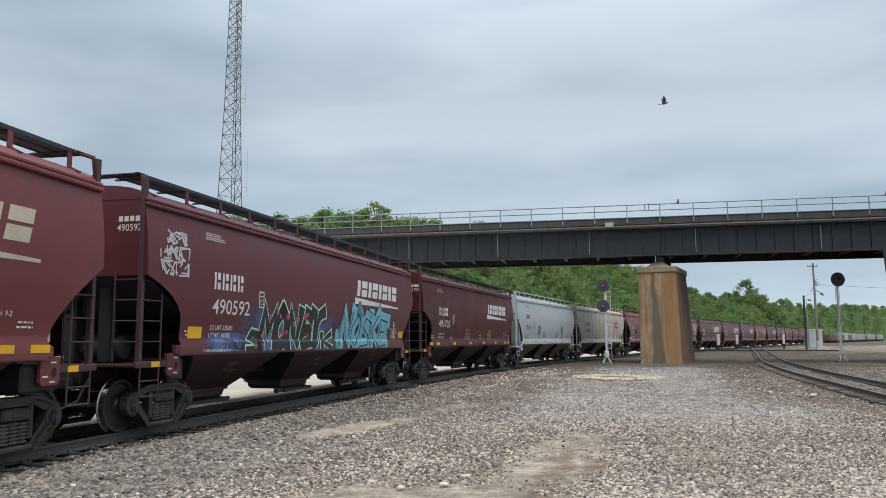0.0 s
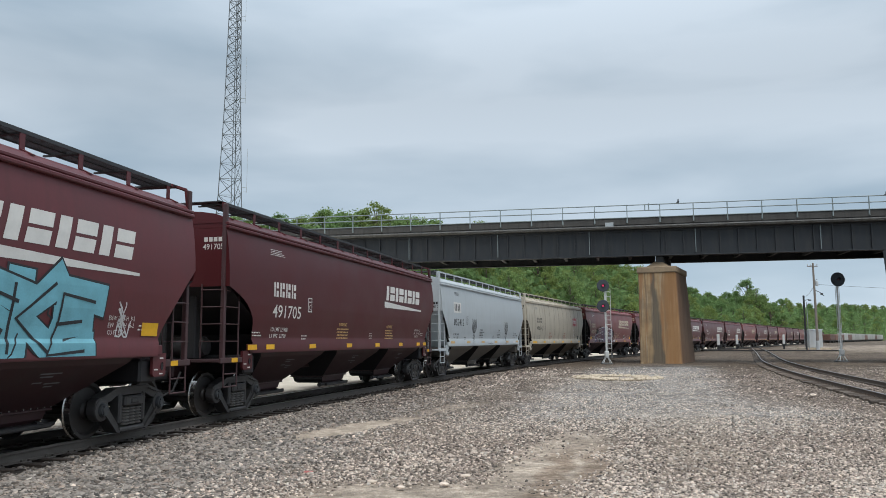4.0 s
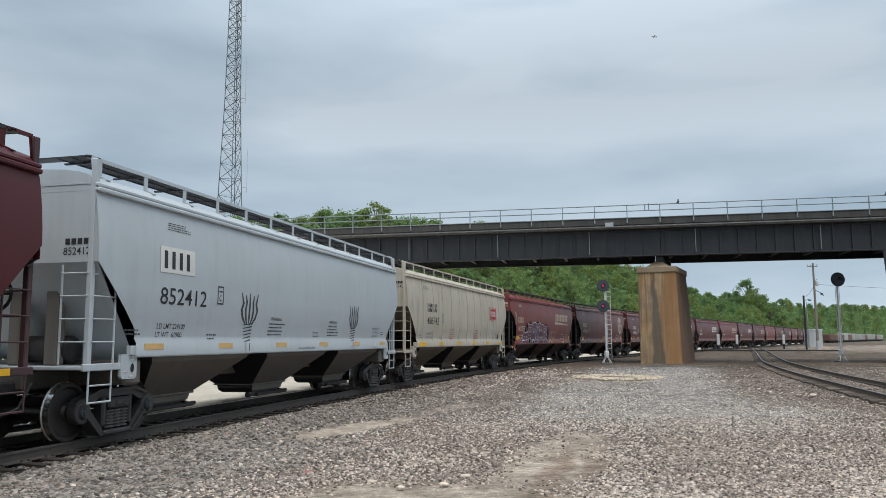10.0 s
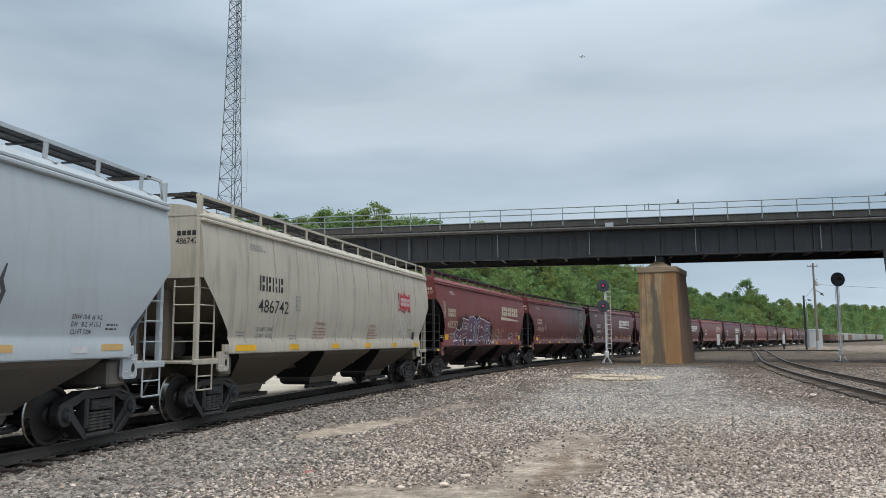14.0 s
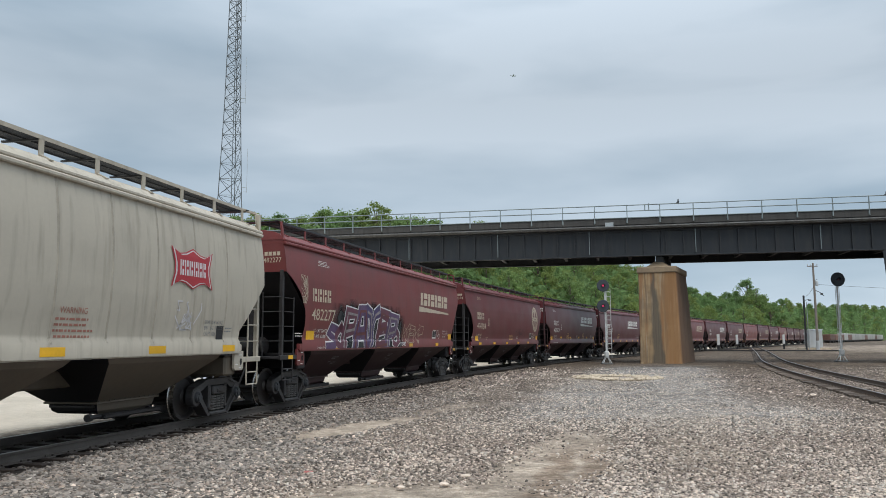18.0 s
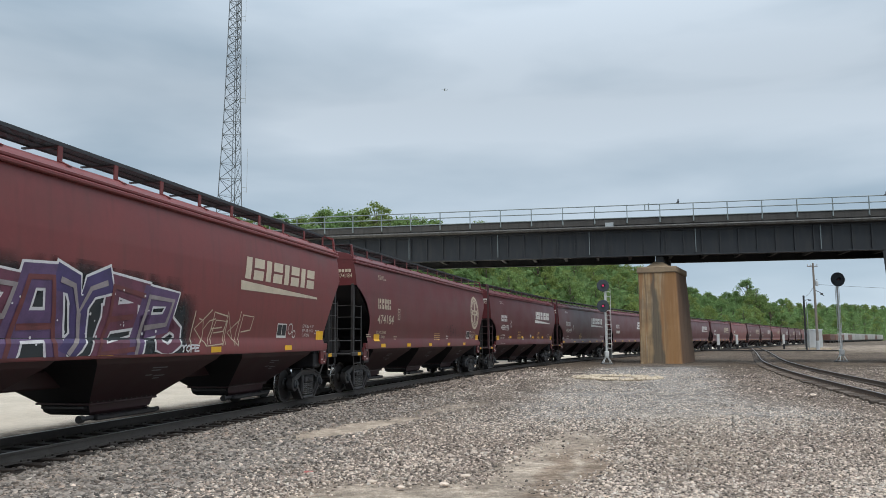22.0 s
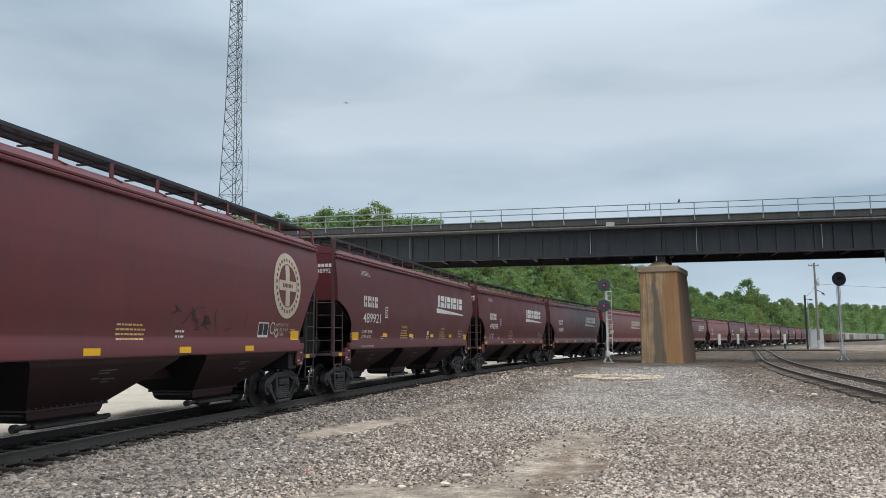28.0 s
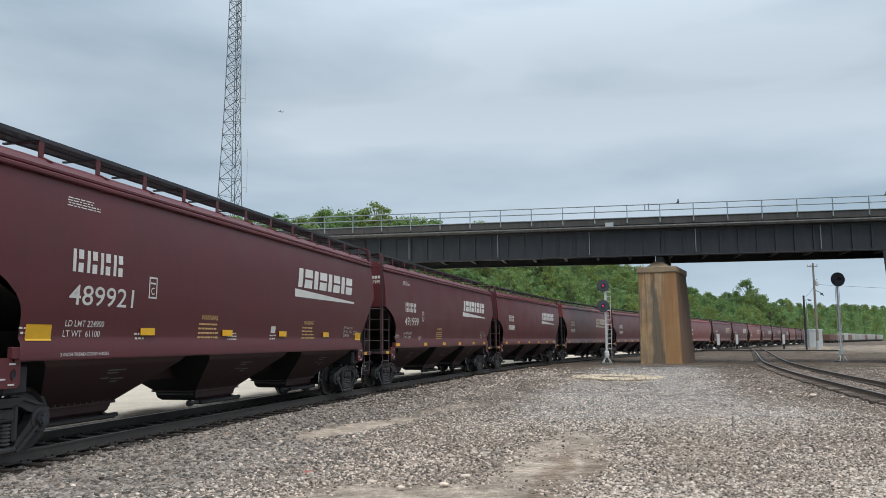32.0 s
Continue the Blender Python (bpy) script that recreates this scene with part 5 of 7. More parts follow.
def wedge_logo(car, x, z, w, h, material):
    """A slanted block emblem over a tapering wedge."""
    b = w * 0.95 / 4
    for i in range(4):
        glyph_block(car, "emblem", x + 0.18 + i * b, z + h * 0.34, b * 0.88, h * 0.66, material, 0.28)
    n = 8
    p = [(x + (w * 1.02) * i / n, z + q * (h * 0.27) * (1 - 0.75 * i / n)) for i in range(n + 1) for q in (0, 1)]
    on_hull(p, [(2 * i, 2 * i + 2, 2 * i + 3, 2 * i + 1) for i in range(n)], "wedge", material, car)


def reflectors(car, xs, z, material, big=None, h=0.12, w=0.42):
    for x in xs:
        m = Mesh()
        m.v = [(x + a * w / 2, -1.532, z + b * h / 2) for a, b in ((-1, -1), (1, -1), (1, 1), (-1, 1))]
        m.v += [(px, -1.52, pz) for px, _, pz in m.v]
        m.f = [(0, 1, 2, 3), (0, 4, 5, 1), (1, 5, 6, 2), (2, 6, 7, 3), (3, 7, 4, 0)]
        part("reflector", m, material, car)
    for x, z_ in big or ():
        bars(car, "reflector", material, [(x - 0.26, x + 0.26, z_ - 0.12, z_ + 0.12)], lift=0.014)


SPRAY_FORMS = [
    [[(0.05, 0.0), (0.12, 1.0), (0.9, 0.96), (0.82, 0.52), (0.2, 0.45)]],
    [[(0.0, 0.0), (0.26, 0.98), (0.74, 1.0), (1.0, -0.02)], [(0.2, 0.36), (0.86, 0.38)]],
    [[(-0.06, 0.98), (0.22, 0.92), (0.4, 0.55), (0.62, 0.9), (0.98, 1.0)], [(0.42, 0.52), (0.5, 0.2), (0.3, 0.0)]],
    [[(0.98, 0.9), (0.1, 1.0), (0.16, 0.5), (0.02, 0.0), (0.95, 0.06)], [(0.14, 0.5), (0.75, 0.56)]],
    [[(0.02, 0.0), (0.1, 1.05), (0.45, 0.5), (0.8, 0.0), (0.95, 1.08)]],
    [[(0.5, 1.0), (0.08, 0.62), (0.12, 0.2), (0.5, 0.0), (0.9, 0.35), (0.86, 0.75), (0.5, 1.0)]],
    [[(0.95, 0.88), (0.3, 1.05), (0.12, 0.72), (0.85, 0.40), (0.8, 0.06), (0.02, 0.0)]],
    [[(0.0, 0.0), (0.08, 1.06), (0.5, 0.42), (0.86, 1.02), (1.0, 0.0)]],
    [[(0.9, 0.86), (0.35, 1.02), (0.05, 0.5), (0.3, 0.0), (0.92, 0.1), (0.88, 0.48), (0.5, 0.46)]],
    [[(0.04, 1.0), (0.1, 0.0)], [(0.95, 1.06), (0.2, 0.5), (1.0, 0.0)]],
]


def ribbon(line, width, p, f, flare=1.2):
    """Adds a mitred band along a line of (x, z) points, cut short enough to follow the curved side."""
    n = len(line)
    sides = []
    for i, (x, z) in enumerate(line):
        a, b = Vector(line[max(0, i - 1)]), Vector(line[min(n - 1, i + 1)])
        d0 = (Vector((x, z)) - a).normalized() if i else (b - Vector((x, z))).normalized()
        d1 = (b - Vector((x, z))).normalized() if i < n - 1 else d0
        nr = Vector((-(d0.y + d1.y), d0.x + d1.x))
        nr = nr.normalized() if nr.length > 1e-3 else Vector((-d0.y, d0.x))
        k = 1.0 / max(0.72, nr.dot(Vector((-d0.y, d0.x))))
        w = width / 2 * k * (flare if i in (0, n - 1) else 1.0)
        ext = (-d0 if i == 0 else d1 if i == n - 1 else Vector((0, 0))) * width * 0.45
        c = Vector((x, z)) + ext
        sides.append((c + nr * w, c - nr * w))
    for (a0, b0), (a1, b1) in zip(sides, sides[1:]):
        m = max(1, int(max((a1 - a0).length, (b1 - b0).length) / 0.16))
        k = len(p)
        for q in range(m + 1):
            for u, v in ((a0, a1), (b0, b1)):
                c = u.lerp(v, q / m)
                p.append((c.x, max(1.395, c.y)))
        f += [(k + 2 * q, k + 2 * q + 1, k + 2 * q + 3, k + 2 * q + 2) for q in range(m)]


def graffiti(car, forms, x0, x1, z0, z1, width, rim, fills, edge, seed, lean=0.12, lift=0.009):
    """A spray-painted row of angular forms: a rim round each, then its fill."""
    rt = random.Random(seed)
    cell = (x1 - x0) / len(forms)
    for i, k in enumerate(forms):
        hgt, base = (z1 - z0) * rt.uniform(0.86, 1.02), z0 + rt.uniform(-0.03, 0.05) * (z1 - z0)
        tip = rt.uniform(-0.1, 0.1)
        lines = [[(x0 + i * cell + u * cell * 1.02 + (lean + tip) * v * (z1 - z0) - 0.06, base + v * hgt) for u, v in st] for st in SPRAY_FORMS[k]]
        for mat, wd, up, nm in ((edge, width + 2 * rim, 0.0, "spray_rim"), (fills[i % len(fills)], width, 0.003, "spray_fill")):
            if mat is None or (rim == 0 and nm == "spray_rim"):
                continue
            for q, ln in enumerate(lines):
                p, f = [], []
                ribbon(ln, wd, p, f)
                on_hull(p, f, nm, mat, car, lift + up + 0.0016 * (i % 3) + 0.0007 * q)


def spray_dots(car, x0, x1, z0, z1, count, r, material, seed, lift=0.019):
    rt = random.Random(seed)
    for i in range(count):
        cx, cz, rad = rt.uniform(x0, x1), rt.uniform(z0, z1), r * rt.uniform(0.6, 1.4)
        p = [(cx + rad * math.cos(a * 0.785) * rt.uniform(0.8, 1.1), max(1.40, cz + rad * math.sin(a * 0.785) * rt.uniform(0.8, 1.1))) for a in range(8)]
        on_hull(p, [tuple(range(8))], "spray_dot", material, car, lift)


def mist(car, x0, x1, z0, z1, material, seed, lift=0.005):
    """A soft-edged cloud of overspray, strongest in the middle."""
    rt = random.Random(seed)
    nx, nz = 26, 22
    p = [(x0 + (x1 - x0) * i / nx, z0 + (z1 - z0) * j / nz) for j in range(nz + 1) for i in range(nx + 1)]
    f = [(j * (nx + 1) + i, j * (nx + 1) + i + 1, (j + 1) * (nx + 1) + i + 1, (j + 1) * (nx + 1) + i) for j in range(nz) for i in range(nx)]
    ob = on_hull(p, f, "spray_mist", material, car, lift, split=False)
    at = ob.data.attributes.new("spray", "FLOAT", "POINT")
    tops = [rt.uniform(0.92, 1.12) for _ in range(nx + 1)]
    at.data.foreach_set("value", [min(1.0, 4 * min(i, nx - i) / nx) * min(1.0, max(0.0, (tops[i] - j / nz) * 3.2)) for j in range(nz + 1) for i in range(nx + 1)])


def mist_paint(name, col, least=0.55):
    """Thin spray: bare car paint shows between the fine droplets."""
    m = bpy.data.materials.new(name)
    m.use_nodes = True
    n, l = m.node_tree.nodes, m.node_tree.links
    p = n["Principled BSDF"]
    p.inputs["Base Color"].default_value = (*col, 1)
    p.inputs["Roughness"].default_value = 0.55
    a, t, co, mu, rr = n.new("ShaderNodeAttribute"), n.new("ShaderNodeTexNoise"), n.new("ShaderNodeTexCoord"), n.new("ShaderNodeMath"), n.new("ShaderNodeMapRange")
    a.attribute_name = "spray"
    t.inputs["Scale"].default_value, t.inputs["Detail"].default_value = 2.5, 6
    rr.inputs["From Min"].default_value, rr.inputs["From Max"].default_value, rr.inputs["To Min"].default_value = 0.3, 0.55, least
    l.new(co.outputs["Object"], t.inputs["Vector"])
    l.new(t.outputs["Fac"], rr.inputs["Value"])
    mu.operation = "MULTIPLY"
    l.new(a.outputs["Fac"], mu.inputs[0])
    l.new(rr.outputs[0], mu.inputs[1])
    l.new(mu.outputs[0], p.inputs["Alpha"])
    return m


MIST_BLUE = mist_paint("thin_blue_overspray", (0.10, 0.13, 0.30))
MIST_BLACK = mist_paint("thin_black_overspray", (0.018, 0.022, 0.024), 0.9)


def scribble(car, x0, x1, z0, z1, count, material, seed, thick=0.03):
    """A thin spray tag: angular unreadable strokes."""
    rt = random.Random(seed)
    p, f = [], []
    for i in range(count):
        ax, az = rt.uniform(x0, x1), rt.uniform(z0, z1)
        for _ in range(3):
            bx, bz = min(x1, max(x0, ax + rt.uniform(-0.2, 0.28))), min(z1, max(z0, az + rt.uniform(-0.35, 0.35)))
            d = Vector((bx - ax, bz - az))
            if d.length > 0.02:
                nrm = Vector((-d.y, d.x)).normalized() * thick / 2
                k = len(p)
                p += [(ax + nrm.x, az + nrm.y), (ax - nrm.x, az - nrm.y), (bx - nrm.x, bz - nrm.y), (bx + nrm.x, bz + nrm.y)]
                f.append((k, k + 1, k + 2, k + 3))
            ax, az = bx, bz
    on_hull(p, f, "spray_tag", material, car, 0.009)


def end_number(car, half, word, material, drop=0.0):
    p, f = TEXT[word]
    m = Mesh()
    x = -half + 0.024
    m.v = [(x, -0.86 - 0.52 * u, 3.82 - drop + 0.13 * v) for u, v in p]
    m.f = f
    part("end_number", m, material, car)
    q = Mesh()
    for i in range(4):
        q.box(x - 0.002, x, -0.89 - i * 0.12 - 0.09, -0.89 - i * 0.12, 4.00 - drop, 4.10 - drop)
    part("end_mark", q, material, car)


# where the front coupling of each car stands at the start, and its length
CARS = [(-36.4, 18.5, "red"), (-17.882, 18.6, "maroon"), (0.894, 18.4, "deep"), (19.36, 18.15, "white"), (37.495, 18.7, "tan"), (56.236, 19.4, "old"), (75.846, 19.2, "worn"), (95.211, 18.4, "maroon"), (113.585, 18.2, "maroon")]
order = ["maroon", "old", "maroon", "maroon", "red", "maroon", "maroon", "old", "maroon", "maroon", "maroon", "old", "maroon", "maroon", "red", "maroon", "maroon"]
for i, k in enumerate(order):
    CARS.append((131.725 + 18.11 * i, 18.1, k))
LABELS = {"worn": "worn maroon covered hopper car with a round cream seal, rolling", "deep": "deep maroon covered hopper car with yellow reflectors, rolling", "maroon": "maroon covered hopper car with black hopper slopes, rolling", "red": "faded red covered hopper car, rolling", "old": "oxide-red covered hopper car with black end cut-outs, rolling",
          "white": "pale grey covered hopper car with amber reflectors, rolling", "tan": "weathered cream covered hopper car with seamed sides, rolling"}
PAINT = {"worn": (MAROON_WORN, HOPPER_MAROON, BLACK_PAINT_AND_SHADE, DARK_STEEL, 0.55, False), "deep": (MAROON_DEEP, HOPPER_MAROON, BLACK_PAINT_AND_SHADE, LADDER_DARK, 0.6, False), "maroon": (MAROON, HOPPER_MAROON, BLACK_PAINT_AND_SHADE, LADDER_DARK, 0.6, False), "red": (BRICK_RED, HOPPER_MAROON, BLACK_PAINT_AND_SHADE, LADDER_DARK, 0.6, False), "old": (BRICK_RED, HOPPER_MAROON, BLACK_PAINT_AND_SHADE, DARK_STEEL, 0.55, False),
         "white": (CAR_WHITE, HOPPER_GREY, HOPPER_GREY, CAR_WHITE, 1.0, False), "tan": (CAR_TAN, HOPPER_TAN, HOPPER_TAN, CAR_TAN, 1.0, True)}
PLAIN, TRAIN = {}, []
for s0, L, kind in CARS:
    key = (kind, round(L, 1))
    if key not in PLAIN:
        pt, lo_, sl_, br_, cu_, st_ = PAINT[kind]
        PLAIN[key] = build_hopper(LABELS[kind], L, pt, lo_, sl_, br_, cu_, st_)
        TRAIN.append((PLAIN[key][0], s0, L, kind, PLAIN[key][1]))
    else:
        TRAIN.append((None, s0, L, kind, PLAIN[key][1]))
TRAIN = [(ob or copy_thing(PLAIN[kind, round(L, 1)][0], Matrix()), s0, L, kind, half) for ob, s0, L, kind, half in TRAIN]

# ---- lettering and paint on the near cars ----
def standard_marks(car, number, light, material, print_mat, half, logo_x, load=("LD LMT 225000", "LT WT  61000"), z0=0.0, mark=True, with_end=True, x=None, plate=True, load_x=0.0, shoes="", dims=("EXW 10-8  H  9-2", "EW   8-2  H 15-2", "CU FT 5204")):
    x = -half + 2.1 if x is None else x
    if mark:
        owner_mark(car, x + 0.03, 2.72 + z0, 1.32, 0.36, material)
    write(car, "number_lettering", number, x, x + 1.62, 2.20 + z0, 2.52 + z0, material)
    write(car, "load_lettering", load[0], x + load_x, x + load_x + 0.92, 1.86, 1.96, print_mat)
    write(car, "load_lettering", load[1], x + load_x - 0.03, x + load_x + 0.84, 1.70, 1.80, print_mat)
    small_print(car, print_mat, x - 0.95, x - 0.45, 1.72, 1.86, 2, 3)
    small_print(car, print_mat, x + 1.75, x + 2.15, 1.64, 1.80, 2, 4)
    small_print(car, print_mat, -half + 2.0, -half + 2.8, 3.74, 3.91, 4, 5)
    if plate:
        bars(car, "clearance_frame", print_mat, [(x + 2.05, x + 2.08, 2.42, 2.78), (x + 2.27, x + 2.30, 2.42, 2.78), (x + 2.05, x + 2.30, 2.76, 2.79), (x + 2.05, x + 2.30, 2.40, 2.43), (x + 2.10, x + 2.25, 2.66, 2.69)])
        write(car, "clearance_letter", "C", x + 2.12, x + 2.22, 2.47, 2.60, print_mat)
    if shoes:
        write(car, "shoe_lettering", shoes, -half + 2.0, -half + 3.15, 1.40, 1.455, print_mat)
    if logo_x is not None:
        wedge_logo(car, logo_x - 0.25, 2.78, 4.45, 0.78, material)
    write(car, "dimension_lettering", dims[0], half - 2.75, half - 2.0, 1.98, 2.06, print_mat)
    write(car, "dimension_lettering", dims[1], half - 2.75, half - 2.0, 1.86, 1.94, print_mat)
    write(car, "dimension_lettering", dims[2], half - 2.75, half - 2.25, 1.74, 1.82, print_mat)
    small_print(car, print_mat, half - 1.9, half - 1.45, 1.80, 1.94, 2, 6)
    if with_end:
        end_number(car, half, number, material, 0.15 if light or number == "486742" else 0.75)


def warning_block(car, x, material):
    write(car, "warning_lettering", "WARNING", x + 0.1, x + 0.75, 2.06, 2.16, material)
    small_print(car, material, x, x + 0.95, 1.66, 2.02, 4, int(x * 10) + 50)


lead, c0, c1, c2, c3, c4, c5, c6, c7 = [t[0] for t in TRAIN[:9]]
halves = [t[4] for t in TRAIN[:9]]
h = halves[0]
wedge_logo(lead, 2.5, 2.78, 4.45, 0.78, LETTER_CREAM)
reflectors(lead, [-5.5, -2.8, 0, 2.8, 5.2, 6.45, 7.2], 1.52, YELLOW)
write(lead, "dimension_lettering", "EXW 10-8  H  9-2", h - 2.75, h - 2.0, 1.98, 2.06, LETTER_WHITE)
small_print(lead, LETTER_WHITE, h - 1.9, h - 1.45, 1.80, 1.94, 2, 6)
scribble(lead, 5.2, 6.2, 1.8, 2.1, 5, SPRAY_BLACK, 8)

h = halves[1]
standard_marks(c0, "490592", True, LETTER_WHITE, LETTER_WHITE, h, 2.35, x=-h + 2.28, shoes="2 INCH HP COMP SHOES")
mist(c0, -5.3, 0.9, 1.40, 2.48, MIST_BLUE, 2)
mist(c0, -6.6, -4.6, 1.40, 1.85, MIST_BLUE, 3, 0.0056)
graffiti(c0, [7, 5, 4, 8, 2], -4.05, -0.45, 1.46, 2.42, 0.30, 0.045, [SPRAY_BLACK], SPRAY_MINT, 3)
graffiti(c0, [6], -4.7, -4.05, 1.42, 1.85, 0.16, 0.045, [SPRAY_BLACK], SPRAY_MINT, 4)
graffiti(c0, [9], -0.4, 0.3, 1.42, 1.85, 0.16, 0.045, [SPRAY_BLACK], SPRAY_MINT, 4)
spray_dots(c0, -4.4, 0.0, 1.48, 2.35, 20, 0.07, SPRAY_RED, 12)
graffiti(c0, [4, 5, 6, 9, 3], 1.0, 5.4, 1.46, 2.48, 0.44, 0.035, [SPRAY_CYAN], SPRAY_BLACK, 5, 0.2)
graffiti(c0, [4, 5, 6, 9, 3], 0.9, 5.3, 1.43, 2.43, 0.045, 0, [SPRAY_BLACK], None, 5, 0.2, lift=0.0165)
graffiti(c0, [9], 0.72, 1.1, 1.46, 1.9, 0.16, 0.03, [SPRAY_CYAN], SPRAY_BLACK, 6)
scribble(c0, 1.2, 5.4, 1.55, 2.2, 7, SPRAY_BLACK, 6, 0.03)
for k_, (a_, b_, z_) in enumerate(((-8.15, -7.35, 3.50), (-8.25, -7.25, 3.20), (-8.25, -7.30, 2.90))):
    scribble(c0, a_, b_, z_, z_ + 0.26, 11, SPRAY_WHITE, 30 + k_, 0.034)
scribble(c0, 6.1, 6.5, 1.7, 2.3, 7, SPRAY_WHITE, 9, 0.03)
scribble(c0, -5.9, -4.9, 1.44, 1.66, 7, SPRAY_BLACK, 10, 0.03)
reflectors(c0, [], 1.47, YELLOW, [(-h + 1.7, 1.80), (h - 1.5, 1.84)])

h = halves[2]
standard_marks(c1, "491705", True, LETTER_WHITE, LETTER_WHITE, h, 2.25, ("LD LMT 223300", "LT WT  62700"))
warning_block(c1, -2.2, ORANGE_REFL)
warning_block(c1, 2.2, ORANGE_REFL)
small_print(c1, LETTER_WHITE, 0.6, 0.95, 1.66, 1.9, 3, 14)
reflectors(c1, [-7.35, -6.45, -3.95, -1.2, 1.4, 4.0, 6.3, 7.2], 1.48, YELLOW)

h = halves[3]
x = -h + 1.78
bars(c2, "mark_patch", LETTER_WHITE, [(x - 0.04, x + 1.14, 2.92, 3.42)], 0.007, "white patch behind the owner's mark")
bars(c2, "owner_mark", LETTER_BLACK, [(x + 0.08 + i * 0.25, x + 0.19 + i * 0.25, 3.00, 3.34) for i in range(4)], 0.011)
standard_marks(c2, "852412", False, LETTER_BLACK, LETTER_DARK, h, None, ("LD LMT 224100", "LT WT  61900"), z0=0.12, mark=False, x=-6.62)
for cx in (-3.12, 3.76):
    for k in range(5):
        u = (k - 2) / 2
        line = [(cx + u * 0.16, 2.02), (cx + u * 0.30, 2.15), (cx + u * 0.37, 2.32), (cx + u * 0.30, 2.48 + 0.06 * (1 - abs(u))), (cx + u * 0.38, 2.68 - 0.05 * (k % 2))]
        p, f = [], []
        ribbon(line, 0.075, p, f, 0.4)
        on_hull(p, f, "sheaf_stalk", LETTER_DARK, c2, 0.006 + 0.0004 * k, "grey drawn plant stalk")
    for k in range(6):
        z, wd = 1.60 + k * 0.075, 0.16 + 0.012 * k
        on_hull([(cx - wd, z), (cx + wd, z + 0.04), (cx + wd, z + 0.072), (cx - wd, z + 0.022)], [(0, 1, 2, 3)], "sheaf_binding", LETTER_DARK, c2, 0.006)
    bars(c2, "sheaf_base", LETTER_DARK, [(cx - 0.10, cx - 0.07, 1.40, 1.58), (cx + 0.07, cx + 0.10, 1.40, 1.58)], 0.006)
for cx in (-2.1, 1.65):
    write(c2, "warning_lettering", "WARNING", cx + 0.1, cx + 0.7, 2.12, 2.20, LETTER_DARK)
    small_print(c2, LETTER_DARK, cx, cx + 0.95, 1.74, 2.08, 4, int(cx * 10) + 90)
small_print(c2, LETTER_GREY, 0.6, 1.1, 1.7, 1.9, 2, 33)
bars(c2, "label_sticker", SPRAY_WHITE, [(h - 2.75, h - 2.35, 1.44, 1.55)], 0.006, "small white label")
write(c2, "sill_lettering", "VENT CAR WHEN UNLOADING", -0.35, 0.75, 1.41, 1.465, LETTER_DARK)
reflectors(c2, [-6.7, -4.1, -1.35, 1.39, 4.1, 6.72], 1.53, ORANGE_REFL, h=0.11, w=0.6)

h = halves[4]
standard_marks(c3, "486742", False, LETTER_BLACK, LETTER_GREY, h, None, z0=0.1, x=-6.27)
cx, cz, rw, rh = 5.28, 3.06, 0.80, 0.34
for k, mt, lf in ((1.0, RED_SIGN, 0.022), (0.93, SPRAY_WHITE, 0.025), (0.87, RED_SIGN, 0.028)):
    pts = [(-1, 1.15), (-0.62, 0.82), (-0.35, 0.9), (0, 1.2), (0.35, 0.9), (0.62, 0.82), (1, 1.15), (0.86, 0.3), (0.86, -0.3), (1, -1.15), (0.62, -0.82), (0.35, -0.9), (0, -1.2), (-0.35, -0.9), (-0.62, -0.82), (-1, -1.15), (-0.86, -0.3), (-0.86, 0.3)]
    p = [(cx, cz)] + [(cx + a * rw * k, cz + b * rh * k) for a, b in pts]
    on_hull(p, [(0, i + 1, (i + 1) % 18 + 1) for i in range(18)], "shield_emblem", mt, c3, lf, "red shield emblem with a white border")
for i in range(6):
    glyph_block(c3, "shield_block", cx - 0.5 + i * 0.17, cz - 0.15, 0.135, 0.30, SPRAY_WHITE, 0.0, 0.031, 0.25)
for x in (-3.0, 1.4):
    warning_block(c3, x, RED_FADED)
scribble(c3, 4.6, 5.7, 1.85, 2.4, 9, SPRAY_WHITE, 21, 0.03)
bars(c3, "data_panel", LETTER_BLACK, [(6.45, 6.75, 1.66, 1.95)])
reflectors(c3, [-6.75], 1.47, YELLOW, h=0.14, w=0.95)
reflectors(c3, [-4.2, -1.4, 1.4, 4.2, 7.0], 1.47, YELLOW, h=0.14, w=0.55)

h = halves[5]
standard_marks(c4, "482277", True, LETTER_CREAM, LETTER_WHITE, h, 2.85, ("LD LMT 224000", "LT WT  62000"), dims=("EXW 10-8  H  9-8", "EW   8-8  H 15-0", "CU FT 5161"), x=-7.47, shoes="2 INCH HP COMP SHOES", plate=False, load_x=0.22)
for k_, (a_, b_, t_) in enumerate(((-6.2, -3.2, 2.75), (-5.4, -1.6, 2.92), (-3.4, 0.3, 2.85), (-1.6, 0.85, 2.55), (-5.5, 0.5, 2.7))):
    mist(c4, a_, b_, 1.40, t_, MIST_BLACK, 20 + k_, 0.0045 + 0.0006 * k_)
graffiti(c4, [6, 5], -6.3, -5.0, 1.43, 2.05, 0.22, 0.04, [SPRAY_PURPLE, SPRAY_MAUVE], SPRAY_WHITE, 13)
graffiti(c4, [0, 1, 2, 3, 0], -5.1, -0.2, 1.44, 2.60, 0.36, 0.042, [SPRAY_MAUVE, SPRAY_PURPLE, SPRAY_INDIGO], SPRAY_WHITE, 14)
graffiti(c4, [5], -0.5, 0.25, 1.46, 1.95, 0.2, 0.05, [SPRAY_MAUVE], SPRAY_WHITE, 15)
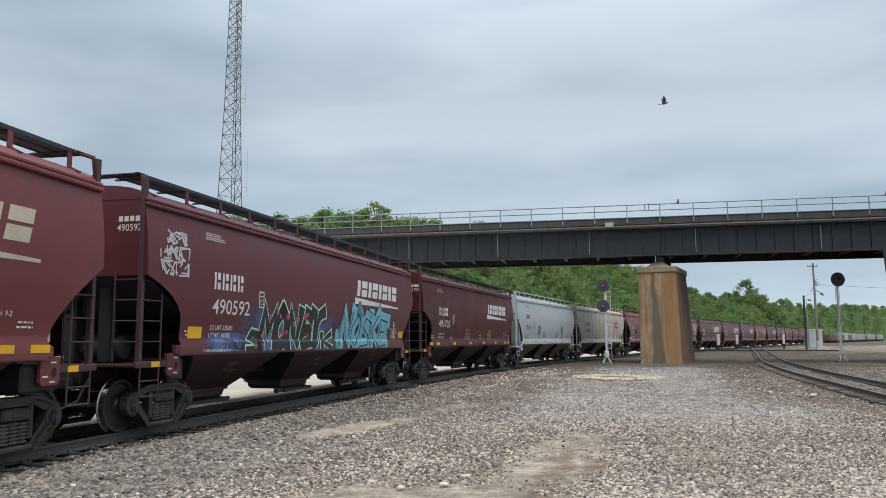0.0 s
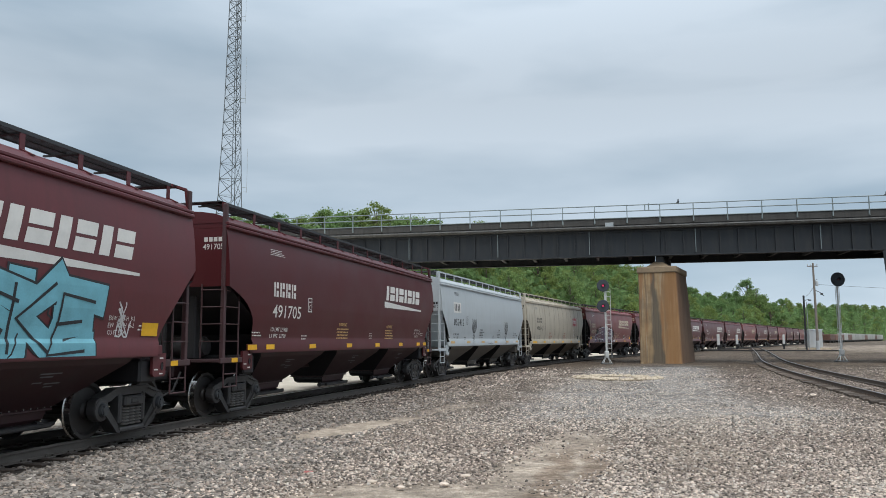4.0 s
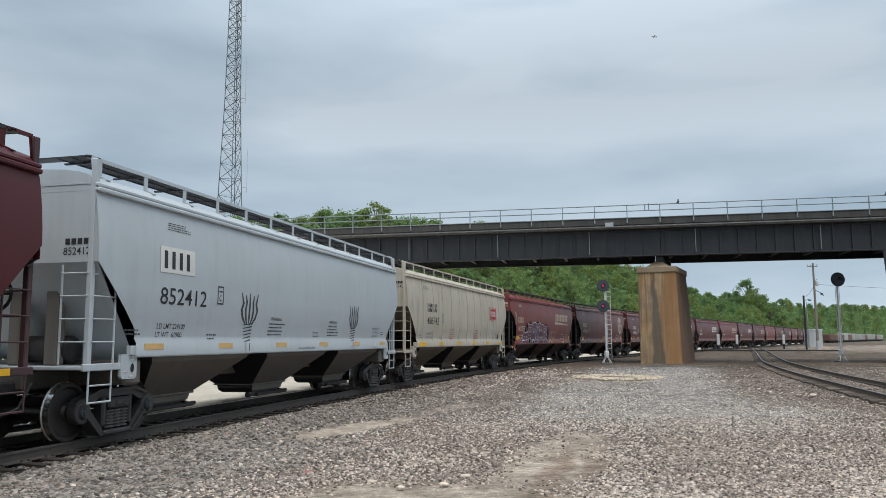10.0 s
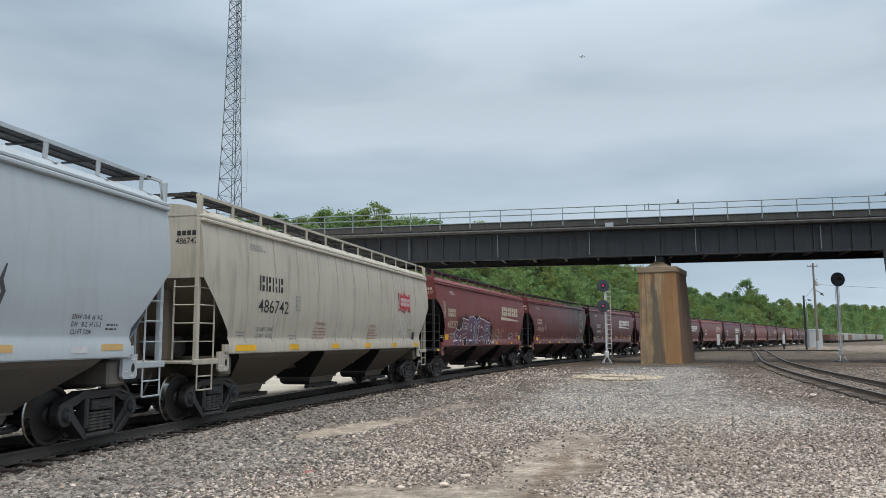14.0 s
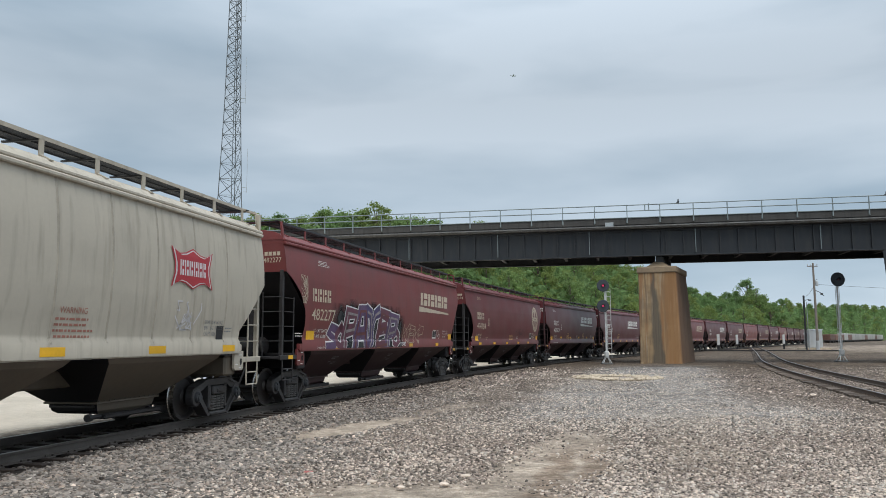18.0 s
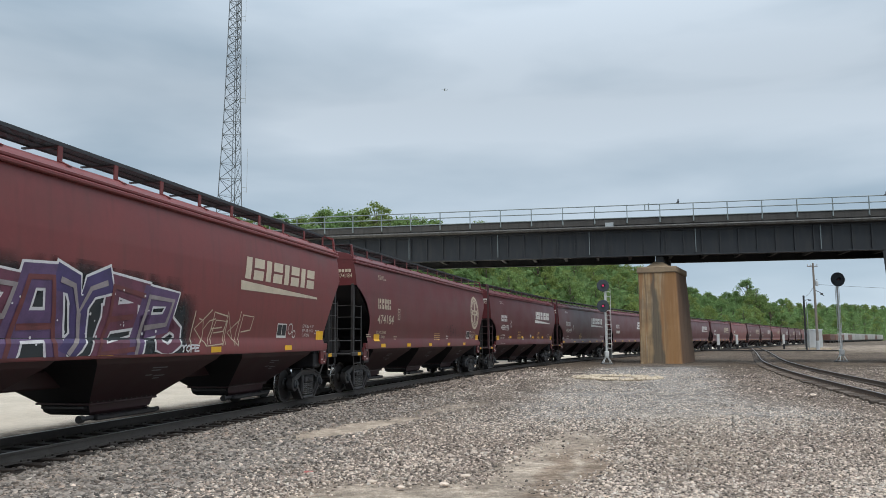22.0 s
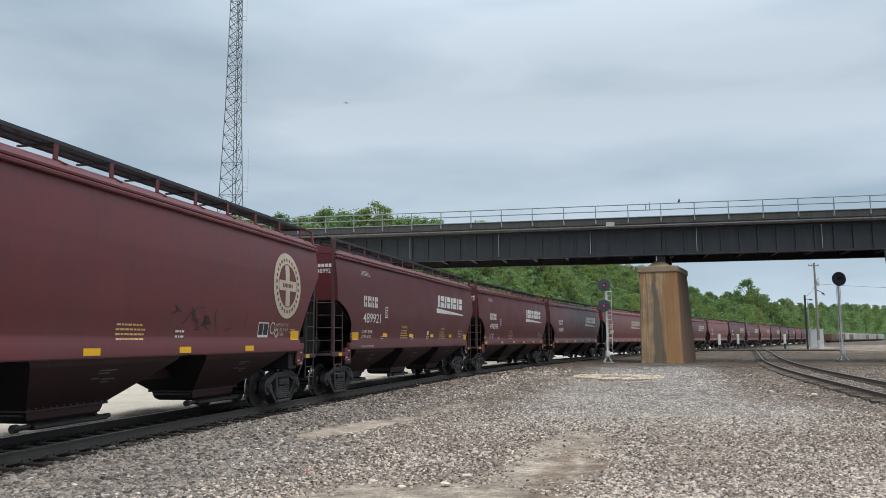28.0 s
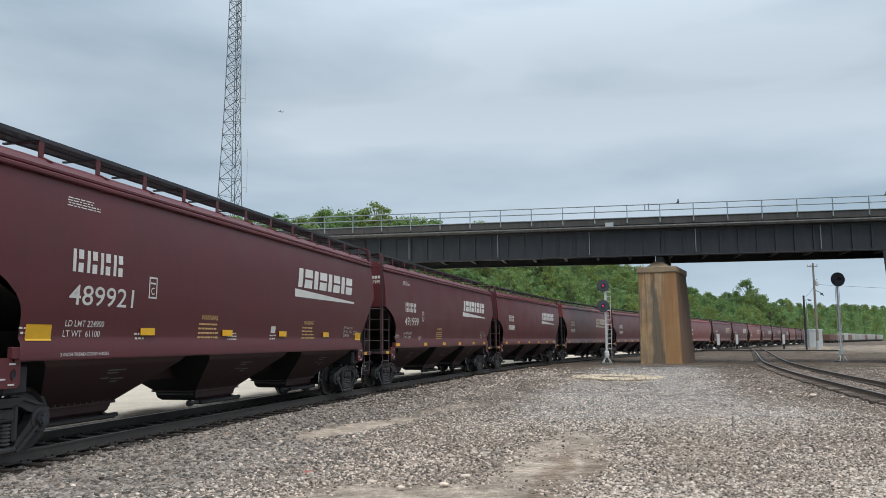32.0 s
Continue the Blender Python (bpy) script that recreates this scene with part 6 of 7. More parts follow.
graffiti(c4, [0, 1, 2, 3, 0], -5.12, -0.18, 1.42, 2.58, 0.08, 0, [SPRAY_GREY, SPRAY_RED_DULL], None, 14, lift=0.0175)
spray_dots(c4, -5.0, -0.2, 1.50, 2.5, 26, 0.022, SPRAY_WHITE, 18, 0.021)
graffiti(c4, [9, 3, 4, 0], 0.6, 3.3, 1.52, 2.28, 0.025, 0, [LETTER_CREAM], None, 16, 0.25)
graffiti(c4, [2, 0, 9], 0.8, 2.6, 1.56, 2.1, 0.022, 0, [LETTER_CREAM], None, 17, 0.3)
graffiti(c4, [2, 5, 0, 3], 0.35, 1.0, 1.42, 1.56, 0.03, 0, [SPRAY_WHITE], None, 18)
scribble(c4, -h + 0.85, -h + 1.25, 2.65, 3.4, 20, LETTER_CREAM, 17, 0.016)
reflectors(c4, [-5.6, -2.0, 1.65, 5.35], 1.45, YELLOW, [(-h + 1.55, 1.78), (h - 1.5, 1.78)])

h = halves[6]
standard_marks(c5, "474184", True, LETTER_CREAM, LETTER_CREAM, h, None, x=-7.05)
cx, cz, R = 6.74, 3.02, 0.84


def disc(car, cx, cz, r0, r1, material, lift, name="round_seal", label=""):
    n, k = 40, max(1, int((r1 - r0) / 0.09))
    radii = [r0 + (r1 - r0) * q / k for q in range(k + 1)]
    p = [(cx + r * math.cos(2 * math.pi * i / n), cz + r * math.sin(2 * math.pi * i / n)) for i in range(n) for r in radii]
    on_hull(p, [(i * (k + 1) + q, i * (k + 1) + q + 1, (i + 1) % n * (k + 1) + q + 1, (i + 1) % n * (k + 1) + q) for i in range(n) for q in range(k)], name, material, car, lift, label)


disc(c5, cx, cz, 0.001, R, LETTER_CREAM, 0.006, label="faded round cream seal with a cross")
for i in range(26):
    a = 2 * math.pi * (i + 0.5) / 26
    bars(c5, "seal_block", MAROON_WORN, [(cx + 0.67 * math.cos(a) - 0.04, cx + 0.67 * math.cos(a) + 0.04, cz + 0.67 * math.sin(a) - 0.04, cz + 0.67 * math.sin(a) + 0.04)], 0.0095)
disc(c5, cx, cz, 0.53, 0.555, MAROON_WORN, 0.0095, "seal_ring")
for ax, az in ((-1, -1), (1, -1), (1, 1), (-1, 1)):
    on_hull([(cx + ax * 0.13, cz + az * 0.13), (cx + ax * 0.52, cz + az * 0.13), (cx + ax * 0.40, cz + az * 0.40), (cx + ax * 0.13, cz + az * 0.52)], [(0, 1, 2, 3)], "seal_quarter", MAROON_WORN, c5, 0.0095)
for i in range(7):
    bars(c5, "seal_bar", MAROON_WORN, [(cx - 0.3 + i * 0.09, cx - 0.24 + i * 0.09, cz - 0.05, cz + 0.05)], 0.0097)
small_print(c5, ORANGE_REFL, -0.2, 0.7, 1.62, 1.95, 4, 61)
small_print(c5, LETTER_WHITE, 1.6, 2.0, 1.66, 1.86, 2, 62)
for car, x in ((c4, halves[5] - 4.35), (c5, 5.2)):
    bars(car, "data_panel", LETTER_WHITE, [(x, x + 0.56, 1.70, 2.06)], 0.006, "black data panel with a white frame")
    bars(car, "panel_field", LETTER_BLACK, [(x + 0.03, x + 0.26, 1.76, 2.03), (x + 0.29, x + 0.53, 1.76, 2.03)], 0.009)
    disc(car, x + 0.80, 1.93, 0.12, 0.145, LETTER_WHITE, 0.006, "round_mark")
    disc(car, x + 1.05, 1.80, 0.08, 0.105, LETTER_WHITE, 0.006, "round_mark")
scribble(c5, 1.2, 4.6, 1.85, 2.3, 12, SPRAY_BLACK, 63, 0.018)
reflectors(c5, [-6.4, -3.6, -0.8, 2.0, 4.75], 1.45, YELLOW, [(-h + 1.9, 1.72), (h - 1.55, 1.76)])

h = halves[7]
standard_marks(c6, "489921", True, LETTER_WHITE, LETTER_WHITE, h, 2.25, ("LD LMT 224900", "LT WT  61100"), shoes="2 INCH TREAD COND SHOES")
warning_block(c6, -2.6, ORANGE_REFL)
warning_block(c6, 2.6, ORANGE_REFL)
small_print(c6, LETTER_WHITE, -1.4, -0.9, 1.64, 1.82, 3, 71)
bars(c6, "data_panel", LETTER_WHITE, [(0.75, 1.0, 1.82, 1.98)])
small_print(c6, LETTER_WHITE, 0.7, 1.1, 1.64, 1.8, 2, 72)
reflectors(c6, [-4.3, -1.4, 1.4, 4.3], 1.80, YELLOW, [(-h + 1.55, 1.76), (h - 1.45, 1.76)], h=0.13)

h = halves[8]
standard_marks(c7, "491999", True, LETTER_WHITE, LETTER_WHITE, h, 2.25)
reflectors(c7, [-7.0, -3.7, -1.0, 1.6, 4.2, 6.5], 1.47, YELLOW)
warning_block(c7, -2.2, ORANGE_REFL)
for i, (car, s0, L, kind, hf) in enumerate(TRAIN[9:20]):
    owner_mark(car, -hf + 2.3, 2.76, 1.2, 0.36, LETTER_CREAM if kind == "old" else LETTER_WHITE)
    bars(car, "number_blocks", LETTER_WHITE, [(-hf + 2.3 + k * 0.23, -hf + 2.46 + k * 0.23, 2.24, 2.52) for k in range(6)])
    if kind != "red":
        wedge_logo(car, 2.5, 2.76, 3.9, 0.78, LETTER_CREAM if i % 2 else LETTER_WHITE)
    reflectors(car, [-6.5, -3.7, -1.0, 1.6, 4.2, 6.5], 1.47, YELLOW)

# ================= signals, poles, cabinet =================
def build_signal(x, y, height, heads, lit, label, target=0.445, side=1.0):
    sg = thing("railway_signal", label, "railway signal", Matrix.Translation((x, y, 0)), group="trackside signals")
    part("base", Mesh().cbox(-0.4, 0.4, -0.4, 0.4, -0.1, 0.12, 0.03), DECK, sg, "low concrete footing")
    ft = Mesh()
    for a in (-1, 1):
        for b in (-1, 1):
            ft.bar((a * 0.3, b * 0.3, 0.1), (a * 0.11, b * 0.11, 0.5), 0.045, 0.045)
    ft.cbox(-0.16, 0.16, -0.16, 0.16, 0.48, 0.55, 0.02)
    part("foot_frame", ft, ALUMINIUM, sg)
    part("junction_box", Mesh().cbox(-0.15, 0.15, -0.24, 0.10, 0.55, 0.98, 0.03), ALUMINIUM, sg)
    part("mast", Mesh().tube((0, 0, 0.55), (0, 0, height), 0.07, n=14), ALUMINIUM, sg, smooth=True)
    l0, l1, back = 0.15, 0.45, 0.2 + 0.4 * (1 - side)
    ld = Mesh().tube((l0, back, 0.5), (l0, back, height - 0.3), 0.02, n=6).tube((l1, back, 0.5), (l1, back, height - 0.3), 0.02, n=6)
    z = 1.2
    while z < height - 0.4:
        ld.tube((l0, back, z), (l1, back, z), 0.016, n=5)
        z += 0.36
    for z in (2.0, height * 0.55, height - 0.6):
        ld.bar((0, 0, z), (l1, back, z), 0.03, 0.03)
    part("ladder", ld, ALUMINIUM, sg, "narrow service ladder")
    for z, dx in heads:
        hd = part("target", Mesh().lathe([(0.0, -0.14), (target - 0.015, -0.14), (target, -0.12), (target, -0.10), (target - 0.015, -0.09), (0.0, -0.09)], "y", 40, Matrix.Translation((dx, -0.05, z))), TARGET_BLACK, sg, "round flat black target")
        part("lamp_case", Mesh().cbox(dx - 0.16, dx + 0.16, -0.13, 0.28, z - 0.18, z + 0.18, 0.04).bar((dx, 0.1, z), (0, 0, z), 0.06, 0.06), TARGET_BLACK, hd)
        part("lens", Mesh().lathe([(0, -0.17), (0.055, -0.165), (0.08, -0.15), (0.08, -0.13)], "y", 20, Matrix.Translation((dx, -0.05, z))), RED_LAMP if lit else DIM_LENS, hd, "lit red lens" if lit else "dark lens", smooth=True)
        hood = Mesh()
        for i in range(13):
            a0, a1 = math.radians(-20 + i * 220 / 13), math.radians(-20 + (i + 1) * 220 / 13)
            q = [(dx + 0.13 * math.cos(a), yy, z + 0.13 * math.sin(a)) for a in (a0, a1) for yy in (-0.15, -0.42)]
            hood.add(q, [(0, 1, 3, 2)])
        part("hood", hood, TARGET_BLACK, hd)
    return sg


build_signal(12.40, 59.5, 6.1, [(5.97, -0.16), (4.41, -0.2)], True, "silver mast signal with two round black targets lit red", 0.47)
build_signal(31.32, 61.6, 6.5, [(6.5, 0.02)], False, "silver mast signal with one round black target", 0.56, 0.0)

pole = thing("utility_pole", "grey wooden utility pole with a crossarm and transformer", "utility pole", Matrix.Translation((63.0, 131.5, 0)))
part("shaft", Mesh().tube((0, 0, -0.3), (0, 0, 14.6), 0.24, 0.15, 12), POLE_WOOD, pole, smooth=True)
part("crossarm", Mesh().cbox(-1.1, 0.7, -0.2, -0.08, 14.0, 14.15, 0.02), POLE_WOOD, pole)
ins = Mesh()
for x in (-1.0, -0.5, 0.6):
    ins.lathe([(0, 0.3), (0.07, 0.28), (0.09, 0.15), (0.05, 0.12), (0.05, 0)], "z", 10, Matrix.Translation((x, -0.14, 14.15)))
part("insulators", ins, CABINET, pole)
part("transformer", Mesh().lathe([(0, 0), (0.21, 0.0), (0.23, 0.08), (0.23, 0.8), (0.19, 0.9), (0, 0.94)], "z", 16, Matrix.Translation((0.42, -0.1, 10.7))), CABINET, pole, smooth=True)
part("brackets", Mesh().path([(0.1, 0, 10.0), (0.9, -0.1, 9.6), (1.5, -0.1, 9.0)], 0.05).path([(0.1, 0, 11.6), (0.6, -0.1, 11.9)], 0.04).cbox(1.0, 1.35, -0.2, 0.1, 9.2, 9.5, 0.05), POST_DARK, pole)
part("base_wrap", Mesh().lathe([(0.27, 0.0), (0.27, 1.5)], "z", 12), CABINET, pole)

dpost = thing("steel_post", "plain dark steel post with a small lamp arm", "post", Matrix.Translation((61.4, 132.2, 0)))
part("shaft", Mesh().cbox(-0.13, 0.13, -0.13, 0.13, -0.2, 9.15, 0.03), POST_DARK, dpost)
part("lamp_arm", Mesh().path([(0.1, 0, 8.3), (0.9, -0.1, 8.5)], 0.04).cbox(0.7, 1.2, -0.25, 0.05, 8.25, 8.45, 0.05), POST_DARK, dpost)
part("conduit", Mesh().tube((0.45, 0, 0), (0.45, 0, 8.0), 0.06), GALV, dpost)

cab = thing("equipment_cabinet", "large silver aluminium signal equipment cabinet on a pad", "cabinet", Matrix.Translation((63.6, 134.2, 0)))
part("body", Mesh().cbox(-1.15, 1.15, -0.9, 0.9, 0.3, 3.3, 0.05), CABINET, cab)
for x in (-0.57, 0.57):
    part("door", Mesh().cbox(x - 0.53, x + 0.53, -0.94, -0.905, 0.4, 3.2, 0.02), CABINET, cab)
part("roof", Mesh().cbox(-1.25, 1.25, -1.0, 1.0, 3.3, 3.42, 0.04), CABINET, cab)
part("pad", Mesh().cbox(-2.3, 2.0, -2.0, 1.4, -0.1, 0.3, 0.03), PALE_BLOCK, cab, "pale concrete pad")

# overhead wires from the pole
wire = thing("overhead_wires", "thin dark overhead wires sagging from the utility pole", "cable")
for z0, x1, y1, z1, sag in ((11.0, 110, 118, 9.3, 0.8), (11.2, 61.4, 132.2, 8.9, 0.5)):
    pts = [Vector((63.2 + (x1 - 63.2) * t, 131.5 + (y1 - 131.5) * t, z0 + (z1 - z0) * t - sag * 4 * t * (1 - t))) for t in np.linspace(0, 1, 14)]
    part("wire", Mesh().path(pts, 0.025, 4), POST_DARK, wire)

marker = thing("marker_post", "short white marker post beside the track", "marker post", Matrix.Translation((43.7, 124.2, 0)), group="white marker posts")
part("shaft", Mesh().cbox(-0.22, 0.22, -0.08, 0.08, 0.9, 2.6, 0.03), ALUMINIUM, marker)
part("foot", Mesh().cbox(-0.16, 0.16, -0.1, 0.1, -0.1, 0.9, 0.02), POST_DARK, marker)
for x, y in ((52.2, 138.9), (61.0, 140.0)):
    copy_thing(marker, Matrix.Translation((x, y, 0)))

edge = thing("stored_rail", "long rusty spare rail lying across the yard", "rail", Matrix.Translation((45.5, 118.3, 0)) @ Matrix.Rotation(math.atan2(-5.8, 13.1), 4, "Z"))
part("rail", Mesh().cbox(-9.5, 13.0, -0.08, 0.08, 0.0, 0.2, 0.03), DARK_STEEL, edge)

# concrete ring of pale rubble in the lane
slab = thing("rubble_patch", "low oval patch of pale crushed limestone", "rubble")
pm = Mesh()
rt = random.Random(4)
for i in range(300):
    a, r = rt.uniform(0, 6.28), rt.uniform(0.15, 1.0) ** 0.5
    x, y, s_ = 8.5 + 2.2 * r * math.cos(a), 38.6 + 2.8 * r * math.sin(a), rt.uniform(0.04, 0.11)
    pm.cbox(-s_, s_, -s_ * 0.8, s_ * 0.8, -0.02, s_ * 0.6, 0.02, Matrix.Translation((x, y, 0)) @ Matrix.Rotation(rt.uniform(0, 3), 4, "Z"))
part("rubble", pm, PALE_BLOCK, slab)["kind"] = "stuff"


def rock(name, label, category, x, y, s, material, seed, flat=0.6):
    rt = random.Random(seed)
    bm = bmesh.new()
    bmesh.ops.create_icosphere(bm, subdivisions=2, radius=1)
    for v in bm.verts:
        k = 1 + 0.28 * noise.noise(v.co * 1.4 + Vector((seed, 0, 0))) + rt.uniform(-0.05, 0.05)
        v.co = Vector((v.co.x * s * k * 1.3, v.co.y * s * k, v.co.z * s * k * flat))
    me = bpy.data.meshes.new(name)
    bm.to_mesh(me)
    bm.free()
    me.materials.append(material)
    ob = new(name, me)
    ob.matrix_basis = Matrix.Translation((x, y, s * flat * 0.3)) @ Matrix.Rotation(rt.uniform(0, 6), 4, "Z")
    return tagged(ob, label, category, "pale loose rocks")


for i, (x, y, s) in enumerate(((12.1, 25.8, 0.22), (11.4, 27.5, 0.16), (11.7, 29.2, 0.13), (-3.94, 10.26, 0.10), (-3.3, 10.55, 0.08), (-0.95, 10.5, 0.13), (-0.55, 10.1, 0.11), (0.0, 10.3, 0.13), (0.3, 10.9, 0.12), (1.0, 12.2, 0.08), (2.6, 10.8, 0.10), (3.2, 12.6, 0.09), (4.5, 11.5, 0.08), (1.7, 15.6, 0.1), (0.9, 17.2, 0.11), (12.6, 24.9, 0.10))):
    rock("rock", "pale limestone rock lying on the gravel", "rock", x, y, s * 0.42, STONE, 20 + i, 0.45)
litter = rock("litter", "crumpled scrap of faded red plastic on the gravel", "litter", -1.92, 11.22, 0.07, RED_LITTER, 77, 0.4)

# ================= lattice tower =================
tower = thing("radio_tower", "tall grey steel lattice radio tower", "tower", Matrix.Translation((-60.95, 220, 0)))


def tower_half(z):
    return float(np.interp(z, [0, 41.5, 70, 103, 125], [6.6, 3.42, 2.35, 1.70, 1.5]))


legs = [(math.cos(a), math.sin(a)) for a in (math.radians(205), math.radians(335), math.radians(90))]
zs = [0.0]
while zs[-1] < 122:
    zs.append(zs[-1] + max(2.6, tower_half(zs[-1]) * 1.45))
for lx, ly in legs:
    lg = Mesh()
    for a in zs:
        lg.v += [(lx * tower_half(a) * 1.1 + 0.125 * math.cos(k * 1.0472), ly * tower_half(a) * 1.1 + 0.125 * math.sin(k * 1.0472), a) for k in range(6)]
    lg.f += [(i * 6 + k, i * 6 + (k + 1) % 6, i * 6 + 6 + (k + 1) % 6, i * 6 + 6 + k) for i in range(len(zs) - 1) for k in range(6)]
    part("leg", lg, TOWER_STEEL, tower)
for i in range(3):
    (ax, ay), (bx, by) = legs[i], legs[(i + 1) % 3]
    br = Mesh()
    for a, b in zip(zs, zs[1:]):
        p, q = tower_half(a) * 1.1, tower_half(b) * 1.1
        br.bar((ax * p, ay * p, a), (bx * q, by * q, b), 0.11, 0.11).bar((bx * p, by * p, a), (ax * q, ay * q, b), 0.11, 0.11).bar((ax * p, ay * p, a), (bx * p, by * p, a), 0.10, 0.10)
    part("bracing", br, TOWER_STEEL, tower)
part("cable_run", Mesh().bar((0.1, -0.6, 0), (0.3, -0.4, 122), 0.22, 0.1), TOWER_STEEL, tower)
for z, hgt in ((44.5, 13), (71, 14), (96, 14)):
    x = tower_half(z) + 1.1
    part("whip_antenna", Mesh().tube((x, 0, z), (x, 0, z + hgt), 0.07, 0.04, 6).bar((tower_half(z) * 0.9, 0, z + 0.3), (x, 0, z + 0.3), 0.1, 0.1).bar((tower_half(z) * 0.9, 0, z + 1.6), (x, 0, z + 1.6), 0.1, 0.1), CABINET, tower, "thin whip antenna")

# ================= woods =================
def leaf_mesh(seed, height, spread, count, leaf, material, low=0.25):
    """A crown of many small leaf clumps grouped on limbs, uneven with gaps."""
    rr = np.random.RandomState(seed)
    blobs = []
    for i in range(rr.randint(30, 40)):
        a, t = rr.rand() * 6.28, low + (1 - low) * rr.rand() ** 0.9
        rad = spread * max(0.15, 1 - ((t - 0.5) * 1.7) ** 2) * (0.25 + 0.75 * rr.rand() ** 0.6)
        blobs.append((rad * math.cos(a), rad * math.sin(a), height * t * 0.95, spread * (0.16 + 0.20 * rr.rand())))
    blobs.append((0, 0, height * 0.92, spread * 0.25))
    b = np.array(blobs)
    k = rr.randint(0, len(b), count)
    d = rr.randn(count, 3)
    d /= np.linalg.norm(d, axis=1)[:, None]
    c = b[k, :3] + d * (b[k, 3] * (0.2 + 1.1 * rr.rand(count) ** 1.2))[:, None] * np.array([1, 1, 0.75])
    u = rr.randn(count, 3)
    u /= np.linalg.norm(u, axis=1)[:, None]
    w = np.cross(u, d + 0.5 * rr.randn(count, 3))
    w /= np.linalg.norm(w, axis=1)[:, None] + 1e-6
    s = (leaf * (0.6 + 0.8 * rr.rand(count)))[:, None]
    v = np.stack([c - u * s, c + w * s * 0.6, c + u * s, c - w * s * 0.6], 1).reshape(-1, 3)
    me = bpy.data.meshes.new("crown")
    me.from_pydata(v.tolist(), [], np.arange(len(v)).reshape(-1, 4).tolist())
    me.materials.append(material)
    return me, b


TREE_KINDS = []
for i, (mt, hgt, spr, cnt) in enumerate(((LEAF_A, 10, 3.8, 2700), (LEAF_B, 10.5, 4.0, 2700), (LEAF_C, 9.5, 3.8, 2600), (LEAF_A, 9, 3.7, 2500), (LEAF_B, 10, 3.6, 2500), (LEAF_C, 11, 3.9, 2700))):
    cr, blobs = leaf_mesh(40 + i, hgt, spr, cnt, 0.205, mt)
    tm = Mesh().tube((0, 0, -1.5), (0.1, 0, hgt * 0.45), 0.24, 0.14, 7).tube((0.1, 0, hgt * 0.45), (0, 0.1, hgt * 0.88), 0.14, 0.04, 6)
    for bx, by, bz, _ in blobs[::2]:
        tm.tube((0.05, 0, bz * 0.55), (bx * 0.85, by * 0.85, bz), 0.08, 0.025, 5)
    TREE_KINDS.append((cr, tm.data("trunk", BARK), hgt))
rt = random.Random(11)
TREE_LABELS = ["spring-green broadleaf tree on the wooded bluff", "deep green broadleaf tree on the wooded bluff", "yellow-green broadleaf tree on the wooded bluff"]
n_tree = 0
for row in range(9):
    q = 0.68 + row * 0.045
    az = -0.36 + rt.uniform(0, 0.03)
    while az < 0.56:
        rc = float(np.interp(az, CREST_AZ, CREST_R))
        r = rc * (q + rt.uniform(-0.02, 0.02))
        x, y = r * math.sin(az), r * math.cos(az)
        k = rt.randrange(6)
        cr, tm, hgt = TREE_KINDS[k]
        sc = (rt.uniform(0.68, 1.0) if row < 6 else rt.uniform(0.86, 0.96)) * (1.0 if r < 600 else 1.2)
        if row > 5 and r < 330:
            sc = rt.uniform(0.90, 1.0) * 9.3 / hgt
        skip = (row > 7 and rt.random() < 0.06)
        if not skip:
            zt = float(hill(np.array([az]), np.array([r]))[0])
            tr = thing("tree", TREE_LABELS[(0, 1, 2, 0, 1, 2)[k]], "tree", Matrix.Translation((x, y, zt)) @ Matrix.Rotation(rt.uniform(0, 6.28), 4, "Z") @ Matrix.Diagonal((sc, sc, sc * rt.uniform(0.93, 1.05), 1)), "trees of the wooded bluff")
            part("trunk", tm, None, tr)
            part("crown", cr, None, tr)
            n_tree += 1
        az += (5.2 if r < 330 and row < 6 else 3.7 if r < 330 else 6.4 if r < 600 else 9.5) * rt.uniform(0.8, 1.3) / r

for az, r, wide, tall, k in ((0.374, 418, 1.9, 1.72, 4), (0.384, 414, 1.8, 1.62, 0), (0.398, 420, 1.9, 1.35, 1), (0.409, 424, 1.8, 1.2, 4)):
    zt = float(hill(np.array([az]), np.array([float(r)]))[0])
    tr = thing("tree", "tall round-topped green tree standing above the bluff", "tree", Matrix.Translation((r * math.sin(az), r * math.cos(az), zt)) @ Matrix.Rotation(az * 90, 4, "Z") @ Matrix.Diagonal((wide, wide, tall, 1)), "trees of the wooded bluff")
    part("trunk", TREE_KINDS[k][1], None, tr)
    part("crown", TREE_KINDS[k][0], None, tr)

# understorey that closes the gaps between the trunks
rr = np.random.RandomState(8)
n = 78000
u_az = -0.40 + 0.98 * rr.rand(n)
u_rc = np.interp(u_az, CREST_AZ, CREST_R)
u_r = u_rc * (0.60 + 0.40 * rr.rand(n))
u_z = hill(u_az, u_r) + 6.2 * rr.rand(n) ** 1.2
c = np.column_stack([u_r * np.sin(u_az), u_r * np.cos(u_az), u_z])
d = rr.randn(n, 3)
d /= np.linalg.norm(d, axis=1)[:, None]
e = np.cross(d, rr.randn(n, 3))
e /= np.linalg.norm(e, axis=1)[:, None]
s = ((0.35 + 0.5 * rr.rand(n)) * (0.75 + u_r / 900))[:, None]
v = np.stack([c - d * s, c + e * s * 0.7, c + d * s, c - e * s * 0.7], 1).reshape(-1, 3)
um = bpy.data.meshes.new("understorey")
um.from_pydata(v.tolist(), [], np.arange(4 * n).reshape(-1, 4).tolist())
um.materials.append(LEAF_B)
tagged(new("understorey", um), "tangled green undergrowth covering the bluff", "undergrowth", kind="stuff")

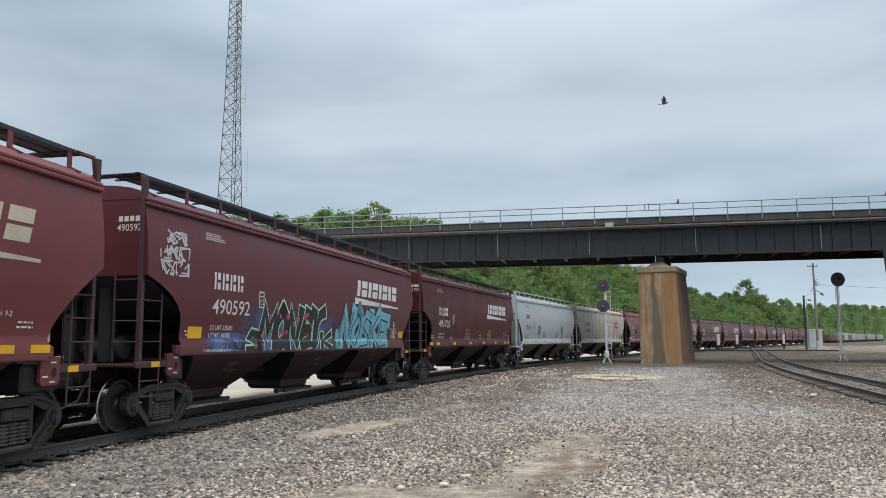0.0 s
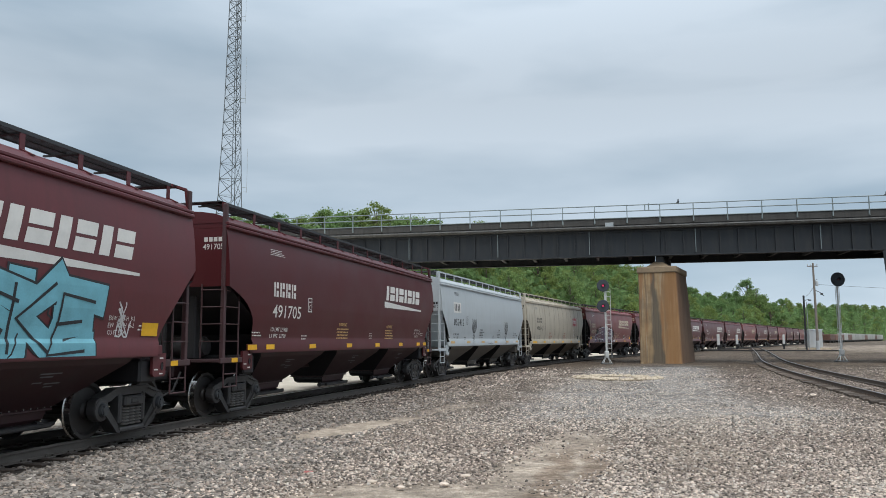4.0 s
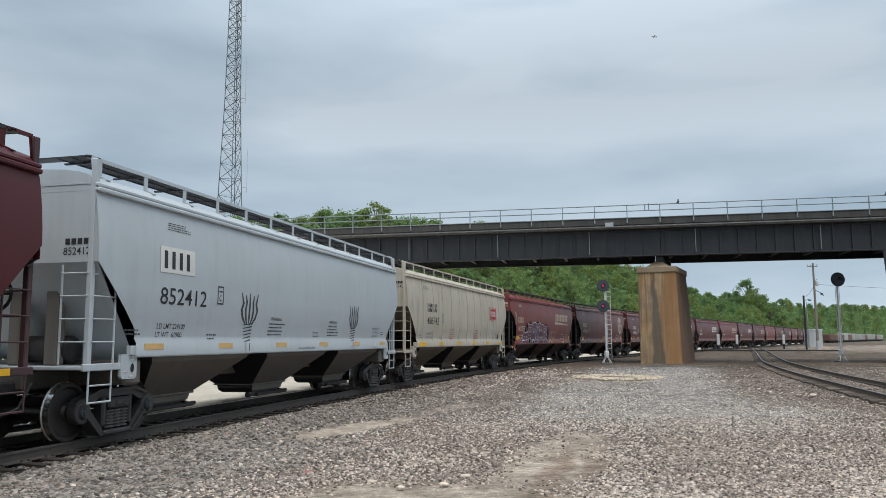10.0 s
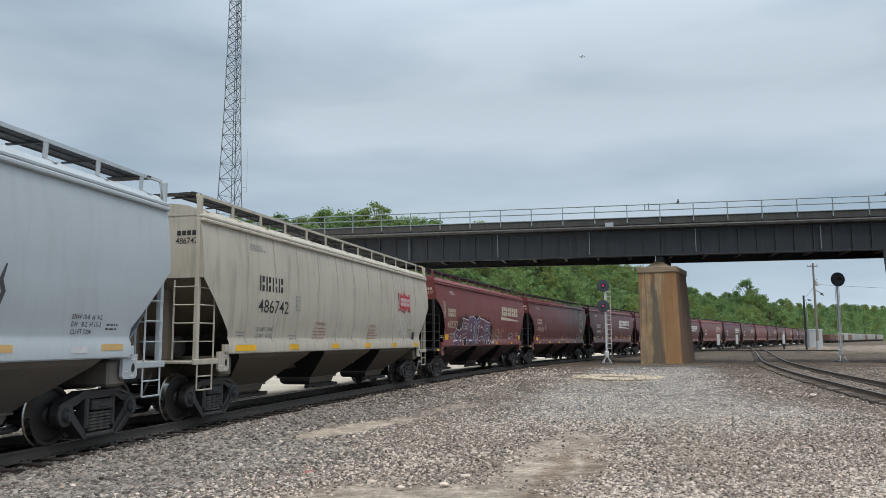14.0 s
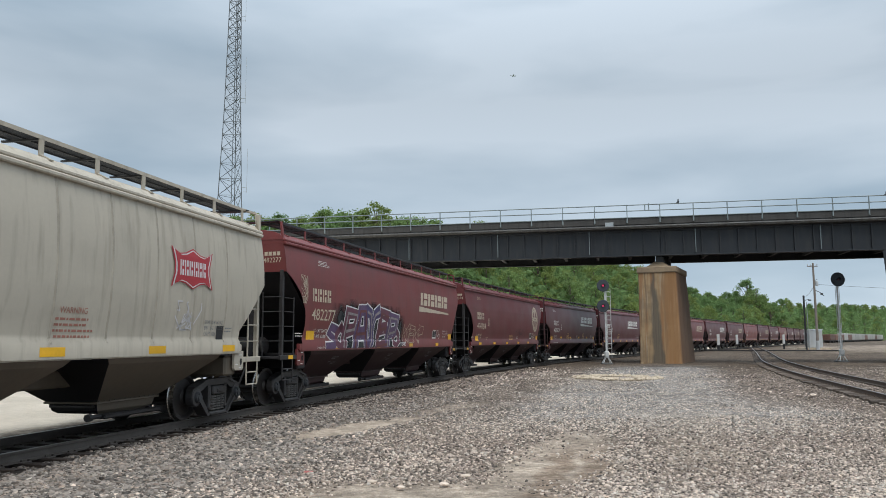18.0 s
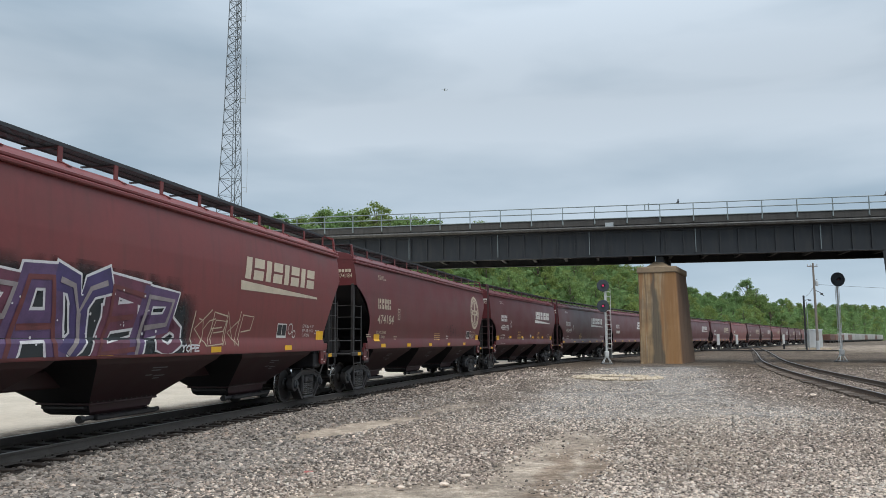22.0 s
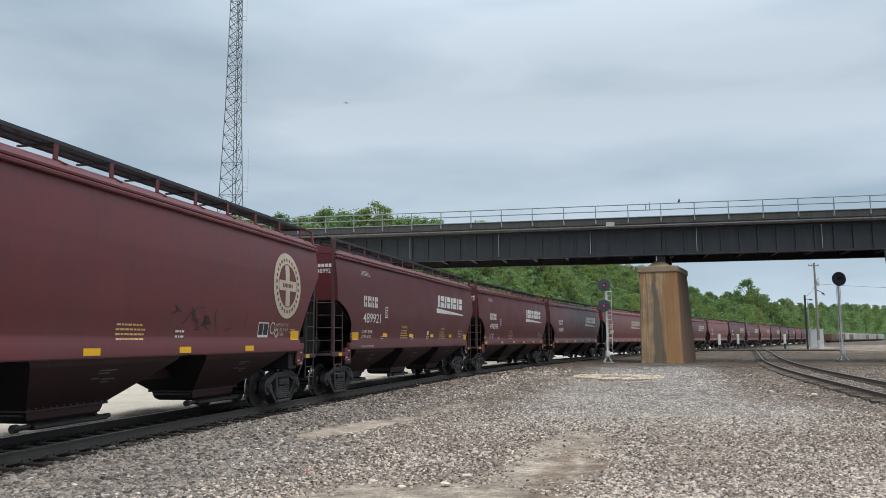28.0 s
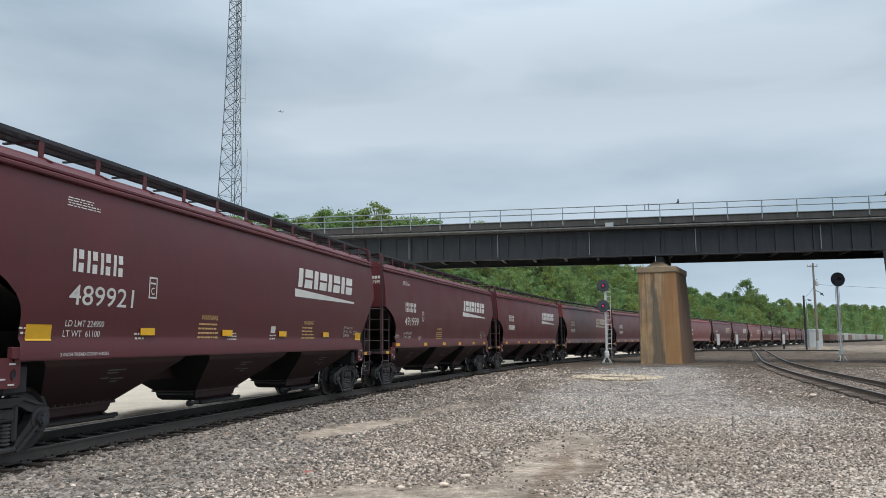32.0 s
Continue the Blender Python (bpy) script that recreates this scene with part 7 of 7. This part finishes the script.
# ================= far yard =================
far_car = thing("boxcar", "distant parked freight car in the yard", "freight car", group="cars parked far off")
part("body", Mesh().cbox(-7.5, 7.5, -1.5, 1.5, 1.1, 4.2, 0.1), TANK_WHITE, far_car)
part("underframe", Mesh().cbox(-7.8, 7.8, -1.2, 1.2, 0.7, 1.1, 0.05).cbox(-6.5, -4.0, -1, 1, 0.1, 0.7, 0.05).cbox(4.0, 6.5, -1, 1, 0.1, 0.7, 0.05), DARK_STEEL, far_car)
far_red = thing("gondola_car", "distant parked rusty freight car in the yard", "freight car", group="cars parked far off")
part("body", Mesh().cbox(-7.5, 7.5, -1.5, 1.5, 1.1, 3.6, 0.1), FAR_RUST, far_red)
part("underframe", Mesh().cbox(-7.8, 7.8, -1.2, 1.2, 0.7, 1.1, 0.05).cbox(-6.5, -4.0, -1, 1, 0.1, 0.7, 0.05).cbox(4.0, 6.5, -1, 1, 0.1, 0.7, 0.05), DARK_STEEL, far_red)
for i in range(17):
    t = i * 15.9 / 299.5
    m = Matrix.Translation((163 + 165 * t, 330 + 250 * t, 0)) @ Matrix.Rotation(math.atan2(250, 165), 4, "Z")
    src = far_red if i in (0, 1, 2, 4, 9, 13) else far_car
    if i == 0:
        far_red.matrix_basis = m
    elif i == 3:
        far_car.matrix_basis = m
    else:
        copy_thing(src, m)

# ================= what flies =================
def build_bird(label):
    b = thing("bird", label, "bird")
    part("body", Mesh().lathe([(0.0, -0.17), (0.03, -0.13), (0.06, -0.03), (0.055, 0.06), (0.03, 0.13), (0.035, 0.17), (0.02, 0.21), (0.0, 0.23)], "x", 10), BIRD_GREY, b, smooth=True)
    part("tail", Mesh().add([(-0.15, 0.02, 0), (-0.15, -0.02, 0), (-0.30, -0.06, 0.01), (-0.30, 0.06, 0.01), (-0.2, 0, -0.012)], [(0, 1, 2, 3), (0, 4, 3), (1, 2, 4)]), BIRD_GREY, b)
    wings = []
    for s in (-1, 1):
        w = Mesh().add([(0.10, 0, 0.0), (0.12, s * 0.15, 0.02), (0.06, s * 0.32, 0.02), (-0.04, s * 0.36, 0.01), (-0.06, s * 0.16, 0.0), (-0.09, 0, 0.0), (0.03, s * 0.1, 0.035), (0.0, s * 0.24, 0.03)],
                       [(0, 1, 6), (1, 2, 7, 6), (2, 3, 7), (3, 4, 6, 7), (4, 5, 6), (5, 0, 6), (5, 4, 3, 2, 1, 0)])
        wings.append(part("wing", w, BIRD_GREY, b, at=Matrix.Translation((0, s * 0.04, 0.03))))
    return b, wings


bird, bird_wings = build_bird("grey pigeon flapping past")
for x in (21.05, 36.0):
    sit = thing("bird", "dark bird perched on the bridge handrail", "bird", BR_M @ Matrix.Translation((x, -0.57, 12.46)), group="perched birds")
    part("body", Mesh().lathe([(0.0, 0.0), (0.06, 0.03), (0.085, 0.12), (0.06, 0.2), (0.04, 0.235), (0.05, 0.27), (0.035, 0.31), (0, 0.325)], "z", 10), BIRD_GREY, sit, smooth=True)
    part("tail", Mesh().cbox(-0.16, -0.05, -0.03, 0.03, -0.06, 0.06, 0.01), BIRD_GREY, sit)
    part("beak", Mesh().tube((0.04, 0, 0.28), (0.09, 0, 0.27), 0.014, 0.003, 5), POST_DARK, sit)

plane = thing("aircraft", "tiny distant grey aircraft crossing under the cloud", "aircraft")
part("fuselage", Mesh().lathe([(0, -6), (0.35, -5.4), (0.75, -2), (0.75, 2.5), (0.4, 5), (0, 5.8)], "x", 10), PLANE_GREY, plane, smooth=True)
part("wing", Mesh().cbox(-0.9, 0.8, -7.0, 7.0, 0.5, 0.7, 0.08), PLANE_GREY, plane)
part("tailplane", Mesh().cbox(4.6, 5.6, -2.0, 2.0, 0.2, 0.32, 0.04).cbox(4.5, 5.6, -0.1, 0.1, 0.3, 1.9, 0.04), PLANE_GREY, plane)


# ================= everything that moves =================
def motions():
    for idx, (car, s0, L, kind, half) in enumerate(TRAIN):
        rows = []
        for k in range(33):
            mid = s0 + L / 2 + 0.515 - rolled(k)
            a, b = on_track(mid - half + 1.3), on_track(mid + half - 1.3)
            d = b - a
            rows.append((float(k), Matrix.Translation((a + b) / 2) @ Matrix.Rotation(math.atan2(d.y, d.x), 4, "Z")))
        walk(car, rows)
        if 1 <= idx <= 8:
            for ws in [w for tk in car.children if tk.name.startswith("truck") for w in tk.children if w.name.startswith("wheelset")]:
                at = ws.matrix_basis.translation.copy()
                n_ = 214
                walk(ws, [(32.0 * i / n_, Matrix.Translation(at) @ Matrix.Rotation(-rolled(32.0 * i / n_) / 0.49, 4, "Y")) for i in range(n_ + 1)])
    walk(bird, [(0.0, pose(11.8, 40, 14.3, 0, -12, -4)), (0.5, pose(18.9, 40.2, 13.6, 0, 6, -4)), (1.2, pose(29.5, 40.6, 13.0, 0, 4, -6)), (4.0, pose(72, 44, 12.0, 0, 0, -8)), (32.0, pose(480, 150, 11.0, 0, 0, -14))])
    for w, sg_ in zip(bird_wings, (-1, 1)):
        rows = []
        for i in range(13):
            rows.append((0.1 * i, Matrix.Translation((0, sg_ * 0.04, 0.03)) @ Matrix.Rotation(radians(sg_ * (58 if i % 2 == 0 else -18)), 4, "X")))
        rows.append((32.0, rows[-1][1]))
        walk(w, rows)
    track = [(0.0, 845, 760), (6.0, 586.65, 662.6), (9.0, 466.1, 619.3), (13.0, 316.8, 576.5), (19.0, 108.2, 519.1), (23.0, -28.6, 494.3), (28.0, -193.1, 473.2), (32.0, -321.2, 456.6)]
    walk(plane, [(t, pose(x, 1500, z, 0, 6, 3)) for t, x, z in track])


motions()
